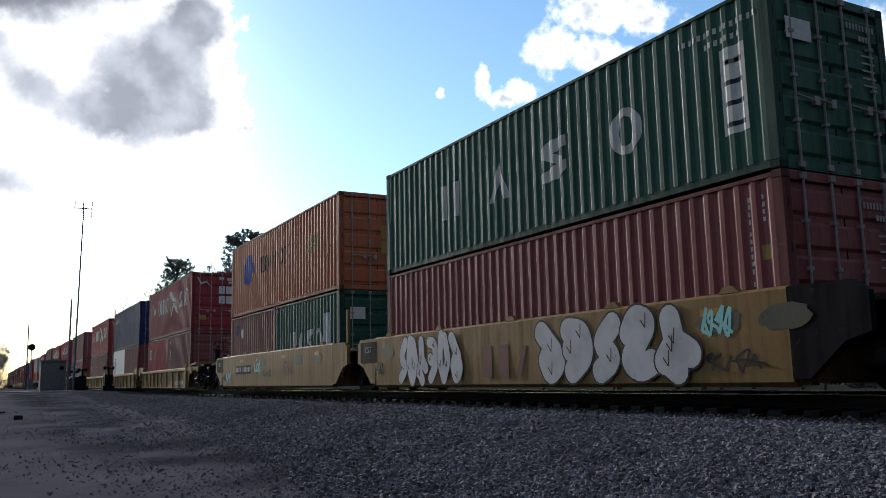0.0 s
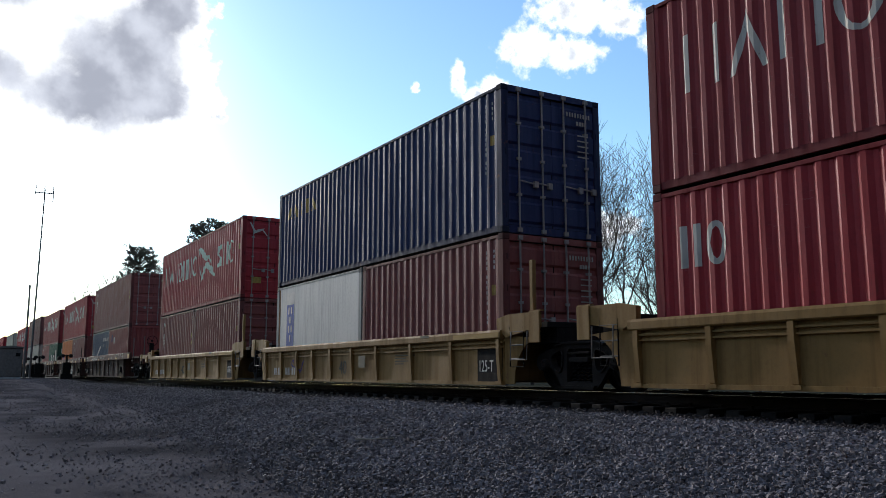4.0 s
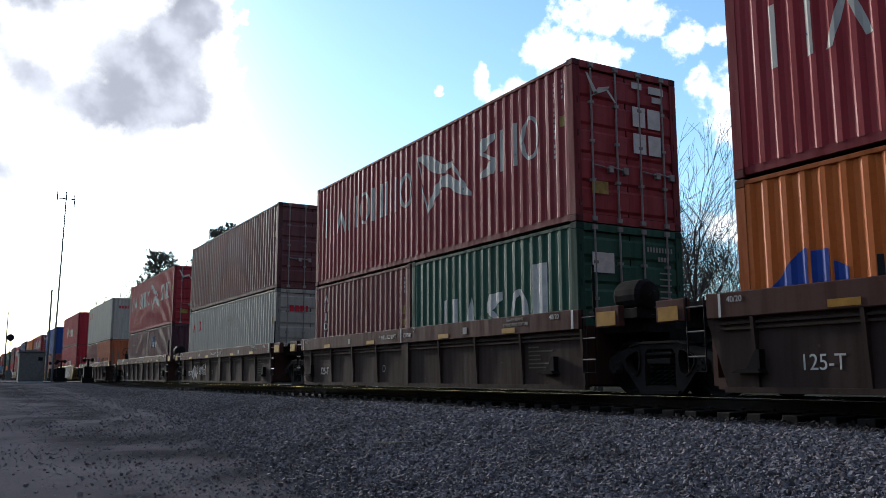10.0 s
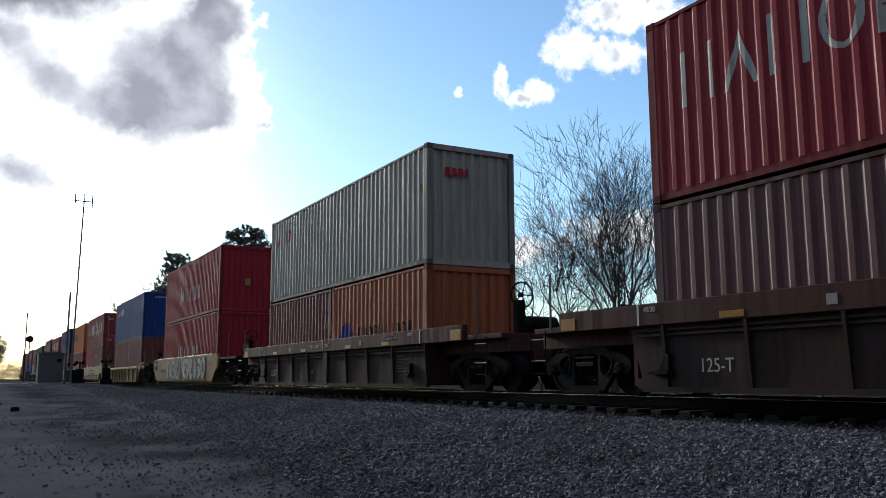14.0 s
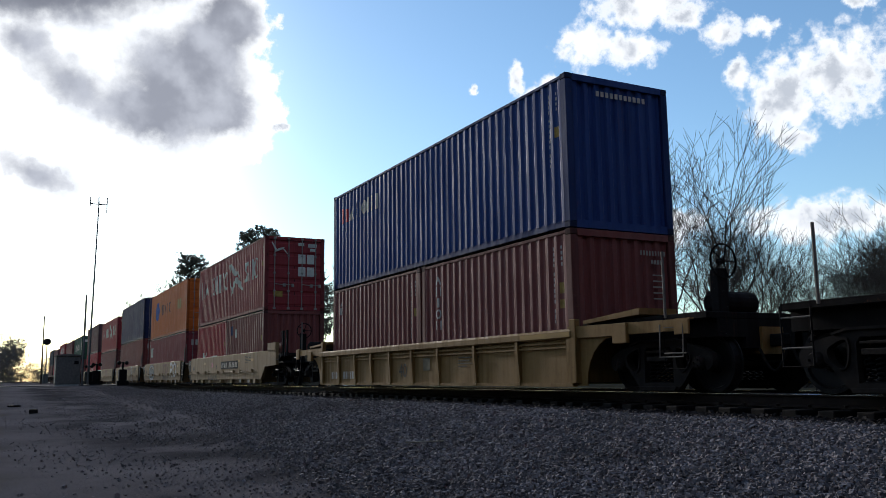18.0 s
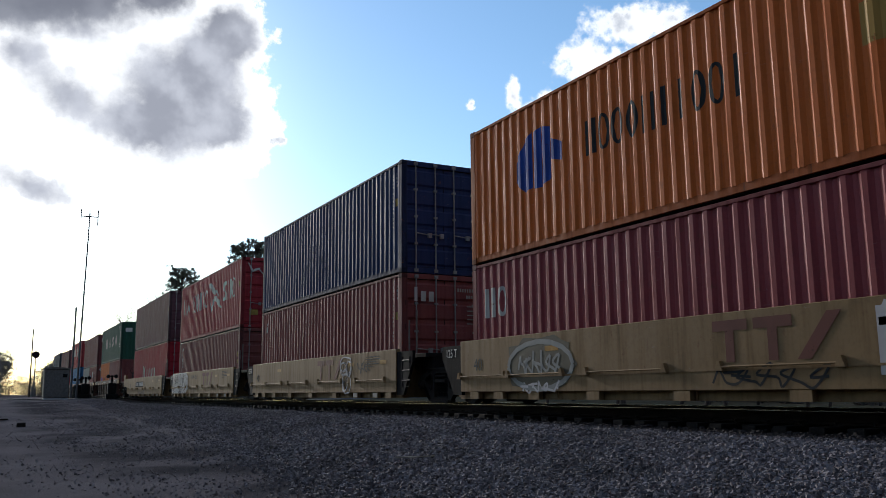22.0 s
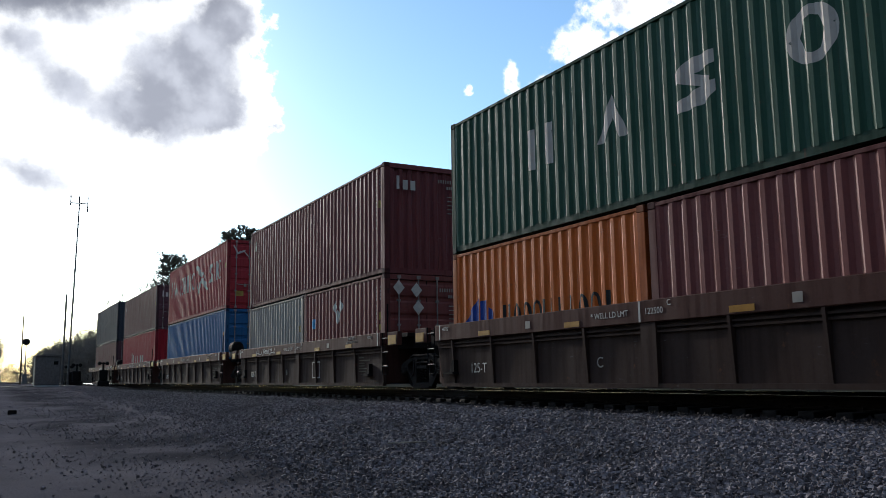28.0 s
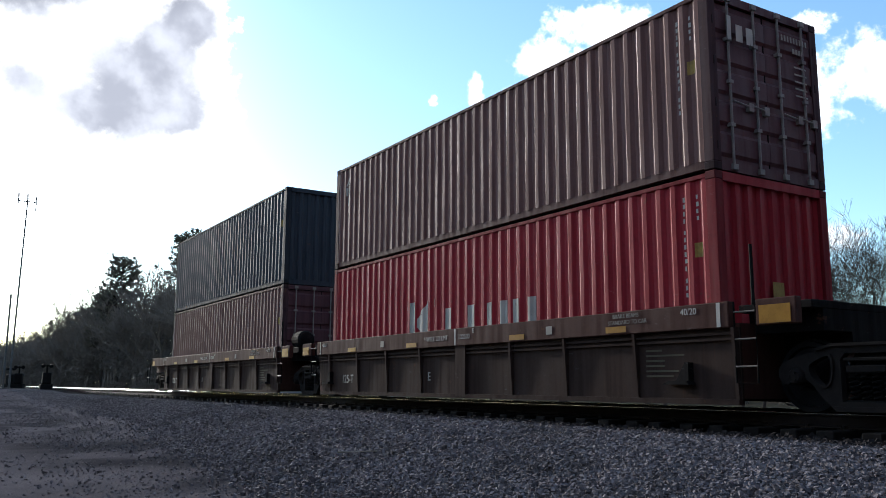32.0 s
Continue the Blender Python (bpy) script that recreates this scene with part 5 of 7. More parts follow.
def yellow_ribbed(car, front, rear, gf, gr, variant=0):
    paint = CAR_YELLOW

    def chord(bm):
        prism(bm, [(SIDE, 0.90), (SIDE - 0.02, 0.92), (SIDE - 0.02, 1.02), (SIDE, 1.06), (SIDE + 0.16, 1.06), (SIDE + 0.16, 0.90)], -0.30, L40 + 0.30, "y")
    both_sides("top_chord", chord, paint, car, "", "yr_chord")

    def panel(bm):
        prism(bm, [(-0.30, 0.10), (12.49, 0.10), (12.49, 0.90), (-0.30, 0.90)], SIDE + 0.08, SIDE + 0.11, "x")
    both_sides("well_side", panel, paint, car, "", "yr_side")
    both_sides("bottom_chord", lambda bm: box(bm, SIDE + 0.02, SIDE + 0.10, -0.3, 12.49, 0.08, 0.14), paint, car, "", "yr_low")
    for z in (0.755, 0.835):
        both_sides("stiffener", lambda bm, z=z: box(bm, SIDE + 0.03, SIDE + 0.09, -0.3, 12.49, z - 0.015, z + 0.015), paint, car, "", ("yr_stiff", z))

    def rib(bm):
        prism(bm, [(SIDE + 0.09, 0.12), (SIDE + 0.09, 0.90), (SIDE - 0.01, 0.90), (SIDE - 0.01, 0.66), (SIDE + 0.03, 0.16)], -0.045, 0.045, "y")
        box(bm, SIDE + 0.0, SIDE + 0.1, -0.09, 0.09, 0.10, 0.15)
    for y in (-0.20, 1.45, 3.1, 4.75, 6.1, 7.4, 8.6, 9.75, 11.0, 12.35):
        quick("rib", rib, paint, car, "", pose(0, y, 0), key="yr_rib")
        quick("rib", rib, paint, car, "", pose(0, L40 - y, 0, 0, 0, 180), key="yr_rib")
    # raised shoulder and wheel arch at each end
    for way, joint in ((-1, front), (1, rear)):
        reach = 1.35 if joint == "shared" else 2.6 if way > 0 else 3.0
        y0 = 0.0 if way < 0 else L40

        def shoulder(bm):
            if joint == "shared":
                prof = [(0.15, 1.06), (0.15, 1.26), (0.5, 1.32), (reach, 1.32), (reach, 1.06), (0.45, 0.92)]
            elif way > 0:
                prof = [(0.15, 1.02), (0.15, 1.17), (reach, 1.17), (reach, 0.98), (1.4, 1.0), (0.45, 0.92)]
                prism(bm, [(y0 + a, b) for a, b in ((0.12, 1.28), (0.12, 1.35), (1.75, 1.27), (1.75, 1.21))], SIDE + 0.14, SIDE + 0.9, "x")
                box(bm, SIDE - 0.01, SIDE + 0.10, y0 + 0.10, y0 + 0.26, 0.14, 1.36, 0.01)
                box(bm, SIDE - 0.02, SIDE + 0.06, y0 + 1.15, y0 + 1.5, 0.80, 1.10, 0.012)
            else:
                prof = [(0.15, 1.04), (0.15, 1.10), (reach, 1.06), (reach, 0.90), (1.0, 0.89), (0.45, 0.90)]
                prism(bm, [(y0 - a, b) for a, b in ((0.45, 1.13), (0.45, 1.19), (1.9, 1.30), (1.9, 1.20))], SIDE + 0.14, SIDE + 0.9, "x")
                box(bm, SIDE - 0.012, SIDE + 0.10, y0 - 0.42, y0 - 0.24, 0.14, 1.22, 0.01)
                box(bm, SIDE - 0.02, SIDE + 0.06, y0 - 1.75, y0 - 1.4, 0.76, 1.08, 0.012)
            prism(bm, [(y0 + way * a, b) for a, b in prof], SIDE + 0.02, SIDE + 0.12, "x")
            ends = sorted((y0 + way * (reach - 0.2), y0 + way * (reach + 0.1)))
            low, high = (0.80, 1.33) if joint == "shared" else (0.88, 1.19) if way > 0 else (0.84, 1.05)
            box(bm, SIDE - 0.012, SIDE + 0.018, ends[0], ends[1], low, high, 0.008)
            box(bm, SIDE + 0.018, SIDE + 0.10, ends[0], ends[1], high, high + 0.02)
            arch = [(y0 + way * 0.30, 0.10), (y0 + way * 0.30, 0.95)]
            for i in range(7):
                a = i / 6 * math.pi / 2
                arch.append((y0 + way * (1.3 - 0.72 * math.cos(math.pi / 2 - a)), 0.10 + 0.78 * math.sin(math.pi / 2 - a)))
            prism(bm, arch, SIDE + 0.09, SIDE + 0.115, "x")
        for rz in (0, 180):
            quick("end_shoulder", shoulder, paint, car, "", pose(0, 0, 0) if not rz else pose(0, 2 * (y0 + way * reach * 0.5), 0, 0, 0, 180))
    well_floor(car, paint)
    car_ends(car, "yellow", paint, front, rear, gf, gr)
    xs = SIDE + 0.075
    # bent-rod sill steps below each end
    for way, joint in ((-1, front), (1, rear)):
        y0 = 0.0 if way < 0 else L40
        far = 0.62 if joint == "shared" else 2.2 if way > 0 else 2.5

        def sill_step(bm):
            a, b = y0 + way * far, y0 + way * (far + 0.48)
            tube_path(bm, [(SIDE + 0.0, a, 1.0), (SIDE - 0.02, a, 0.52), (SIDE - 0.02, b, 0.52), (SIDE + 0.0, b, 1.0)], 0.014)
        quick("sill_step", sill_step, STEEL_ROD, car, "bent-rod sill step")
    # fresh amber panel on the chord end
    car_mark(car, "stripe", [q4(10.9, 12.45, 0.925, 1.015)], MARK_OCHRE, "ochre paint on the chord", SIDE - 0.022)
    if variant in (1, 2):
        car_mark(car, "end_panel_paint", [q4(11.62, 12.45, 0.14, 0.735)], CAR_BLACK, "black painted end panel", xs)
        stencil(car, "125-T", 0.30, 11.66, 0.32, MARK_CLEAN, xs - 0.006, 0.68)
    # pale numbers straight on the panel, at the rear or ahead of the last rib
    at, bars = (9.85 if variant == 3 else 0.5), []
    for i in range(10):
        c = at + i * 0.165 + (0.30 if i > 3 else 0)
        bars += [q4(c, c + 0.045, 0.25, 0.45), q4(c + 0.065, c + 0.11, 0.25, 0.45)][: 1 if i in (1, 6) else 2]
    car_mark(car, "number_lettering", bars, MARK_WHITE, "pale number marks", xs - 0.006)
    stencil(car, "40", 0.46, 5.25, 0.28, MARK_DARK, xs - 0.004)
    car_mark(car, "label_plate", [q4(6.6, 6.95, 0.42, 0.7), q4(9.6, 9.95, 1.0, 1.05)], PATCH, "grey label plate", SIDE - 0.022 if variant else xs - 0.004)
    car_mark(car, "stencil_block", [q4(8.3, 8.3 + w, 0.66 - i * 0.06, 0.68 - i * 0.06) for i, w in enumerate((0.9, 0.5, 0.7, 0.4))], MARK_DARK, "", xs - 0.004)
    if variant == 2:
        tag_graffiti(car, 1.9, 2.9, 0.3, 0.72, 3, 21, SPRAY_PURPLE, 0.04, xs - 0.006)


def yellow_smooth(car, front, rear, gf, gr, style=""):
    """Older smooth-sided car: a deep plain side with a crease half-way down."""
    paint = CAR_YELLOW

    def side(bm):
        prof = [(SIDE + 0.10, 0.10), (SIDE + 0.02, 0.16), (SIDE, 0.74), (SIDE, 1.30), (SIDE + 0.05, 1.34), (SIDE + 0.14, 1.34), (SIDE + 0.14, 0.10)]
        prism(bm, prof, -0.15, L40 + 0.2, "y")
    both_sides("well_side", side, paint, car, "", "ys_side")
    for way, y0 in ((-1, -0.15), (1, L40 + 0.2)):
        def fender(bm, way=way, y0=y0):
            pts = [(y0, 1.32), (y0, 0.20), (y0 + way * 0.25, 0.20), (y0 + way * 0.75, 0.62), (y0 + way * 1.1, 0.72), (y0 + way * 1.1, 1.18), (y0 + way * 0.9, 1.32)]
            prism(bm, pts, SIDE + 0.002, SIDE + 0.10, "x")
        quick("end_fender", fender, CAR_BLACK if style == "bubbles" and way < 0 else paint, car, "", key=("fender", way, style == "bubbles"))
    for s in (0.6, 3.2, 6.05, 9.0, 11.4):
        def clip(bm):
            prism(bm, [(-0.18, 1.33), (0.18, 1.33), (0.08, 1.42), (-0.08, 1.42)], SIDE + 0.02, SIDE + 0.12, "x")
        quick("guide_clip", clip, paint, car, "", pose(0, L40 - s, 0), key="guide_clip")
    well_floor(car, paint)
    car_ends(car, "yellow", paint, front, rear, gf, gr)
    lower = SIDE - 0.006
    car_mark(car, "reflector", [q4(s, s + 0.4, 1.05, 1.15) for s in (2.6, 7.7, 10.9)], MARK_AMBER, "amber reflective strip")
    if style == "bubbles":
        throw_up(car, 1.12, 4.2, 0.13, 1.30, 6, 5, SPRAY_LILAC, SPRAY_BLACK, 0.020, 0.25, 0.03)
        throw_up(car, 6.85, 10.7, 0.13, 1.31, 5, 6, SPRAY_LILAC, SPRAY_BLACK, 0.032, 0.25, 0.05)
        car_mark(car, "emblem", [q4(5.1, 5.42, 0.3, 0.9), q4(5.7, 6.02, 0.3, 0.9), [(6.25, 0.3), (6.4, 0.3), (6.65, 0.85), (6.5, 0.85)]], MARK_BROWNRED, "faded red emblem", lower)
        tag_graffiti(car, 10.9, 11.5, 0.75, 1.2, 4, 25, SPRAY_TEAL, 0.05)
        tag_graffiti(car, 11.0, 12.0, 0.3, 0.6, 4, 26, SPRAY_BLACK, 0.03)
        stencil(car, "40", 0.42, -0.1, 0.42, MARK_DARK, lower)
    elif style == "tags":
        car_mark(car, "number_panel", [q4(1.9, 4.05, 0.62, 0.92)], CAR_BLACK, "black number panel", lower)
        car_mark(car, "number_lettering", [q4(2.0 + i * 0.19 + (0.2 if i > 3 else 0), 2.09 + i * 0.19 + (0.2 if i > 3 else 0), 0.68, 0.86) for i in range(10)], MARK_WHITE, "pale number marks", lower - 0.003)
        stencil(car, "40", 0.40, 0.0, 0.36, MARK_DARK, lower)
        tag_graffiti(car, 0.5, 1.2, 0.3, 0.75, 3, 31, SPRAY_TEAL, 0.05)
        tag_graffiti(car, 4.5, 5.4, 0.6, 1.1, 4, 32, SPRAY_TEAL, 0.05)
        tag_graffiti(car, 5.6, 6.6, 0.45, 0.7, 4, 33, SPRAY_BLACK, 0.04)
        tag_graffiti(car, 7.8, 8.9, 0.5, 1.0, 5, 34, MARK_BROWNRED, 0.05)
        stencil(car, "A", 0.26, 4.3, 0.68, MARK_DARK, lower)
    else:
        throw_up(car, 2.5, 6.1, 0.16, 1.26, 6, 7, SPRAY_SILVER, SPRAY_BLACK, 0.03, 0.17)
        throw_up(car, 6.4, 11.2, 0.20, 1.28, 6, 8, SPRAY_SILVER, SPRAY_BLACK, 0.06, 0.16)
        car_mark(car, "number_lettering", [q4(0.9 + i * 0.12, 0.98 + i * 0.12, 0.60, 0.78) for i in range(11)], MARK_DARK, "dark number marks", lower)
    rng = random.Random(len(style))
    car_mark(car, "buffed_patch", [blob(s + 0.4, 0.96, rng.uniform(0.25, 0.5), rng.uniform(0.14, 0.2), int(s * 10), 18) for s in ((0.2, 10.8, 11.9) if style == "bubbles" else (5.2, 9.0, 10.8) if style == "tags" else (0.1, 11.6))], PATCH, "grey buffed-over patch", SIDE - 0.003)
    # black end plate and white stencil
    car_mark(car, "end_plate", [q4(-1.08, -0.05, 0.72, 1.24)], CAR_BLACK, "black end plate", SIDE - 0.004)
    stencil(car, "125-T", 0.21, -0.80, 0.97, MARK_CLEAN, SIDE - 0.011, 0.85)


def yellow_rodded(car, front, rear, gf, gr, style=""):
    """Newer smooth-sided car with long grab rods and a notched skirt."""
    paint = CAR_TAN

    def side(bm):
        box(bm, SIDE, SIDE + 0.12, -0.25, L40 + 0.05, 0.26, 1.29, 0.01)
    both_sides("well_side", side, paint, car, "", "yb_side")

    def tab(bm):
        box(bm, SIDE + 0.005, SIDE + 0.10, -0.16, 0.16, 0.12, 0.26)

    def tab_plate(bm):
        box(bm, SIDE - 0.002, SIDE + 0.004, -0.14, 0.14, 0.14, 0.25)
    for i, y in enumerate((0.2, 1.0, 2.3, 3.9, 5.9, 7.9, 9.6, 10.8, 11.7)):
        quick("skirt_tab", tab, paint, car, "", pose(0, y, 0), key="skirt_tab")
        if i in (1, 2):
            quick("tab_plate", tab_plate, MARK_GREY, car, "small grey plate", pose(0, y, 0), key="tab_plate")

    def rod(bm):
        tube(bm, (SIDE - 0.05, -0.95, 0), (SIDE - 0.05, 0.95, 0), 0.016, None, 6)
        for y in (-0.92, 0.92):
            prism(bm, [(y - 0.07, -0.05), (y + 0.07, -0.05), (y + 0.02, 0.08), (y - 0.02, 0.08)], SIDE - 0.07, SIDE + 0.002, "x")
    for y in (1.3, 4.2, 7.1, 9.6, 11.3):
        quick("grab_rod", rod, paint, car, "", pose(0, y, 0.57), key="grab_rod")
    quick("seam", lambda bm: box(bm, SIDE - 0.012, SIDE + 0.004, -0.2, L40, 0.52, 0.55), paint, car, key="yb_seam")
    for way, joint in ((-1, front), (1, rear)):
        y0 = -0.25 if way < 0 else L40 + 0.05
        if joint == "shared":
            def plate(bm):
                pts = [(y0, 0.2), (y0, 1.22), (y0 + way * 0.85, 1.22), (y0 + way * 0.85, 0.95), (y0 + way * 0.35, 0.2)]
                prism(bm, pts, SIDE + 0.03, SIDE + 0.1, "x")
            quick("end_plate", plate, CAR_BLACK, car, "black end plate")
        else:
            def plate(bm):
                pts = [(y0, 0.26), (y0, 1.29), (y0 + way * 2.4, 1.29), (y0 + way * 2.4, 0.75), (y0 + way * 1.0, 0.72), (y0 + way * 0.5, 0.26)]
                prism(bm, pts, SIDE + 0.002, SIDE + 0.1, "x")
                box(bm, SIDE - 0.02, SIDE + 0.1, min(y0 + way * 1.4, y0 + way * 2.4), max(y0 + way * 1.4, y0 + way * 2.4), 1.29, 1.55)
            quick("end_plate", plate, paint, car)
    if rear == "shared":
        stencil(car, "125 T", 0.25, -0.72, 0.98, MARK_CLEAN, SIDE + 0.02, 0.8)
    well_floor(car, paint)
    car_ends(car, "tan", paint, front, rear, gf, gr)
    lo = SIDE - 0.006
    stencil(car, "40", 0.34, 0.5, 0.68, MARK_DARK, lo)
    if not style.startswith("number"):
        emblem = [q4(6.95, 7.55, 1.04, 1.18), q4(7.17, 7.32, 0.63, 1.04), q4(7.65, 8.25, 1.04, 1.18), q4(7.87, 8.02, 0.63, 1.04), [(8.3, 0.63), (8.5, 0.63), (8.95, 1.18), (8.75, 1.18)]]
        car_mark(car, "emblem", emblem, MARK_BROWNRED, "faded red emblem", lo)
    car_mark(car, "stencil_block", [q4(10.6, 10.6 + w, 1.15 - i * 0.06, 1.17 - i * 0.06) for i, w in enumerate((0.9, 0.9, 0.7, 0.9, 0.5))], MARK_DARK, "", lo)
    car_mark(car, "reflector", [q4(s, s + 0.4, 0.96, 1.05) for s in (3.0, 9.4, 11.5)], MARK_AMBER, "amber reflective strip", lo)
    if style.startswith("number"):
        # the panel stands half-way along on one car and near the rear of the other
        p, letter, at, tag = (6.48, "B", 5.58, (3.95, 5.9)) if style == "number" else (3.08, "A", 6.55, (4.4, 6.75))
        car_mark(car, "number_panel", [q4(p, p + 3.05, 0.70, 1.03)], CAR_BLACK, "black number panel", lo - 0.001)
        bars = []
        for i in range(10):
            a = p + 0.16 + i * 0.255 + (0.30 if i > 3 else 0)
            bars += [[(a, 0.76), (a + 0.07, 0.76), (a + 0.115, 0.97), (a + 0.045, 0.97)], [(a + 0.09, 0.76), (a + 0.16, 0.76), (a + 0.205, 0.97), (a + 0.135, 0.97)]][: 1 if i in (1, 5) else 2]
        car_mark(car, "number_lettering", bars, MARK_WHITE, "pale number marks", lo - 0.004)
        stencil(car, letter, 0.26, at, 0.74, MARK_DARK, lo)
        car_mark(car, "spray_cross", stroke([(at - 0.95, 0.80), (at - 0.65, 1.02)], 0.05) + stroke([(at - 0.95, 1.02), (at - 0.65, 0.80)], 0.05), MARK_PINK, "pink spray-painted cross", lo)
        tag_graffiti(car, *tag, 0.20, 0.48, 6, 51, SPRAY_BLACK, 0.03)
    elif style == "circle":
        pts = [(2.8 + 1.0 * math.cos(i / 16 * 2 * math.pi), 0.72 + 0.42 * math.sin(i / 16 * 2 * math.pi)) for i in range(17)]
        car_mark(car, "graffiti_wash", [blob(2.8, 0.72, 1.05, 0.5, 52, 20)], PATCH, "grey overspray", SIDE - 0.003)
        car_mark(car, "graffiti", stroke(pts, 0.09), SPRAY_SILVER, "faded spray-painted ring", lo)
        tag_graffiti(car, 2.1, 3.5, 0.55, 1.0, 6, 53, SPRAY_SILVER, 0.05)
        tag_graffiti(car, 2.2, 3.5, 0.24, 0.45, 5, 56, SPRAY_LILAC, 0.04)
        arch = [(9.85 + 0.33 * math.cos(a), 0.98 + 0.17 * math.sin(a)) for a in (-1.57, -0.8, 0, 0.8, 1.57)]
        car_mark(car, "graffiti", stroke([(9.45, 0.42), (9.45, 1.18), (9.5, 1.15)] + arch[::-1] + [(9.55, 0.80), (10.2, 0.42)], 0.15), SPRAY_LILAC, "pale spray-painted letter", lo)
        ring = [(10.8 + 0.38 * math.cos(i / 12 * 6.283), 0.82 + 0.34 * math.sin(i / 12 * 6.283)) for i in range(13)]
        car_mark(car, "graffiti", stroke(ring, 0.15), SPRAY_LILAC, "pale spray-painted ring", lo - 0.004)
        car_mark(car, "graffiti_stroke", stroke([(10.6, 0.85), (11.1, 0.85)], 0.1), MARK_OCHRE, "", lo - 0.008)
        tag_graffiti(car, 6.9, 8.8, 0.28, 0.6, 5, 55, SPRAY_BLACK, 0.035)
    elif style == "head":
        for sd, (s, z, a, b) in enumerate(((9.2, 0.98, 0.42, 0.24), (9.05, 0.95, 0.2, 0.12), (9.45, 0.9, 0.18, 0.2), (9.3, 0.5, 0.3, 0.26), (9.2, 0.6, 0.16, 0.3))):
            ring = blob(s, z, a, b, 61 + sd, 18)
            car_mark(car, "graffiti", stroke(ring + ring[:1], 0.04), SPRAY_LILAC, "pale spray-painted loops", lo - 0.003 * sd)
        tag_graffiti(car, 10.0, 10.9, 0.74, 1.08, 4, 57, SPRAY_BLACK, 0.03)
        car_mark(car, "graffiti_stroke", stroke([(8.9, 0.7), (9.2, 1.1), (9.5, 0.75), (9.1, 0.5), (9.4, 0.3)], 0.035), SPRAY_BLACK, "", lo - 0.020)
    elif style == "bomb":
        car_mark(car, "graffiti_wash", [q4(-0.02, 3.3, 0.28, 1.275), [(3.3, 0.3), (3.9, 0.5), (3.6, 0.8), (3.8, 1.1), (3.3, 1.27)]], SPRAY_LILAC, "pale spray-painted ground", SIDE - 0.003)
        throw_up(car, 0.0, 3.7, 0.30, 1.27, 6, 71, SPRAY_WHITE, SPRAY_BLACK, 0.022, 0.16)
        rng = random.Random(70)
        rings, dots, fangs = [], [], []
        for i in range(7):
            s, z = 0.4 + i * 0.47, rng.choice((0.48, 0.95))
            rings += stroke([(s + 0.2 * math.cos(j / 12 * 6.283), z + 0.16 * math.sin(j / 12 * 6.283)) for j in range(13)], 0.035)
            dots.append(blob(s + rng.uniform(-0.05, 0.05), z, 0.06, 0.07, i))
            fangs.append([(s - 0.2, z + 0.30), (s + 0.18, z + 0.26), (s, z + 0.12)])
        car_mark(car, "graffiti_stroke", rings, SPRAY_BLACK, "black rings in the graffiti", SIDE - 0.020)
        car_mark(car, "graffiti_dots", dots, MARK_BROWNRED, "brown-red dots in the graffiti", SIDE - 0.020)
        car_mark(car, "graffiti_shade", fangs, MARK_GREY, "grey wedges in the graffiti", SIDE - 0.026)
        tag_graffiti(car, 4.6, 6.0, 0.95, 1.15, 6, 73, SPRAY_BLACK, 0.03)


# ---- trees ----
# twig colour made paler for far trees; distance haze is in the colour
HAZED_TWIG = plain("hazed_bare_twigs", (0.17, 0.145, 0.125), 0.9, 0, 0.4, 1.0)
BARK = plain("grey_bark", (0.050, 0.040, 0.034), 0.9, 0, 0.5, 5.0)
TWIG = plain("bare_twigs", (0.062, 0.049, 0.041), 0.9, 0, 0.4, 4.0)
NEEDLE = plain("pine_needles", (0.12, 0.112, 0.085), 0.8, 0, 0.5, 2.0)
SCRUB = plain("winter_scrub", (0.135, 0.118, 0.104), 0.9, 0, 0.5, 0.8)


def branches(seed, height, trunk_r, spread, levels=5, split=(2, 3, 3), upward=0.25, first=0.25):
    """Segments (p0, p1, r0, r1, level) of a bare tree, grown from the ground up."""
    rng = random.Random(seed)
    segs = []

    def grow(p, way, length, r, level):
        steps = 3 if level < 3 else 2
        for i in range(steps):
            way = (way + Vector((rng.gauss(0, 0.13), rng.gauss(0, 0.13), rng.gauss(0.03, 0.08)))).normalized()
            q = p + way * length / steps
            r1 = r * (0.86 if level < levels else 0.6)
            segs.append((p, q, r, r1, level))
            p, r = q, r1
            if level < levels and (i > 0 or level > 0):
                for _ in range(1 if level else 2):
                    side = Vector((rng.gauss(0, 1), rng.gauss(0, 1), rng.gauss(0.15, 0.5)))
                    side = (side - way * side.dot(way)).normalized()
                    new_way = (way * (1 - spread) + side * spread + Vector((0, 0, upward))).normalized()
                    grow(p, new_way, length * rng.uniform(0.55, 0.8), r * rng.uniform(0.5, 0.68), level + 1)
        if level < levels:
            for _ in range(rng.choice(split) - 1):
                side = Vector((rng.gauss(0, 1), rng.gauss(0, 1), rng.gauss(0.2, 0.4))).normalized()
                grow(p, (way * (1.1 - spread) + side * spread * 0.8).normalized(), length * rng.uniform(0.6, 0.82), r * rng.uniform(0.6, 0.75), level + 1)
    grow(Vector((0, 0, -0.3)), Vector((rng.gauss(0, 0.06), rng.gauss(0, 0.06), 1)).normalized(), height * first, trunk_r, 0)
    return segs


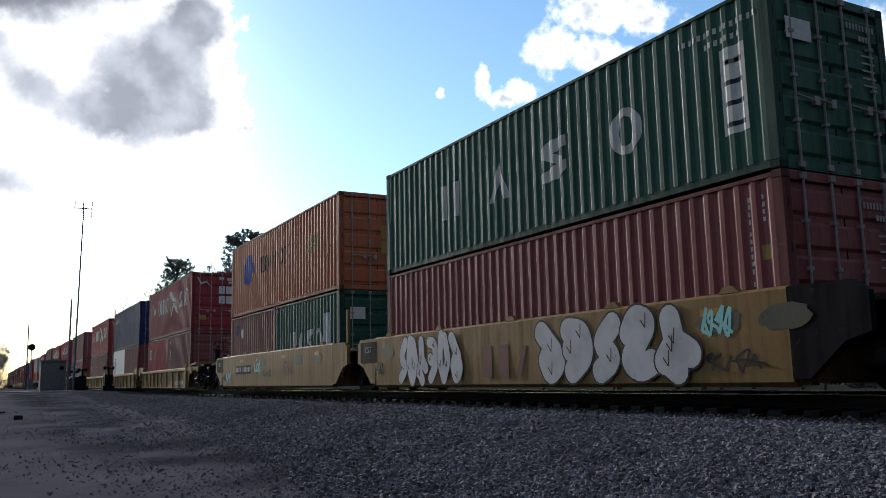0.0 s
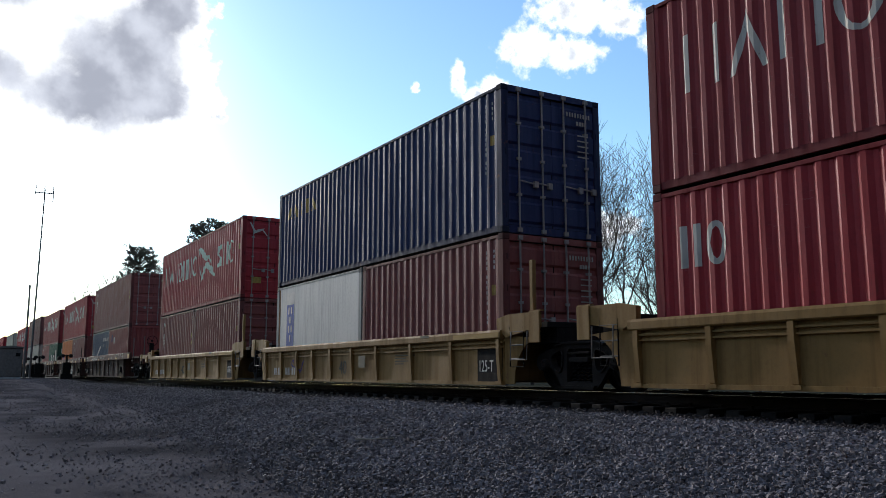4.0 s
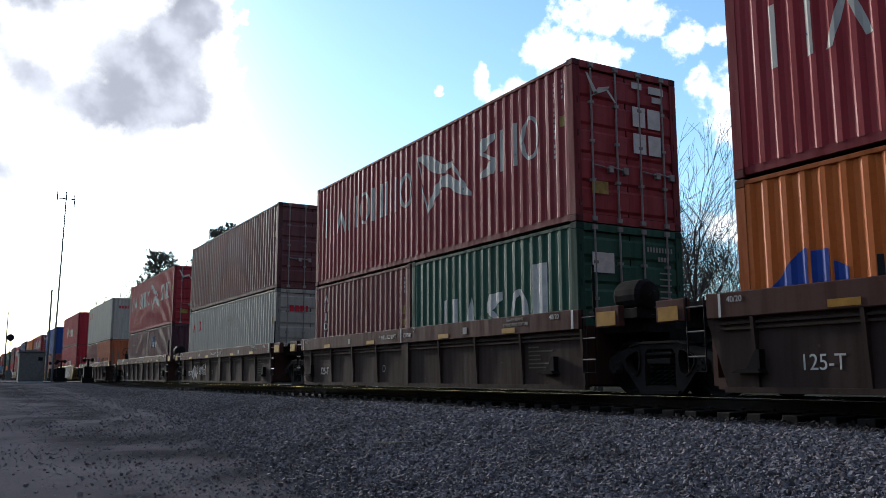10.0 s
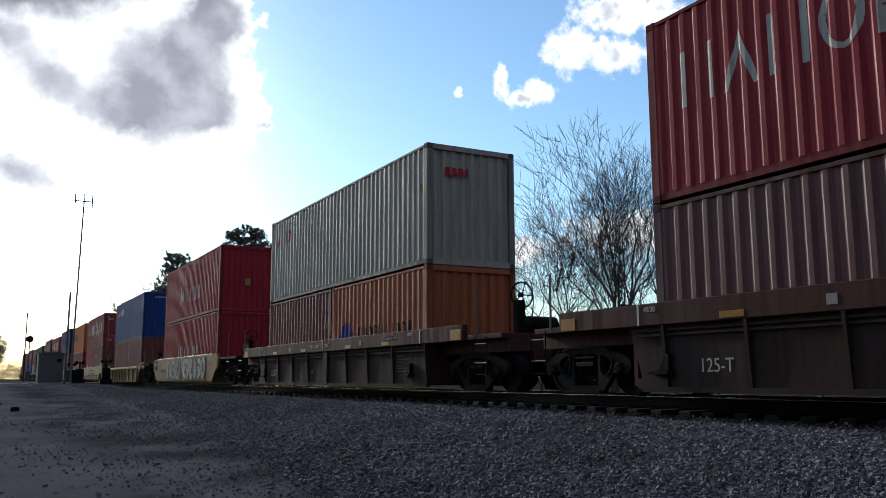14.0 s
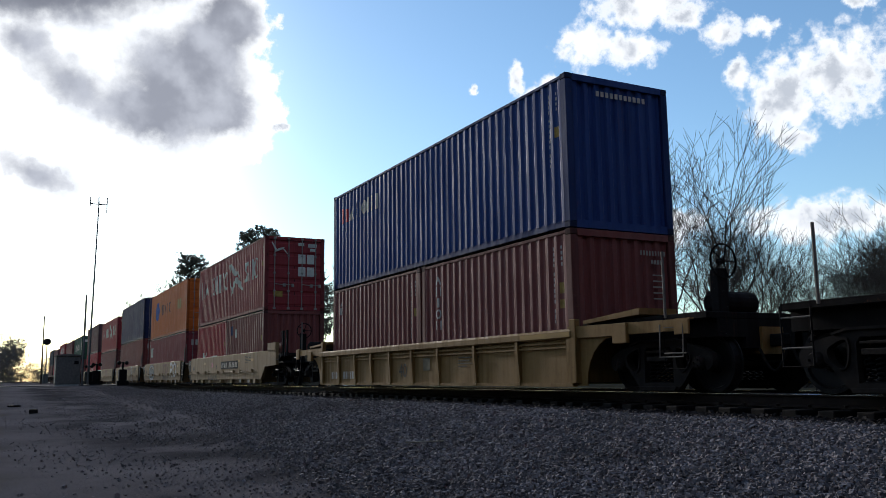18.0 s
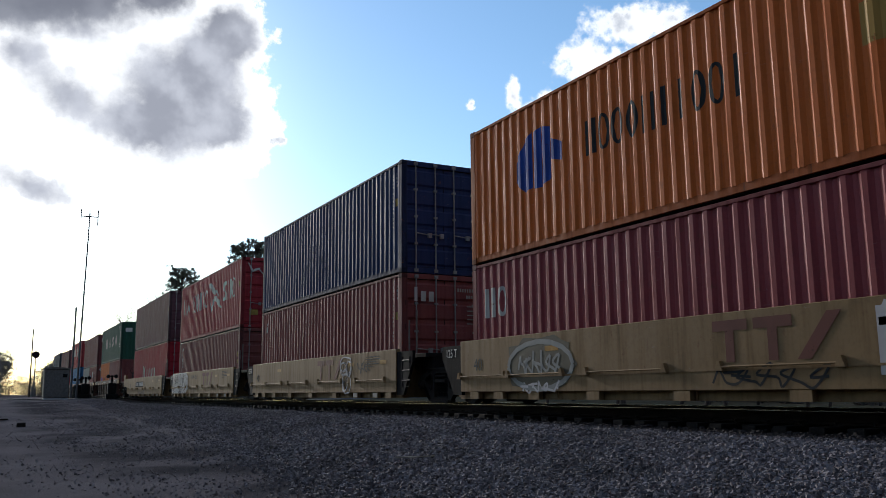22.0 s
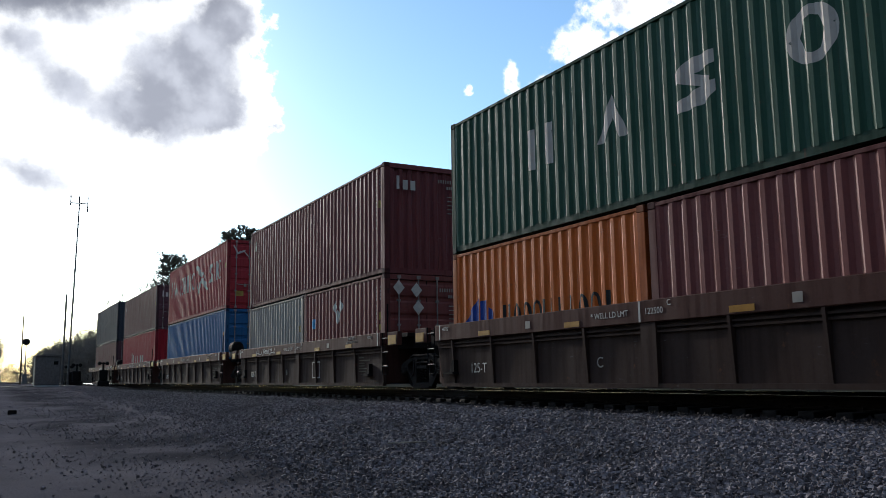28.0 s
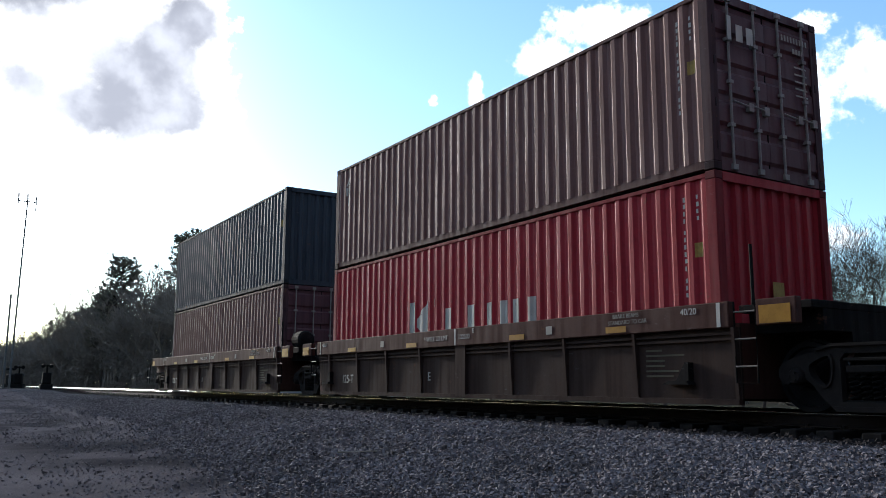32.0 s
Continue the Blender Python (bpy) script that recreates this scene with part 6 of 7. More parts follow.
def seg_mesh(name, segs, n):
    """Tapered n-sided sticks, all in one mesh."""
    k = len(segs)
    p0 = np.array([s[0] for s in segs])
    p1 = np.array([s[1] for s in segs])
    r0 = np.array([s[2] for s in segs])
    r1 = np.array([s[3] for s in segs])
    d = p1 - p0
    d /= np.linalg.norm(d, axis=1, keepdims=True) + 1e-9
    ref = np.where(abs(d[:, 2:3]) > 0.9, [[1.0, 0, 0]], [[0, 0, 1.0]])
    a = np.cross(d, ref)
    a /= np.linalg.norm(a, axis=1, keepdims=True)
    b = np.cross(d, a)
    ang = 2 * np.pi * np.arange(n) / n
    ring = a[:, None] * np.cos(ang)[None, :, None] + b[:, None] * np.sin(ang)[None, :, None]
    verts = np.concatenate([p0[:, None] + ring * r0[:, None, None], p1[:, None] + ring * r1[:, None, None]], 1).reshape(-1, 3)
    i = np.arange(n)
    quad = np.stack([i, (i + 1) % n, n + (i + 1) % n, n + i], 1)
    faces = (quad[None] + 2 * n * np.arange(k)[:, None, None]).reshape(-1, 4)
    return raw(name, verts, faces, None)


def bare_tree(seed, height, radius, spread, levels=5, label="tall bare winter tree with fine twigs"):
    segs = branches(seed, height, radius, spread, levels)
    top = max(s[1].z for s in segs)
    k = height / top
    segs = [(a * k, b * k, r * 1.0, q * 1.0, l) for a, b, r, q, l in segs]
    segs = [(a, b, max(r, 0.0125), max(q, 0.008), l) for a, b, r, q, l in segs]
    tree = tagged(new("bare_tree"), label, "tree", "bare trees behind the track")
    part("trunk", seg_mesh("trunk", [s for s in segs if s[4] < 2], 7), BARK, tree)
    part("crown", seg_mesh("crown", [s for s in segs if s[4] >= 2], 3), TWIG, tree, "tangle of bare twigs")
    return tree


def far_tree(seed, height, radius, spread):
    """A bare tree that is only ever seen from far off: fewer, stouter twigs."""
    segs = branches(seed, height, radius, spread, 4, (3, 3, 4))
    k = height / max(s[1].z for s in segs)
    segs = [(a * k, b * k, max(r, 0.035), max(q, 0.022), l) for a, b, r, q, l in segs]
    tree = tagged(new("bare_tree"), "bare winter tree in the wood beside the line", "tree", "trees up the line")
    part("trunk", seg_mesh("trunk", [s for s in segs if s[4] < 2], 6), HAZED_TWIG, tree)
    part("crown", seg_mesh("crown", [s for s in segs if s[4] >= 2], 3), HAZED_TWIG, tree, "tangle of bare twigs")
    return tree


def leaf_cloud(name, centres, radii, per, size, seed, material, squash=0.7, thin=0.45):
    """Clumps of many small blades round each centre, one mesh."""
    rng = np.random.RandomState(seed)
    c = np.repeat(np.array(centres), per, axis=0)
    r = np.repeat(np.array(radii), per)
    k = len(c)
    d = rng.normal(0, 1, (k, 3))
    d /= np.linalg.norm(d, axis=1, keepdims=True)
    p = c + d * (r * rng.uniform(0.3, 1.0, k) ** 0.6)[:, None] * np.array([1, 1, squash])
    a = rng.normal(0, 1, (k, 3))
    a /= np.linalg.norm(a, axis=1, keepdims=True)
    b = np.cross(a, rng.normal(0, 1, (k, 3)))
    b /= np.linalg.norm(b, axis=1, keepdims=True)
    s = size * rng.uniform(0.5, 1.4, k)[:, None]
    verts = np.stack([p - a * s, p + b * s * thin, p + a * s, p - b * s * thin], 1).reshape(-1, 3)
    faces = np.arange(4 * k).reshape(k, 4)
    return raw(name, verts, faces, None)


def pine_tree(seed, height):
    """Tall clear trunk with limbs that end in dark tufts, in a rounded ragged dome."""
    rng = random.Random(seed)
    tree = tagged(new("pine_tree"), "tall dark tree with an open ragged crown of tufts", "tree", "pines behind the track")
    segs, tips, p = [], [], Vector((0, 0, -0.3))
    for i in range(20):
        q = Vector((rng.gauss(0, 0.08), rng.gauss(0, 0.08), height * 0.94 * (i + 1) / 20))
        segs.append((p, q, 0.30 - 0.0125 * i, 0.2875 - 0.0125 * i))
        if i >= 8:
            for _ in range(13):
                a, out = rng.uniform(0, 6.283), rng.uniform(0.5, 1.0)
                reach = 4.2 * out * math.sqrt(max(0.06, 1 - ((i - 12.5) / 7.6) ** 2))
                end = q + Vector((math.cos(a) * reach, math.sin(a) * reach, height * 0.05 * rng.uniform(0.2, 1.6)))
                mid = q.lerp(end, 0.5) + Vector((0, 0, rng.uniform(-0.2, 0.4)))
                segs += [(q, mid, 0.09, 0.06), (mid, end, 0.06, 0.03)]
                tips.append(end)
                for _ in range(3):
                    side = mid.lerp(end, rng.uniform(0.2, 1.0)) + Vector((rng.gauss(0, 0.55), rng.gauss(0, 0.55), rng.uniform(0.1, 0.8)))
                    segs.append((mid, side, 0.04, 0.025))
                    tips.append(side)
        p = q
    part("trunk", seg_mesh("trunk", segs, 5), BARK, tree)
    part("crown", leaf_cloud("crown", tips, [rng.uniform(0.20, 0.50) for _ in tips], 40, 0.13, seed, NEEDLE, 0.9), NEEDLE, tree, "dark tufts of needles")
    return tree


def build_woods():
    kinds = [bare_tree(11, 15.5, 0.17, 0.50, 5), bare_tree(23, 17.0, 0.19, 0.44, 4), bare_tree(37, 13.5, 0.14, 0.55, 4)]
    rng = random.Random(8)
    # grove that shows in the gaps between the cars
    spots = [(30.5, 36.5, 0, 1.0), (31.5, 31.5, 1, 0.86), (33.0, 40.0, 1, 0.95), (29.5, 28.0, 2, 0.80), (33.5, 26.0, 2, 0.56), (35.0, 47.0, 0, 0.84), (38.0, 34.0, 2, 0.72), (37.0, 22.0, 2, 0.62),
             (42.0, 24.0, 0, 0.62), (30.0, 43.0, 2, 0.82), (34.0, 56.0, 1, 0.74), (33.0, 62.0, 2, 0.9), (36.0, 70.0, 0, 0.86), (45.0, 17.0, 1, 0.44), (40.0, 13.0, 2, 0.49), (36.5, 29.5, 1, 0.50),
             (40.5, 36.0, 0, 0.64), (39.0, 41.0, 2, 1.0), (42.5, 45.0, 1, 0.95), (37.5, 52.0, 2, 0.95), (41.0, 50.0, 0, 1.0), (48.0, 34.0, 2, 0.69), (35.5, 37.5, 2, 0.9), (43.5, 38.5, 1, 0.62),
             (34.0, 80.0, 1, 0.8), (38.0, 88.0, 0, 0.9), (46.0, 40.0, 1, 0.64), (44.0, 30.0, 0, 0.66), (46.0, 33.0, 0, 0.58), (50.0, 37.5, 0, 0.64), (52.0, 35.0, 0, 0.78), (40.0, 28.0, 0, 0.52), (56.0, 38.0, 0, 0.66), (49.0, 30.0, 0, 0.78)]
    used = [False] * 3
    for x, y, k, s in spots:
        m = pose(x, y, float(ground_z(np.array(x), np.array(y))), 0, 0, rng.uniform(0, 360)) @ Matrix.Scale(s, 4)
        if not used[k]:
            used[k] = True
            kinds[k].matrix_basis = m
        else:
            ob = copy_thing(kinds[k], m)
            ob.scale = (s, s, s)
    pines = [pine_tree(5, 21.0), pine_tree(9, 19.0)]
    for i, (x, y, k, s) in enumerate([(27.3, 142.0, 0, 0.97), (28.3, 103.0, 1, 0.99), (27.5, 156.0, 1, 0.86), (36.0, 112.0, 0, 0.9), (40.0, 165.0, 1, 0.9), (38, 240, 0, 0.95), (48, 300, 1, 0.95), (44.0, 128.0, 1, 0.85)]):
        m = pose(x, y, 0.5, 0, 0, i * 67)
        if i < 2:
            pines[k].matrix_basis = m @ Matrix.Scale(s, 4)
        else:
            ob = copy_thing(pines[k], m)
            ob.scale = (s, s, s)
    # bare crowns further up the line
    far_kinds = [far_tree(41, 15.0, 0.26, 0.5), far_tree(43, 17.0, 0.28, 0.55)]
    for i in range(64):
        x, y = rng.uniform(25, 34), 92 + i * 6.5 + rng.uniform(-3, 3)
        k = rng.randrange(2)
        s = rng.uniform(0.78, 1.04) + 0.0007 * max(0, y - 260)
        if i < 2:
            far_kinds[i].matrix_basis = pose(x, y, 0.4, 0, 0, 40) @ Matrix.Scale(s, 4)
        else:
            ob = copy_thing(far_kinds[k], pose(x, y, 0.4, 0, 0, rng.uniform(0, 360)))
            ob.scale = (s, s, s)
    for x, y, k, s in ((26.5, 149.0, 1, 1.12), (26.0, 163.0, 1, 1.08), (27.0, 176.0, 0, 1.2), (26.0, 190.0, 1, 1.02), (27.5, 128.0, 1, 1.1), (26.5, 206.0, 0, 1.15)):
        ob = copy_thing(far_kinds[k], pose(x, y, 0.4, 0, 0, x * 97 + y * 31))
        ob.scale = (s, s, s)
    # undergrowth along the right of way, one mass that nobody could count
    centres, radii = [], []
    for i in range(1150):
        y = rng.uniform(84, 520)
        x = rng.uniform(25, 42)
        h = rng.uniform(0.05, 1.0) ** 1.1 * (8.8 if y > 120 else 5.0) * (1 + 0.0012 * max(0, y - 200))
        centres.append((x, y, h))
        radii.append(rng.uniform(1.2, 2.8))
    for i in range(150):
        y = rng.uniform(10, 84)
        centres.append((rng.uniform(40, 60), y, rng.uniform(0.2, 1.3)))
        radii.append(rng.uniform(0.7, 1.4))
    for i in range(160):
        y = rng.uniform(190, 520)
        centres.append((rng.uniform(-40, -8 + (y - 190) * 0.035), y, rng.uniform(0.5, 9)))
        radii.append(rng.uniform(2, 4))
    for i in range(420):
        y = rng.uniform(230, 430)
        centres.append((rng.uniform(-32, 0.018 * y), y, rng.uniform(0.5, 13)))
        radii.append(rng.uniform(2.5, 4.5))
    for i in range(260):
        y = rng.uniform(400, 1300)
        centres.append((rng.uniform(24, 60), y, rng.uniform(0.5, 20)))
        radii.append(rng.uniform(3, 5))
    for i in range(140):
        centres.append((rng.uniform(-50, 60), rng.uniform(480, 700), rng.uniform(0.5, 10)))
        radii.append(rng.uniform(3, 6))
    # unseen clumps left of the yard, added to cut fill light on the train
    for i in range(260):
        centres.append((rng.uniform(-62, -40), rng.uniform(-140, 200), rng.uniform(0.5, 13)))
        radii.append(rng.uniform(3, 5))
    # unseen wood added to close the place behind the camera and cut sky light
    back, back_r = [], []
    for i in range(620):
        back.append((rng.uniform(-70, 75), rng.uniform(-52, -30), rng.uniform(0.5, 25)))
        back_r.append(rng.uniform(2.5, 4.5))
    for i in range(160):
        back.append((rng.uniform(-60, -44), rng.uniform(-40, 60), rng.uniform(0.5, 11)))
        back_r.append(rng.uniform(2.5, 4.0))
    ob = part("far_wood", leaf_cloud("far_wood", back, back_r, 120, 0.85, 31, TWIG, 0.9, 0.45), TWIG)
    tagged(ob, "dense bare winter wood behind the yard", "wood", kind="stuff")
    ob = part("undergrowth", leaf_cloud("undergrowth", centres, radii, 190, 0.50, 3, SCRUB, 0.8, 0.14), SCRUB)
    tagged(ob, "dense dark winter scrub and small trees along the line", "undergrowth", kind="stuff")
    # dry grass at the edge of the yard
    rng2 = np.random.RandomState(12)
    k = 9000
    x = -0.5 - rng2.gamma(1.5, 1.6, k)
    y = rng2.uniform(9, 60, k)
    x += (y - 20) * 0.004
    z = ground_z(x, y)
    h = rng2.uniform(0.05, 0.28, k)
    lean = rng2.normal(0, 0.1, (k, 2))
    a = rng2.uniform(0, 3.14, k)
    w = 0.012
    dx, dy = np.cos(a) * w, np.sin(a) * w
    verts = np.stack([np.stack([x - dx, y - dy, z], 1), np.stack([x + dx, y + dy, z], 1), np.stack([x + lean[:, 0], y + lean[:, 1], z + h], 1)], 1).reshape(-1, 3)
    me = raw("dry_grass", verts, np.arange(3 * k).reshape(k, 3), plain("dry_grass_blades", (0.12, 0.10, 0.055), 0.9))
    tagged(new("dry_grass", me), "sparse dry winter grass at the edge of the gravel", "grass", kind="stuff")


# ---- grade crossing ----
def gz(x, y):
    return float(ground_z(np.array(float(x)), np.array(float(y))))


def build_crossing():
    galv = plain("galvanised_steel", (0.10, 0.10, 0.10), 0.6, 0.3)
    cab = plain("grey_cabinet_paint", (0.115, 0.103, 0.092), 0.8)
    mast = tagged(new("radio_mast"), "tall thin lattice-topped radio mast beside a grade crossing", "mast")
    mast.location = (6.35, 74.0, gz(6.35, 74) - 0.1)
    quick("pole", lambda bm: tube(bm, (0, 0, 0), (0.22, 0, 15.2), 0.085, 0.05, 8), galv, mast)

    def aerial(bm):
        tube(bm, (-0.45, 0, 14.9), (0.85, 0, 14.9), 0.05, None, 6)
        for x in (-0.45, 0.2, 0.85):
            tube(bm, (x, 0, 14.2 if x > 0.5 else 14.7), (x, 0, 15.5), 0.045, None, 6)
    quick("antenna", aerial, galv, mast, "three-pronged antenna")
    pole = tagged(new("utility_pole"), "slim grey steel pole", "pole")
    pole.location = (5.85, 73.0, gz(5.85, 73) - 0.1)
    quick("pole", lambda bm: tube(bm, (0, 0, 0), (0.03, 0, 7.3), 0.085, 0.07, 8), galv, pole)

    hut = tagged(new("relay_cabinet"), "grey metal railway relay cabinet beside the crossing", "cabinet")
    hut.location = (4.55, 70.0, gz(4.55, 70))
    quick("body", lambda bm: box(bm, -0.85, 0.85, -0.9, 0.9, 0.12, 2.2, 0.04), cab, hut)
    quick("roof", lambda bm: prism(bm, [(-0.93, 2.2), (0.93, 2.2), (0.9, 2.28), (0, 2.38), (-0.9, 2.28)], -1.0, 1.0, "y"), cab, hut)
    quick("base", lambda bm: box(bm, -0.82, 0.82, -0.85, 0.85, -0.2, 0.12), plain("concrete", (0.3, 0.3, 0.29), 0.9), hut)
    quick("door", lambda bm: box(bm, -0.62, 0.22, -0.93, -0.9, 0.2, 2.05), cab, hut)
    quick("vent", lambda bm: box(bm, 0.4, 0.7, -0.93, -0.9, 1.6, 1.85), STEEL_DARK, hut)

    stand = tagged(new("crossing_signal"), "dark crossing gate stand with a lamp head and counterweight", "crossing signal", "crossing gate stands")
    quick("base", lambda bm: box(bm, -0.4, 0.4, -0.35, 0.35, -0.1, 0.35, 0.03), STEEL_DARK, stand)
    quick("gate_machine", lambda bm: box(bm, -0.28, 0.28, -0.25, 0.25, 0.35, 1.15, 0.05), STEEL_DARK, stand)
    quick("post", lambda bm: tube(bm, (0, 0, 0.3), (0, 0, 1.7), 0.07, None, 8), STEEL_DARK, stand)

    def heads(bm):
        box(bm, -0.34, 0.34, -0.05, 0.05, 1.58, 1.66)
        for k in (-0.26, 0.26):
            lathe(bm, [(-0.12, 0.11), (0.02, 0.14), (0.06, 0.14)], (k, 0, 1.62), "y", 12)
    quick("lamp_head", heads, STEEL_DARK, stand)
    stand.location = (8.0, 66.0, gz(8.0, 66))
    copy_thing(stand, pose(6.9, 73.0, gz(6.9, 73), 0, 0, 160))
    copy_thing(stand, pose(7.1, 82.0, gz(7.1, 82), 0, 0, 20))

    sig = tagged(new("block_signal"), "railway block signal with a dark round target on a mast", "railway signal")
    sig.location = (6.6, 150.0, gz(6.6, 150))
    quick("post", lambda bm: tube(bm, (0, 0, 0), (0, 0, 6.4), 0.08, None, 8), galv, sig)
    quick("target", lambda bm: lathe(bm, [(-0.08, 0.55), (0.0, 0.58), (0.1, 0.5)], (0, 0, 6.6), "y", 16), CAR_BLACK, sig)
    quick("base_case", lambda bm: box(bm, -0.4, 0.4, -0.3, 0.3, 0, 1.5), galv, sig)
    far = tagged(new("utility_pole"), "thin far wooden utility pole", "pole")
    far.location = (5.0, 125.0, gz(5, 125))
    quick("pole", lambda bm: tube(bm, (0, 0, 0), (0, 0, 9.0), 0.11, 0.07, 6), BARK, far)

    n = Nodes("worn_asphalt")
    v = n.coords(rand=False)
    c = n.mix(n.step(n.noise(v, 0.6, 4.0), 0.4, 0.7), (0.05, 0.05, 0.052), (0.085, 0.083, 0.08))
    c = n.mix(n.step(n.noise(v, 60.0, 3.0), 0.45, 0.7, 0, 0.6), c, (0.03, 0.03, 0.03))
    road_mat = n.out(c, 0.9)
    n.bump(n.noise(v, 70.0, 2.0), 0.3, 0.01)

    def road(bm):
        xs = [-40 + i * 2.0 for i in range(46)]
        low = [[bm.verts.new((x, y, max(gz(x, 69), gz(x, 78)) + dz)) for y in (69.8, 77.2)] for x in xs for dz in (0.05,)]
        for a, b in zip(low, low[1:]):
            bm.faces.new((a[0], b[0], b[1], a[1]))
        base = [[bm.verts.new((x, y, gz(x, 70) - 0.2)) for y in (69.8, 77.2)] for x in xs]
        for (a, b), (c_, d) in zip(zip(low, low[1:]), zip(base, base[1:])):
            bm.faces.new((a[0], c_[0], d[0], b[0]))
            bm.faces.new((a[1], b[1], d[1], c_[1]))
    ob = quick("road", road, road_mat)
    tagged(ob, "asphalt road that crosses the track", "road", kind="structure")
    # panel between the rails
    pan = quick("crossing_panel", lambda bm: box(bm, TRACK_X - 0.66, TRACK_X + 0.66, 70.0, 77.0, RAIL_Z - 0.15, RAIL_Z - 0.005), plain("rubber_panel", (0.06, 0.06, 0.06), 0.9))
    tagged(pan, "dark rubber crossing panel between the rails", "crossing panel", kind="structure")

    stone = tagged(new("broken_tie"), "short broken piece of dark wooden railway tie on gravel", "timber")
    stone.location = (1.15, 33.0, gz(1.15, 33))
    quick("timber", lambda bm: box(bm, -0.15, 0.13, -0.10, 0.10, -0.02, 0.16, 0.03), TIE_WOOD, stone)
    stone2 = quick("scrap_plate", lambda bm: box(bm, -0.22, 0.22, -0.1, 0.1, 0, 0.06, 0.01), RAIL_SIDE)
    tagged(stone2, "small rusty scrap of steel on gravel", "scrap")
    stone2.matrix_basis = pose(0.6, 38.0, gz(0.6, 38), 0, 0, 20)
    stick = quick("stick", lambda bm: tube(bm, (-0.3, 0, 0.0), (0.35, 0.05, 0.02), 0.012, 0.008, 6), plain("bleached_wood", (0.3, 0.27, 0.22), 0.9))
    tagged(stick, "thin bleached stick lying on the ballast", "stick")
    stick.matrix_basis = pose(5.15, 10.4, gz(5.15, 10.4) + 0.06, 0, 0, -35)
    # low embankment of stacked things beyond the track closes the view
    shed = tagged(new("shed"), "low dark shed roof beyond the trees", "building")
    shed.location = (52.0, 62.0, 0.7)
    quick("wall", lambda bm: box(bm, -4, 4, -3, 3, 0, 2.2), plain("grey_siding", (0.12, 0.12, 0.12), 0.8), shed)
    quick("roof", lambda bm: prism(bm, [(-4.4, 2.2), (4.4, 2.2), (0, 3.6)], -3.3, 3.3, "y"), plain("dark_shingle", (0.05, 0.048, 0.045), 0.9), shed)


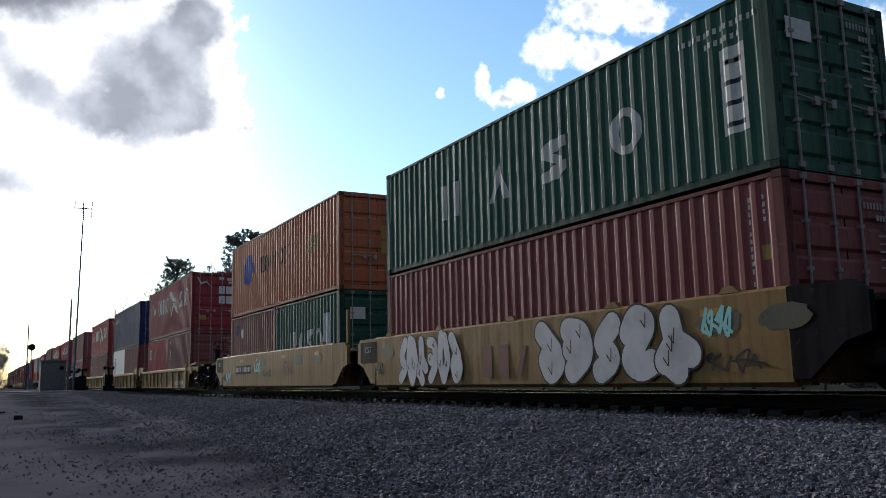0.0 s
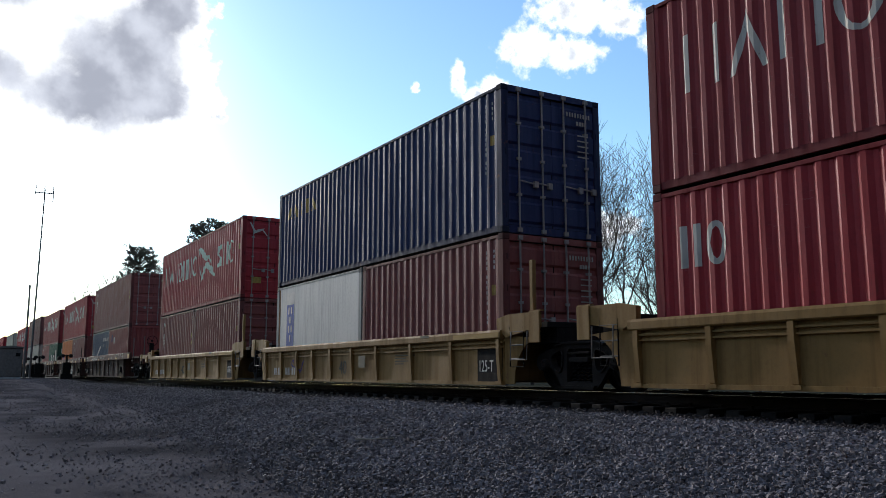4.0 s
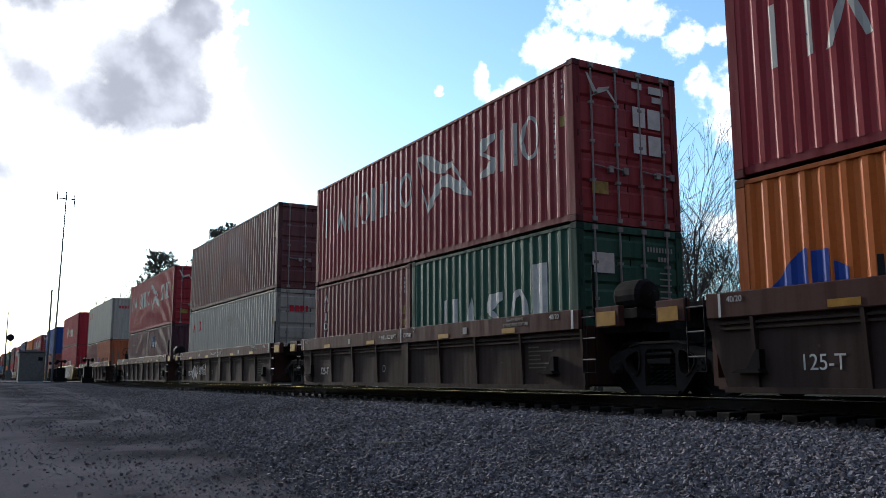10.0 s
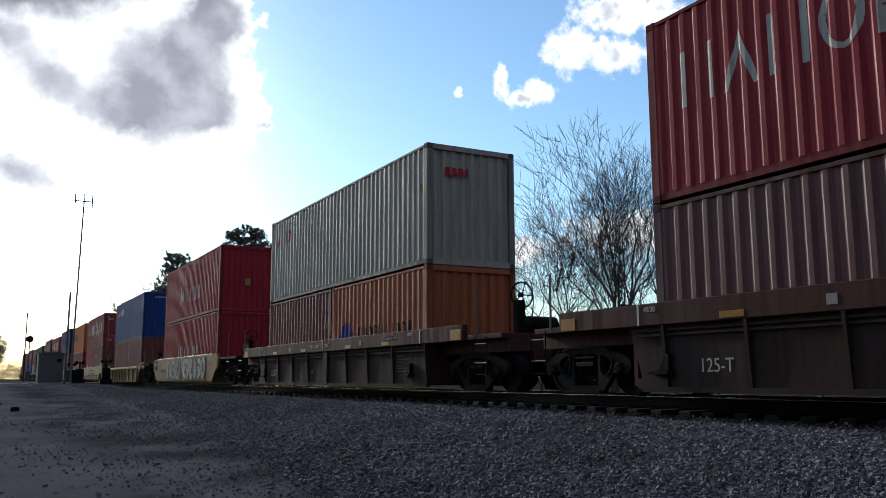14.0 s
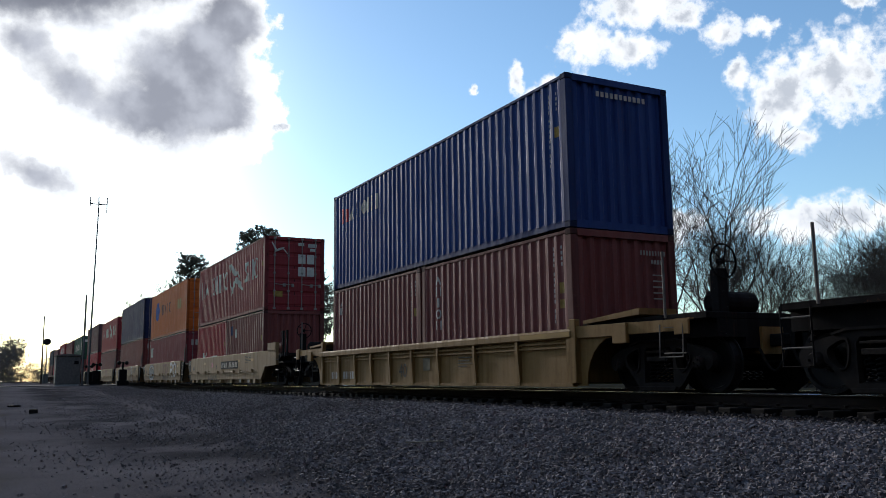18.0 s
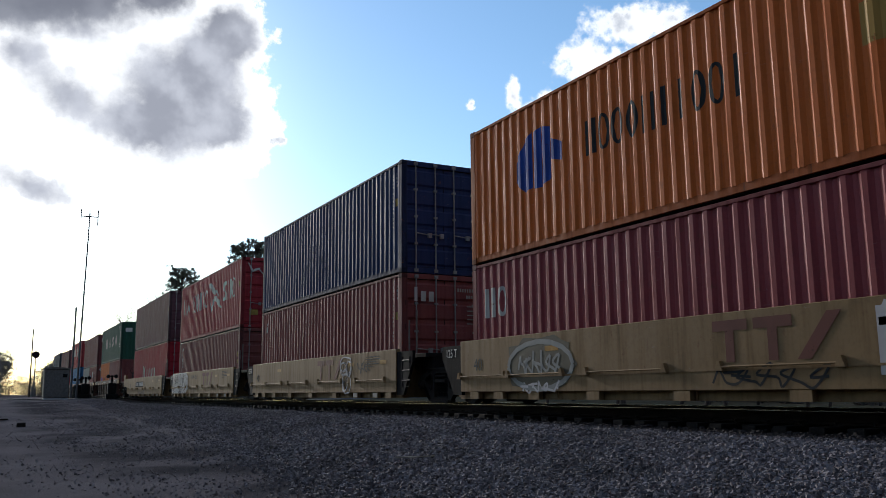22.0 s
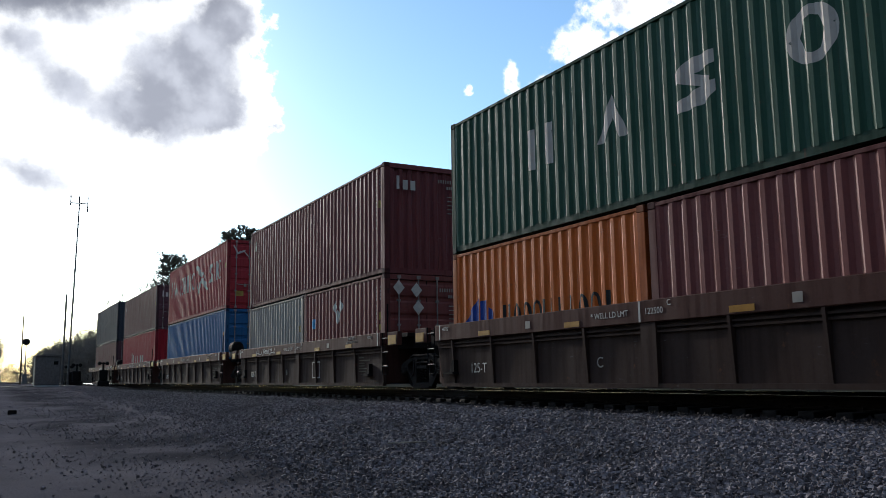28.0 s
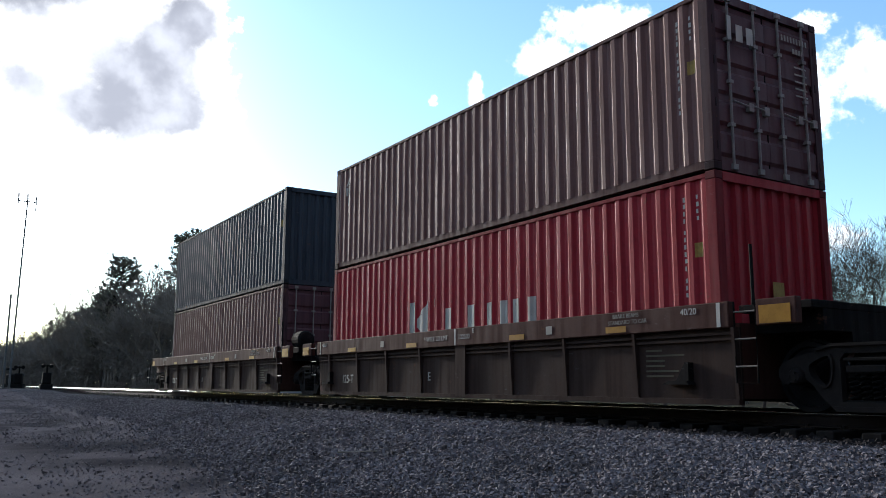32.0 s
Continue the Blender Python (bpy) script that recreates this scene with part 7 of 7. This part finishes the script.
# ---- clouds ----
def build_clouds():
    """Cumulus drifting across the sky, painted on a far shell of sky."""
    radius = 3800.0
    az = np.radians(np.linspace(-180, 180, 121))
    el = np.radians(np.linspace(2.5, 89, 32))
    a, e = np.meshgrid(az, el, indexing="ij")
    verts = radius * np.stack([np.sin(a) * np.cos(e), np.cos(a) * np.cos(e), np.sin(e)], -1).reshape(-1, 3)
    i, j = np.meshgrid(np.arange(len(az) - 1), np.arange(len(el) - 1), indexing="ij")
    k = (i * len(el) + j).ravel()
    faces = np.stack([k, k + 1, k + len(el) + 1, k + len(el)], 1)
    n = Nodes("drifting_cloud")
    tc = n.add("TexCoord")
    dirn = n.add("VectorMath")
    dirn.operation = "NORMALIZE"
    n.link(tc.outputs["Object"], dirn.inputs[0])
    d = dirn.outputs["Vector"]
    sep = n.add("SeparateXYZ")
    n.link(d, sep.inputs[0])
    deg = 180 / math.pi
    azn = n.math("MULTIPLY", n.math("ARCTAN2", sep.outputs[0], sep.outputs[1]), deg)
    eln = n.math("MULTIPLY", n.math("ARCSINE", sep.outputs[2]), deg)
    soft = n.add("TexNoise", Scale=11.0, Detail=4.0, Roughness=0.5)
    crisp = n.add("TexNoise", Scale=46.0, Detail=7.0, Roughness=0.6)
    moved = []
    for node in (soft, crisp):
        n.link(d, node.inputs["Vector"])
        sc = n.add("SeparateColor")
        n.link(node.outputs["Color"], sc.inputs[0])
        moved.append(sc)

    def shifted(base, k, a_soft, a_crisp):
        v = n.math("ADD", base, n.math("MULTIPLY", n.math("SUBTRACT", moved[0].outputs[k], 0.5), a_soft))
        return n.math("ADD", v, n.math("MULTIPLY", n.math("SUBTRACT", moved[1].outputs[k], 0.5), a_crisp))
    wa, we = shifted(azn, 0, 1.6, 1.5), shifted(eln, 1, 1.2, 1.3)

    def lump(a0, e0, ra, re, tilt=0):
        u, w = n.math("SUBTRACT", wa, a0), n.math("SUBTRACT", we, e0)
        if tilt:
            c, s = math.cos(radians(tilt)), math.sin(radians(tilt))
            u, w = n.math("ADD", n.math("MULTIPLY", u, c), n.math("MULTIPLY", w, s)), n.math("SUBTRACT", n.math("MULTIPLY", w, c), n.math("MULTIPLY", u, s))
        u, w = n.math("DIVIDE", u, ra), n.math("DIVIDE", w, re)
        return n.math("SUBTRACT", 1.0, n.math("SQRT", n.math("ADD", n.math("MULTIPLY", u, u), n.math("MULTIPLY", w, w))))

    def join(items):
        out = None
        for it in items:
            v = lump(*it)
            out = v if out is None else n.math("SMOOTH_MAX", out, v, 0.15)
        return out
    # grey undersides, and the bright cumulus round them
    belly = join([(10.0, 19.0, 5.6, 4.6), (11.2, 20.8, 3.6, 3.2), (8.2, 17.0, 4.8, 2.6), (12.4, 17.6, 2.7, 2.4), (12.6, 22.8, 3.2, 2.6), (0.5, 24.9, 10.0, 4.2), (7.0, 25.8, 5.0, 2.6)])
    tail = join([(3.0, 18.4, 5.4, 2.2, -27), (0.2, 20.4, 2.6, 1.8), (1.0, 12.7, 3.6, 1.4, -22)])
    grey = n.math("SMOOTH_MAX", belly, n.math("MULTIPLY", tail, 0.5), 0.1)
    rim = join([(10.2, 18.6, 6.5, 5.0), (14.4, 17.4, 2.3, 2.6), (12.8, 15.6, 3.4, 1.9), (11.2, 23.0, 5.2, 3.4), (3.4, 19.5, 7.4, 4.6), (5.0, 15.8, 6.0, 2.2), (1.0, 12.7, 3.4, 1.3, -22)])
    white = join([(41.6, 23.6, 4.6, 1.7), (43.9, 22.9, 2.3, 1.3), (37.8, 21.4, 2.5, 1.8), (40.8, 21.0, 2.5, 1.5), (46.7, 21.4, 1.4, 1.4), (32.6, 19.6, 0.7, 1.3), (35.4, 19.0, 1.5, 1.0),
                  (49.0, 21.5, 1.3, 0.7), (50.2, 17.0, 3.0, 3.2), (53.4, 18.0, 4.2, 3.5), (50.6, 14.6, 2.0, 1.3), (47.6, 18.9, 1.3, 1.0), (29.9, 19.0, 0.4, 0.35), (16.2, 16.5, 0.9, 0.45),
                  (55.3, 22.2, 1.6, 0.8), (58.5, 19.0, 3.5, 2.6), (34.0, 18.7, 1.8, 0.8), (33.0, 8.4, 4.0, 1.4), (41.0, 9.5, 5.0, 1.8), (52.0, 9.4, 6.0, 1.8)])
    fine = n.noise(d, 60.0, 6.0, 0.6)
    billow = n.noise(d, 26.0, 4.0, 0.5)
    g = n.math("ADD", grey, n.math("MULTIPLY", n.math("SUBTRACT", fine, 0.5), 0.25))
    w = n.math("ADD", white, n.math("MULTIPLY", n.math("SUBTRACT", fine, 0.5), 1.5))
    rm = n.math("ADD", rim, n.math("MULTIPLY", n.math("SUBTRACT", fine, 0.5), 0.7))
    cover = n.math("MAXIMUM", n.math("MAXIMUM", n.step(g, 0.02, 0.22), n.step(w, 0.02, 0.60)), n.step(rm, 0.03, 0.16, 0, 0.97))
    core = n.step(n.math("ADD", g, n.math("MULTIPLY", n.math("SUBTRACT", billow, 0.5), 0.55)), 0.04, 0.50)
    shade = n.mix(n.math("MULTIPLY", n.step(w, 0.35, 0.9), n.step(billow, 0.4, 0.6)), (1.25, 1.24, 1.22), (0.66, 0.69, 0.74))
    body = n.mix(n.step(billow, 0.3, 0.7), (0.40, 0.41, 0.46), (0.66, 0.67, 0.72))
    slab = n.step(n.math("SUBTRACT", eln, n.math("MULTIPLY", azn, 0.22)), 20.2, 23.4, 0, 0.75)
    body = n.mix(slab, body, (0.17, 0.178, 0.215))
    col = n.mix(core, shade, body)
    # unseen broken cumulus added over the rest of the sky to whiten the fill
    rest = n.noise(d, 4.2, 7.0, 0.55)
    beyond = n.math("MAXIMUM", n.math("MAXIMUM", n.step(azn, 64, 78), n.step(azn, -9, -20)), n.step(eln, 31, 38))
    over = n.math("MULTIPLY", n.step(rest, 0.50, 0.62), beyond)
    col = n.mix(over, col, n.mix(n.step(rest, 0.55, 0.72), (1.0, 0.97, 0.94), (0.45, 0.45, 0.48)))
    cover = n.math("MAXIMUM", cover, over)
    emit = n.add("Emission")
    n.link(col, emit.inputs["Color"])
    emit.inputs["Strength"].default_value = 1.0
    tr = n.add("BsdfTransparent")
    mx = n.add("MixShader")
    n.link(cover, mx.inputs[0])
    n.link(tr.outputs[0], mx.inputs[1])
    n.link(emit.outputs[0], mx.inputs[2])
    n.link(mx.outputs[0], n.tree.nodes["Material Output"].inputs["Surface"])
    ob = new("cloud_backdrop", raw("cloud_backdrop", verts, faces, n.mat))
    for p in ob.data.polygons:
        p.use_smooth = True
    return tagged(ob, "grey and white cumulus clouds drifting over a pale blue sky", "cloud", kind="structure")


# ---- the train ----
def paint_of(name):
    return painted("container_" + name, COLOURS[name])


NAMES = {
    "green": "dark green", "brown": "red-brown", "redbrown": "rust-red", "orange": "orange", "amber": "bright orange", "crimson": "red", "darkred": "dark red", "scarlet": "bright red",
    "navy": "navy blue", "blue": "blue", "skyblue": "bright blue", "steelblue": "grey-blue", "white": "white", "greywhite": "pale grey", "silver": "silver-grey", "darkbrown": "dark brown",
    "umber": "grey-brown", "slate": "slate grey", "rosered": "faded red", "maroon": "maroon",
}
MOVERS = []


def put(thing, y, z):
    MOVERS.append((thing, y, z))


def load(front_y, base, size, height, colour, doors, decor, where, word):
    """One container whose leading end stands at front_y along the train."""
    length = L40 if size == 40 else L20
    label = "%s corrugated %s-foot container, %s%s" % (NAMES[colour], "forty" if size == 40 else "twenty", word, where)
    smooth_side = decor is decor_white20
    # umber boxes get a darker plum end, with the end's shade in the colour
    top = container(length, height, paint_of(colour), doors, label, end_paint=paint_of("shaded_plum") if colour == "umber" else None, smooth_side=smooth_side)
    if decor:
        decor(top, length, height)
    put(top, front_y + length / 2, base)


R, B = True, "bare"
CARS = {
    "smooth_bubbles": (yellow_smooth, "bubbles"), "smooth_tags": (yellow_smooth, "tags"), "smooth_pieces": (yellow_smooth, "pieces"),
    "ribbed": (yellow_ribbed, 0), "ribbed_black": (yellow_ribbed, 1), "ribbed_tag": (yellow_ribbed, 2), "ribbed_front": (yellow_ribbed, 3),
    "rod_number": (yellow_rodded, "number"), "rod_circle": (yellow_rodded, "circle"), "rod_head": (yellow_rodded, "head"), "rod_bomb": (yellow_rodded, "bomb"), "rod_plain": (yellow_rodded, "number_rear"),
}
# leading end, car, upper load, lower loads from the rear: (feet, height, colour, doors, marks, wording)
TRAIN = [
    (7.26, "smooth_bubbles", (40, STD, "green", R, decor_quad, "white lettering, "), [(40, STD, "redbrown", R, decor_plain, "")]),
    (22.76, "smooth_tags", (40, HC, "orange", R, decor_emblem_box, "blue emblem, "), [(20, STD, "brown", 0, decor_sticker, ""), (20, STD, "green", R, decor_quad20, "white lettering, ")]),
    (42.73, "ribbed_front", (40, HC, "darkred", R, decor_pennant, "pennant emblem, "), [(20, STD, "crimson", 0, decor_cube, ""), (20, STD, "brown", R, decor_scraped, "")]),
    (58.79, "ribbed_tag", (40, HC, "navy", R, decor_navy, ""), [(20, STD, "white", 0, decor_white20, "blue sign, "), (20, STD, "brown", R, decor_plain, "")]),
    (74.74, "ribbed_black", (40, HC, "crimson", R, decor_pennant, "pennant emblem, "), [(20, STD, "brown", 0, decor_column, ""), (20, STD, "brown", B, decor_plain, "")]),
    (94.56, "brown_B3", (40, HC, "brown", B, decor_column, ""), [(20, STD, "steelblue", 0, decor_wing, "white wing emblem, "), (20, STD, "redbrown", 0, decor_sticker, "")]),
    (110.50, "brown_C1", (40, HC, "crimson", R, decor_pennant, "pennant emblem, "), [(20, STD, "amber", 0, decor_emblem_box20, "blue emblem, "), (20, STD, "brown", 0, decor_column, "")]),
    (126.08, "brown_D0", (40, HC, "darkred", R, decor_pennant, "pennant emblem, "), [(20, STD, "brown", 0, decor_column, ""), (20, STD, "green", R, decor_quad20, "white lettering, ")]),
    (141.83, "brown_E2", (40, HC, "darkbrown", R, decor_plain, ""), [(40, HC, "greywhite", R, decor_red_corner, "red lettering, ")]),
    (157.74, "brown_A0", (40, HC, "crimson", R, decor_pennant, "pennant emblem, "), [(20, STD, "umber", 0, decor_bare, ""), (20, STD, "umber", 0, decor_navy_sign, "blue sign, ")]),
    (177.46, "brown_A0", (40, HC, "greywhite", 0, decor_red_corner, "red lettering, "), [(20, STD, "brown", 0, decor_plain, ""), (20, STD, "orange", 0, decor_emblem_box20, "blue emblem, ")]),
    (197.11, "smooth_pieces", (40, HC, "scarlet", 0, decor_serif, "white lettering, "), [(40, HC, "scarlet", 0, decor_serif, "white lettering, ")]),
    (216.98, "ribbed", (40, HC, "blue", 0, decor_blue_corner, "white lettering, "), [(20, STD, "brown", 0, decor_three, ""), (20, STD, "brown", 0, decor_column, "")]),
    (236.86, "rod_number", (40, HC, "darkred", R, decor_pennant, "pennant emblem, "), [(20, STD, "scarlet", 0, decor_serif, "white lettering, "), (20, STD, "brown", 0, decor_sticker, "")]),
    (252.31, "rod_circle", (40, HC, "amber", R, decor_emblem_box, "blue emblem, "), [(40, STD, "rosered", R, decor_cube, "")]),
    (267.98, "rod_head", (40, HC, "navy", R, decor_bare, ""), [(40, HC, "redbrown", R, decor_three, "")]),
    (283.32, "rod_bomb", (40, HC, "crimson", R, decor_pennant, "pennant emblem, "), [(40, STD, "brown", R, decor_column, "")]),
    (299.09, "rod_plain", (40, HC, "umber", R, decor_plain, ""), [(40, HC, "scarlet", R, decor_serif, "white lettering, ")]),
    (318.60, "brown_C0", (40, HC, "green", 0, decor_quad, "white lettering, "), [(20, STD, "amber", 0, decor_emblem_box20, "blue emblem, "), (20, STD, "brown", 0, decor_plain, "")]),
    (334.31, "brown_B3", (40, HC, "maroon", 0, decor_three, "white lettering, "), [(20, STD, "silver", 0, decor_bare, ""), (20, STD, "brown", R, decor_placards, "white placards, ")]),
    (350.06, "brown_D0", (40, HC, "crimson", R, decor_pennant, "pennant emblem, "), [(40, HC, "skyblue", R, decor_plain, "")]),
    (365.96, "brown_E0", (40, STD, "umber", R, decor_three, ""), [(40, HC, "scarlet", 0, decor_serif, "white lettering, ")]),
    (381.68, "brown_A0", (40, HC, "slate", 0, decor_bare, ""), [(40, HC, "umber", R, decor_bare, "")]),
]


def build_train():
    for i, (y, kind, upper, lowers) in enumerate(TRAIN):
        gap_f = y - TRAIN[i - 1][0] - L40 if i else 7.6
        gap_r = TRAIN[i + 1][0] - y - L40 if i + 1 < len(TRAIN) else 7.6
        front = "shared" if gap_f < 5 else "coupled"
        rear = "shared" if gap_r < 5 else "coupled"
        if kind.startswith("brown"):
            car = tagged(new("well_car"), "dirty brown ribbed railway well car carrying two layers of containers", "well car", "well cars of the train")
            brown_car(car, front, rear, gap_f, gap_r, kind[6], int(kind[7]))
        else:
            words = {"s": "weathered yellow smooth-sided well car with spray graffiti", "r": "weathered yellow ribbed railway well car"}
            label = "weathered yellow well car with grab rods along its side" if kind.startswith("rod") else words[kind[0]]
            car = tagged(new("well_car"), label, "well car", "well cars of the train")
            make, style = CARS[kind]
            make(car, front, rear, gap_f, gap_r, style)
        put(car, y, RAIL_Z)
        low_h = max(b[1] for b in lowers)
        if len(lowers) == 1:
            load(y, FLOOR_Z, *lowers[0][:5], "in a railcar well", lowers[0][5])
        else:
            load(y + L20 + 0.076, FLOOR_Z, *lowers[0][:5], "in a railcar well", lowers[0][5])
            load(y, FLOOR_Z, *lowers[1][:5], "in a railcar well", lowers[1][5])
        load(y, FLOOR_Z + low_h + 0.012, *upper[:5], "stacked on top", upper[5])


def motions():
    """The whole train rolls past; the clouds drift."""
    run = [(0, 0.0), (1, 11.52), (3, 34.49), (6, 68.94), (8, 91.87), (10, 114.92), (12, 137.77), (13, 149.03), (15.5, 177.04), (17, 193.73), (19, 215.94),
           (21, 238.11), (23, 260.16), (25, 282.19), (26, 293.06), (28.5, 320.41), (30, 336.71), (32, 358.48)]
    for thing, y, z in MOVERS:
        walk(thing, [(t, pose(TRACK_X, y - d, z)) for t, d in run])
    walk(clouds, [(t, pose(0, 0, 0, 0, 0, 1.25 - t * 0.078)) for t in (0, 16, 32)])


build_ground()
build_track()
build_woods()
build_crossing()
clouds = build_clouds()
build_train()
build_ballast()
motions()
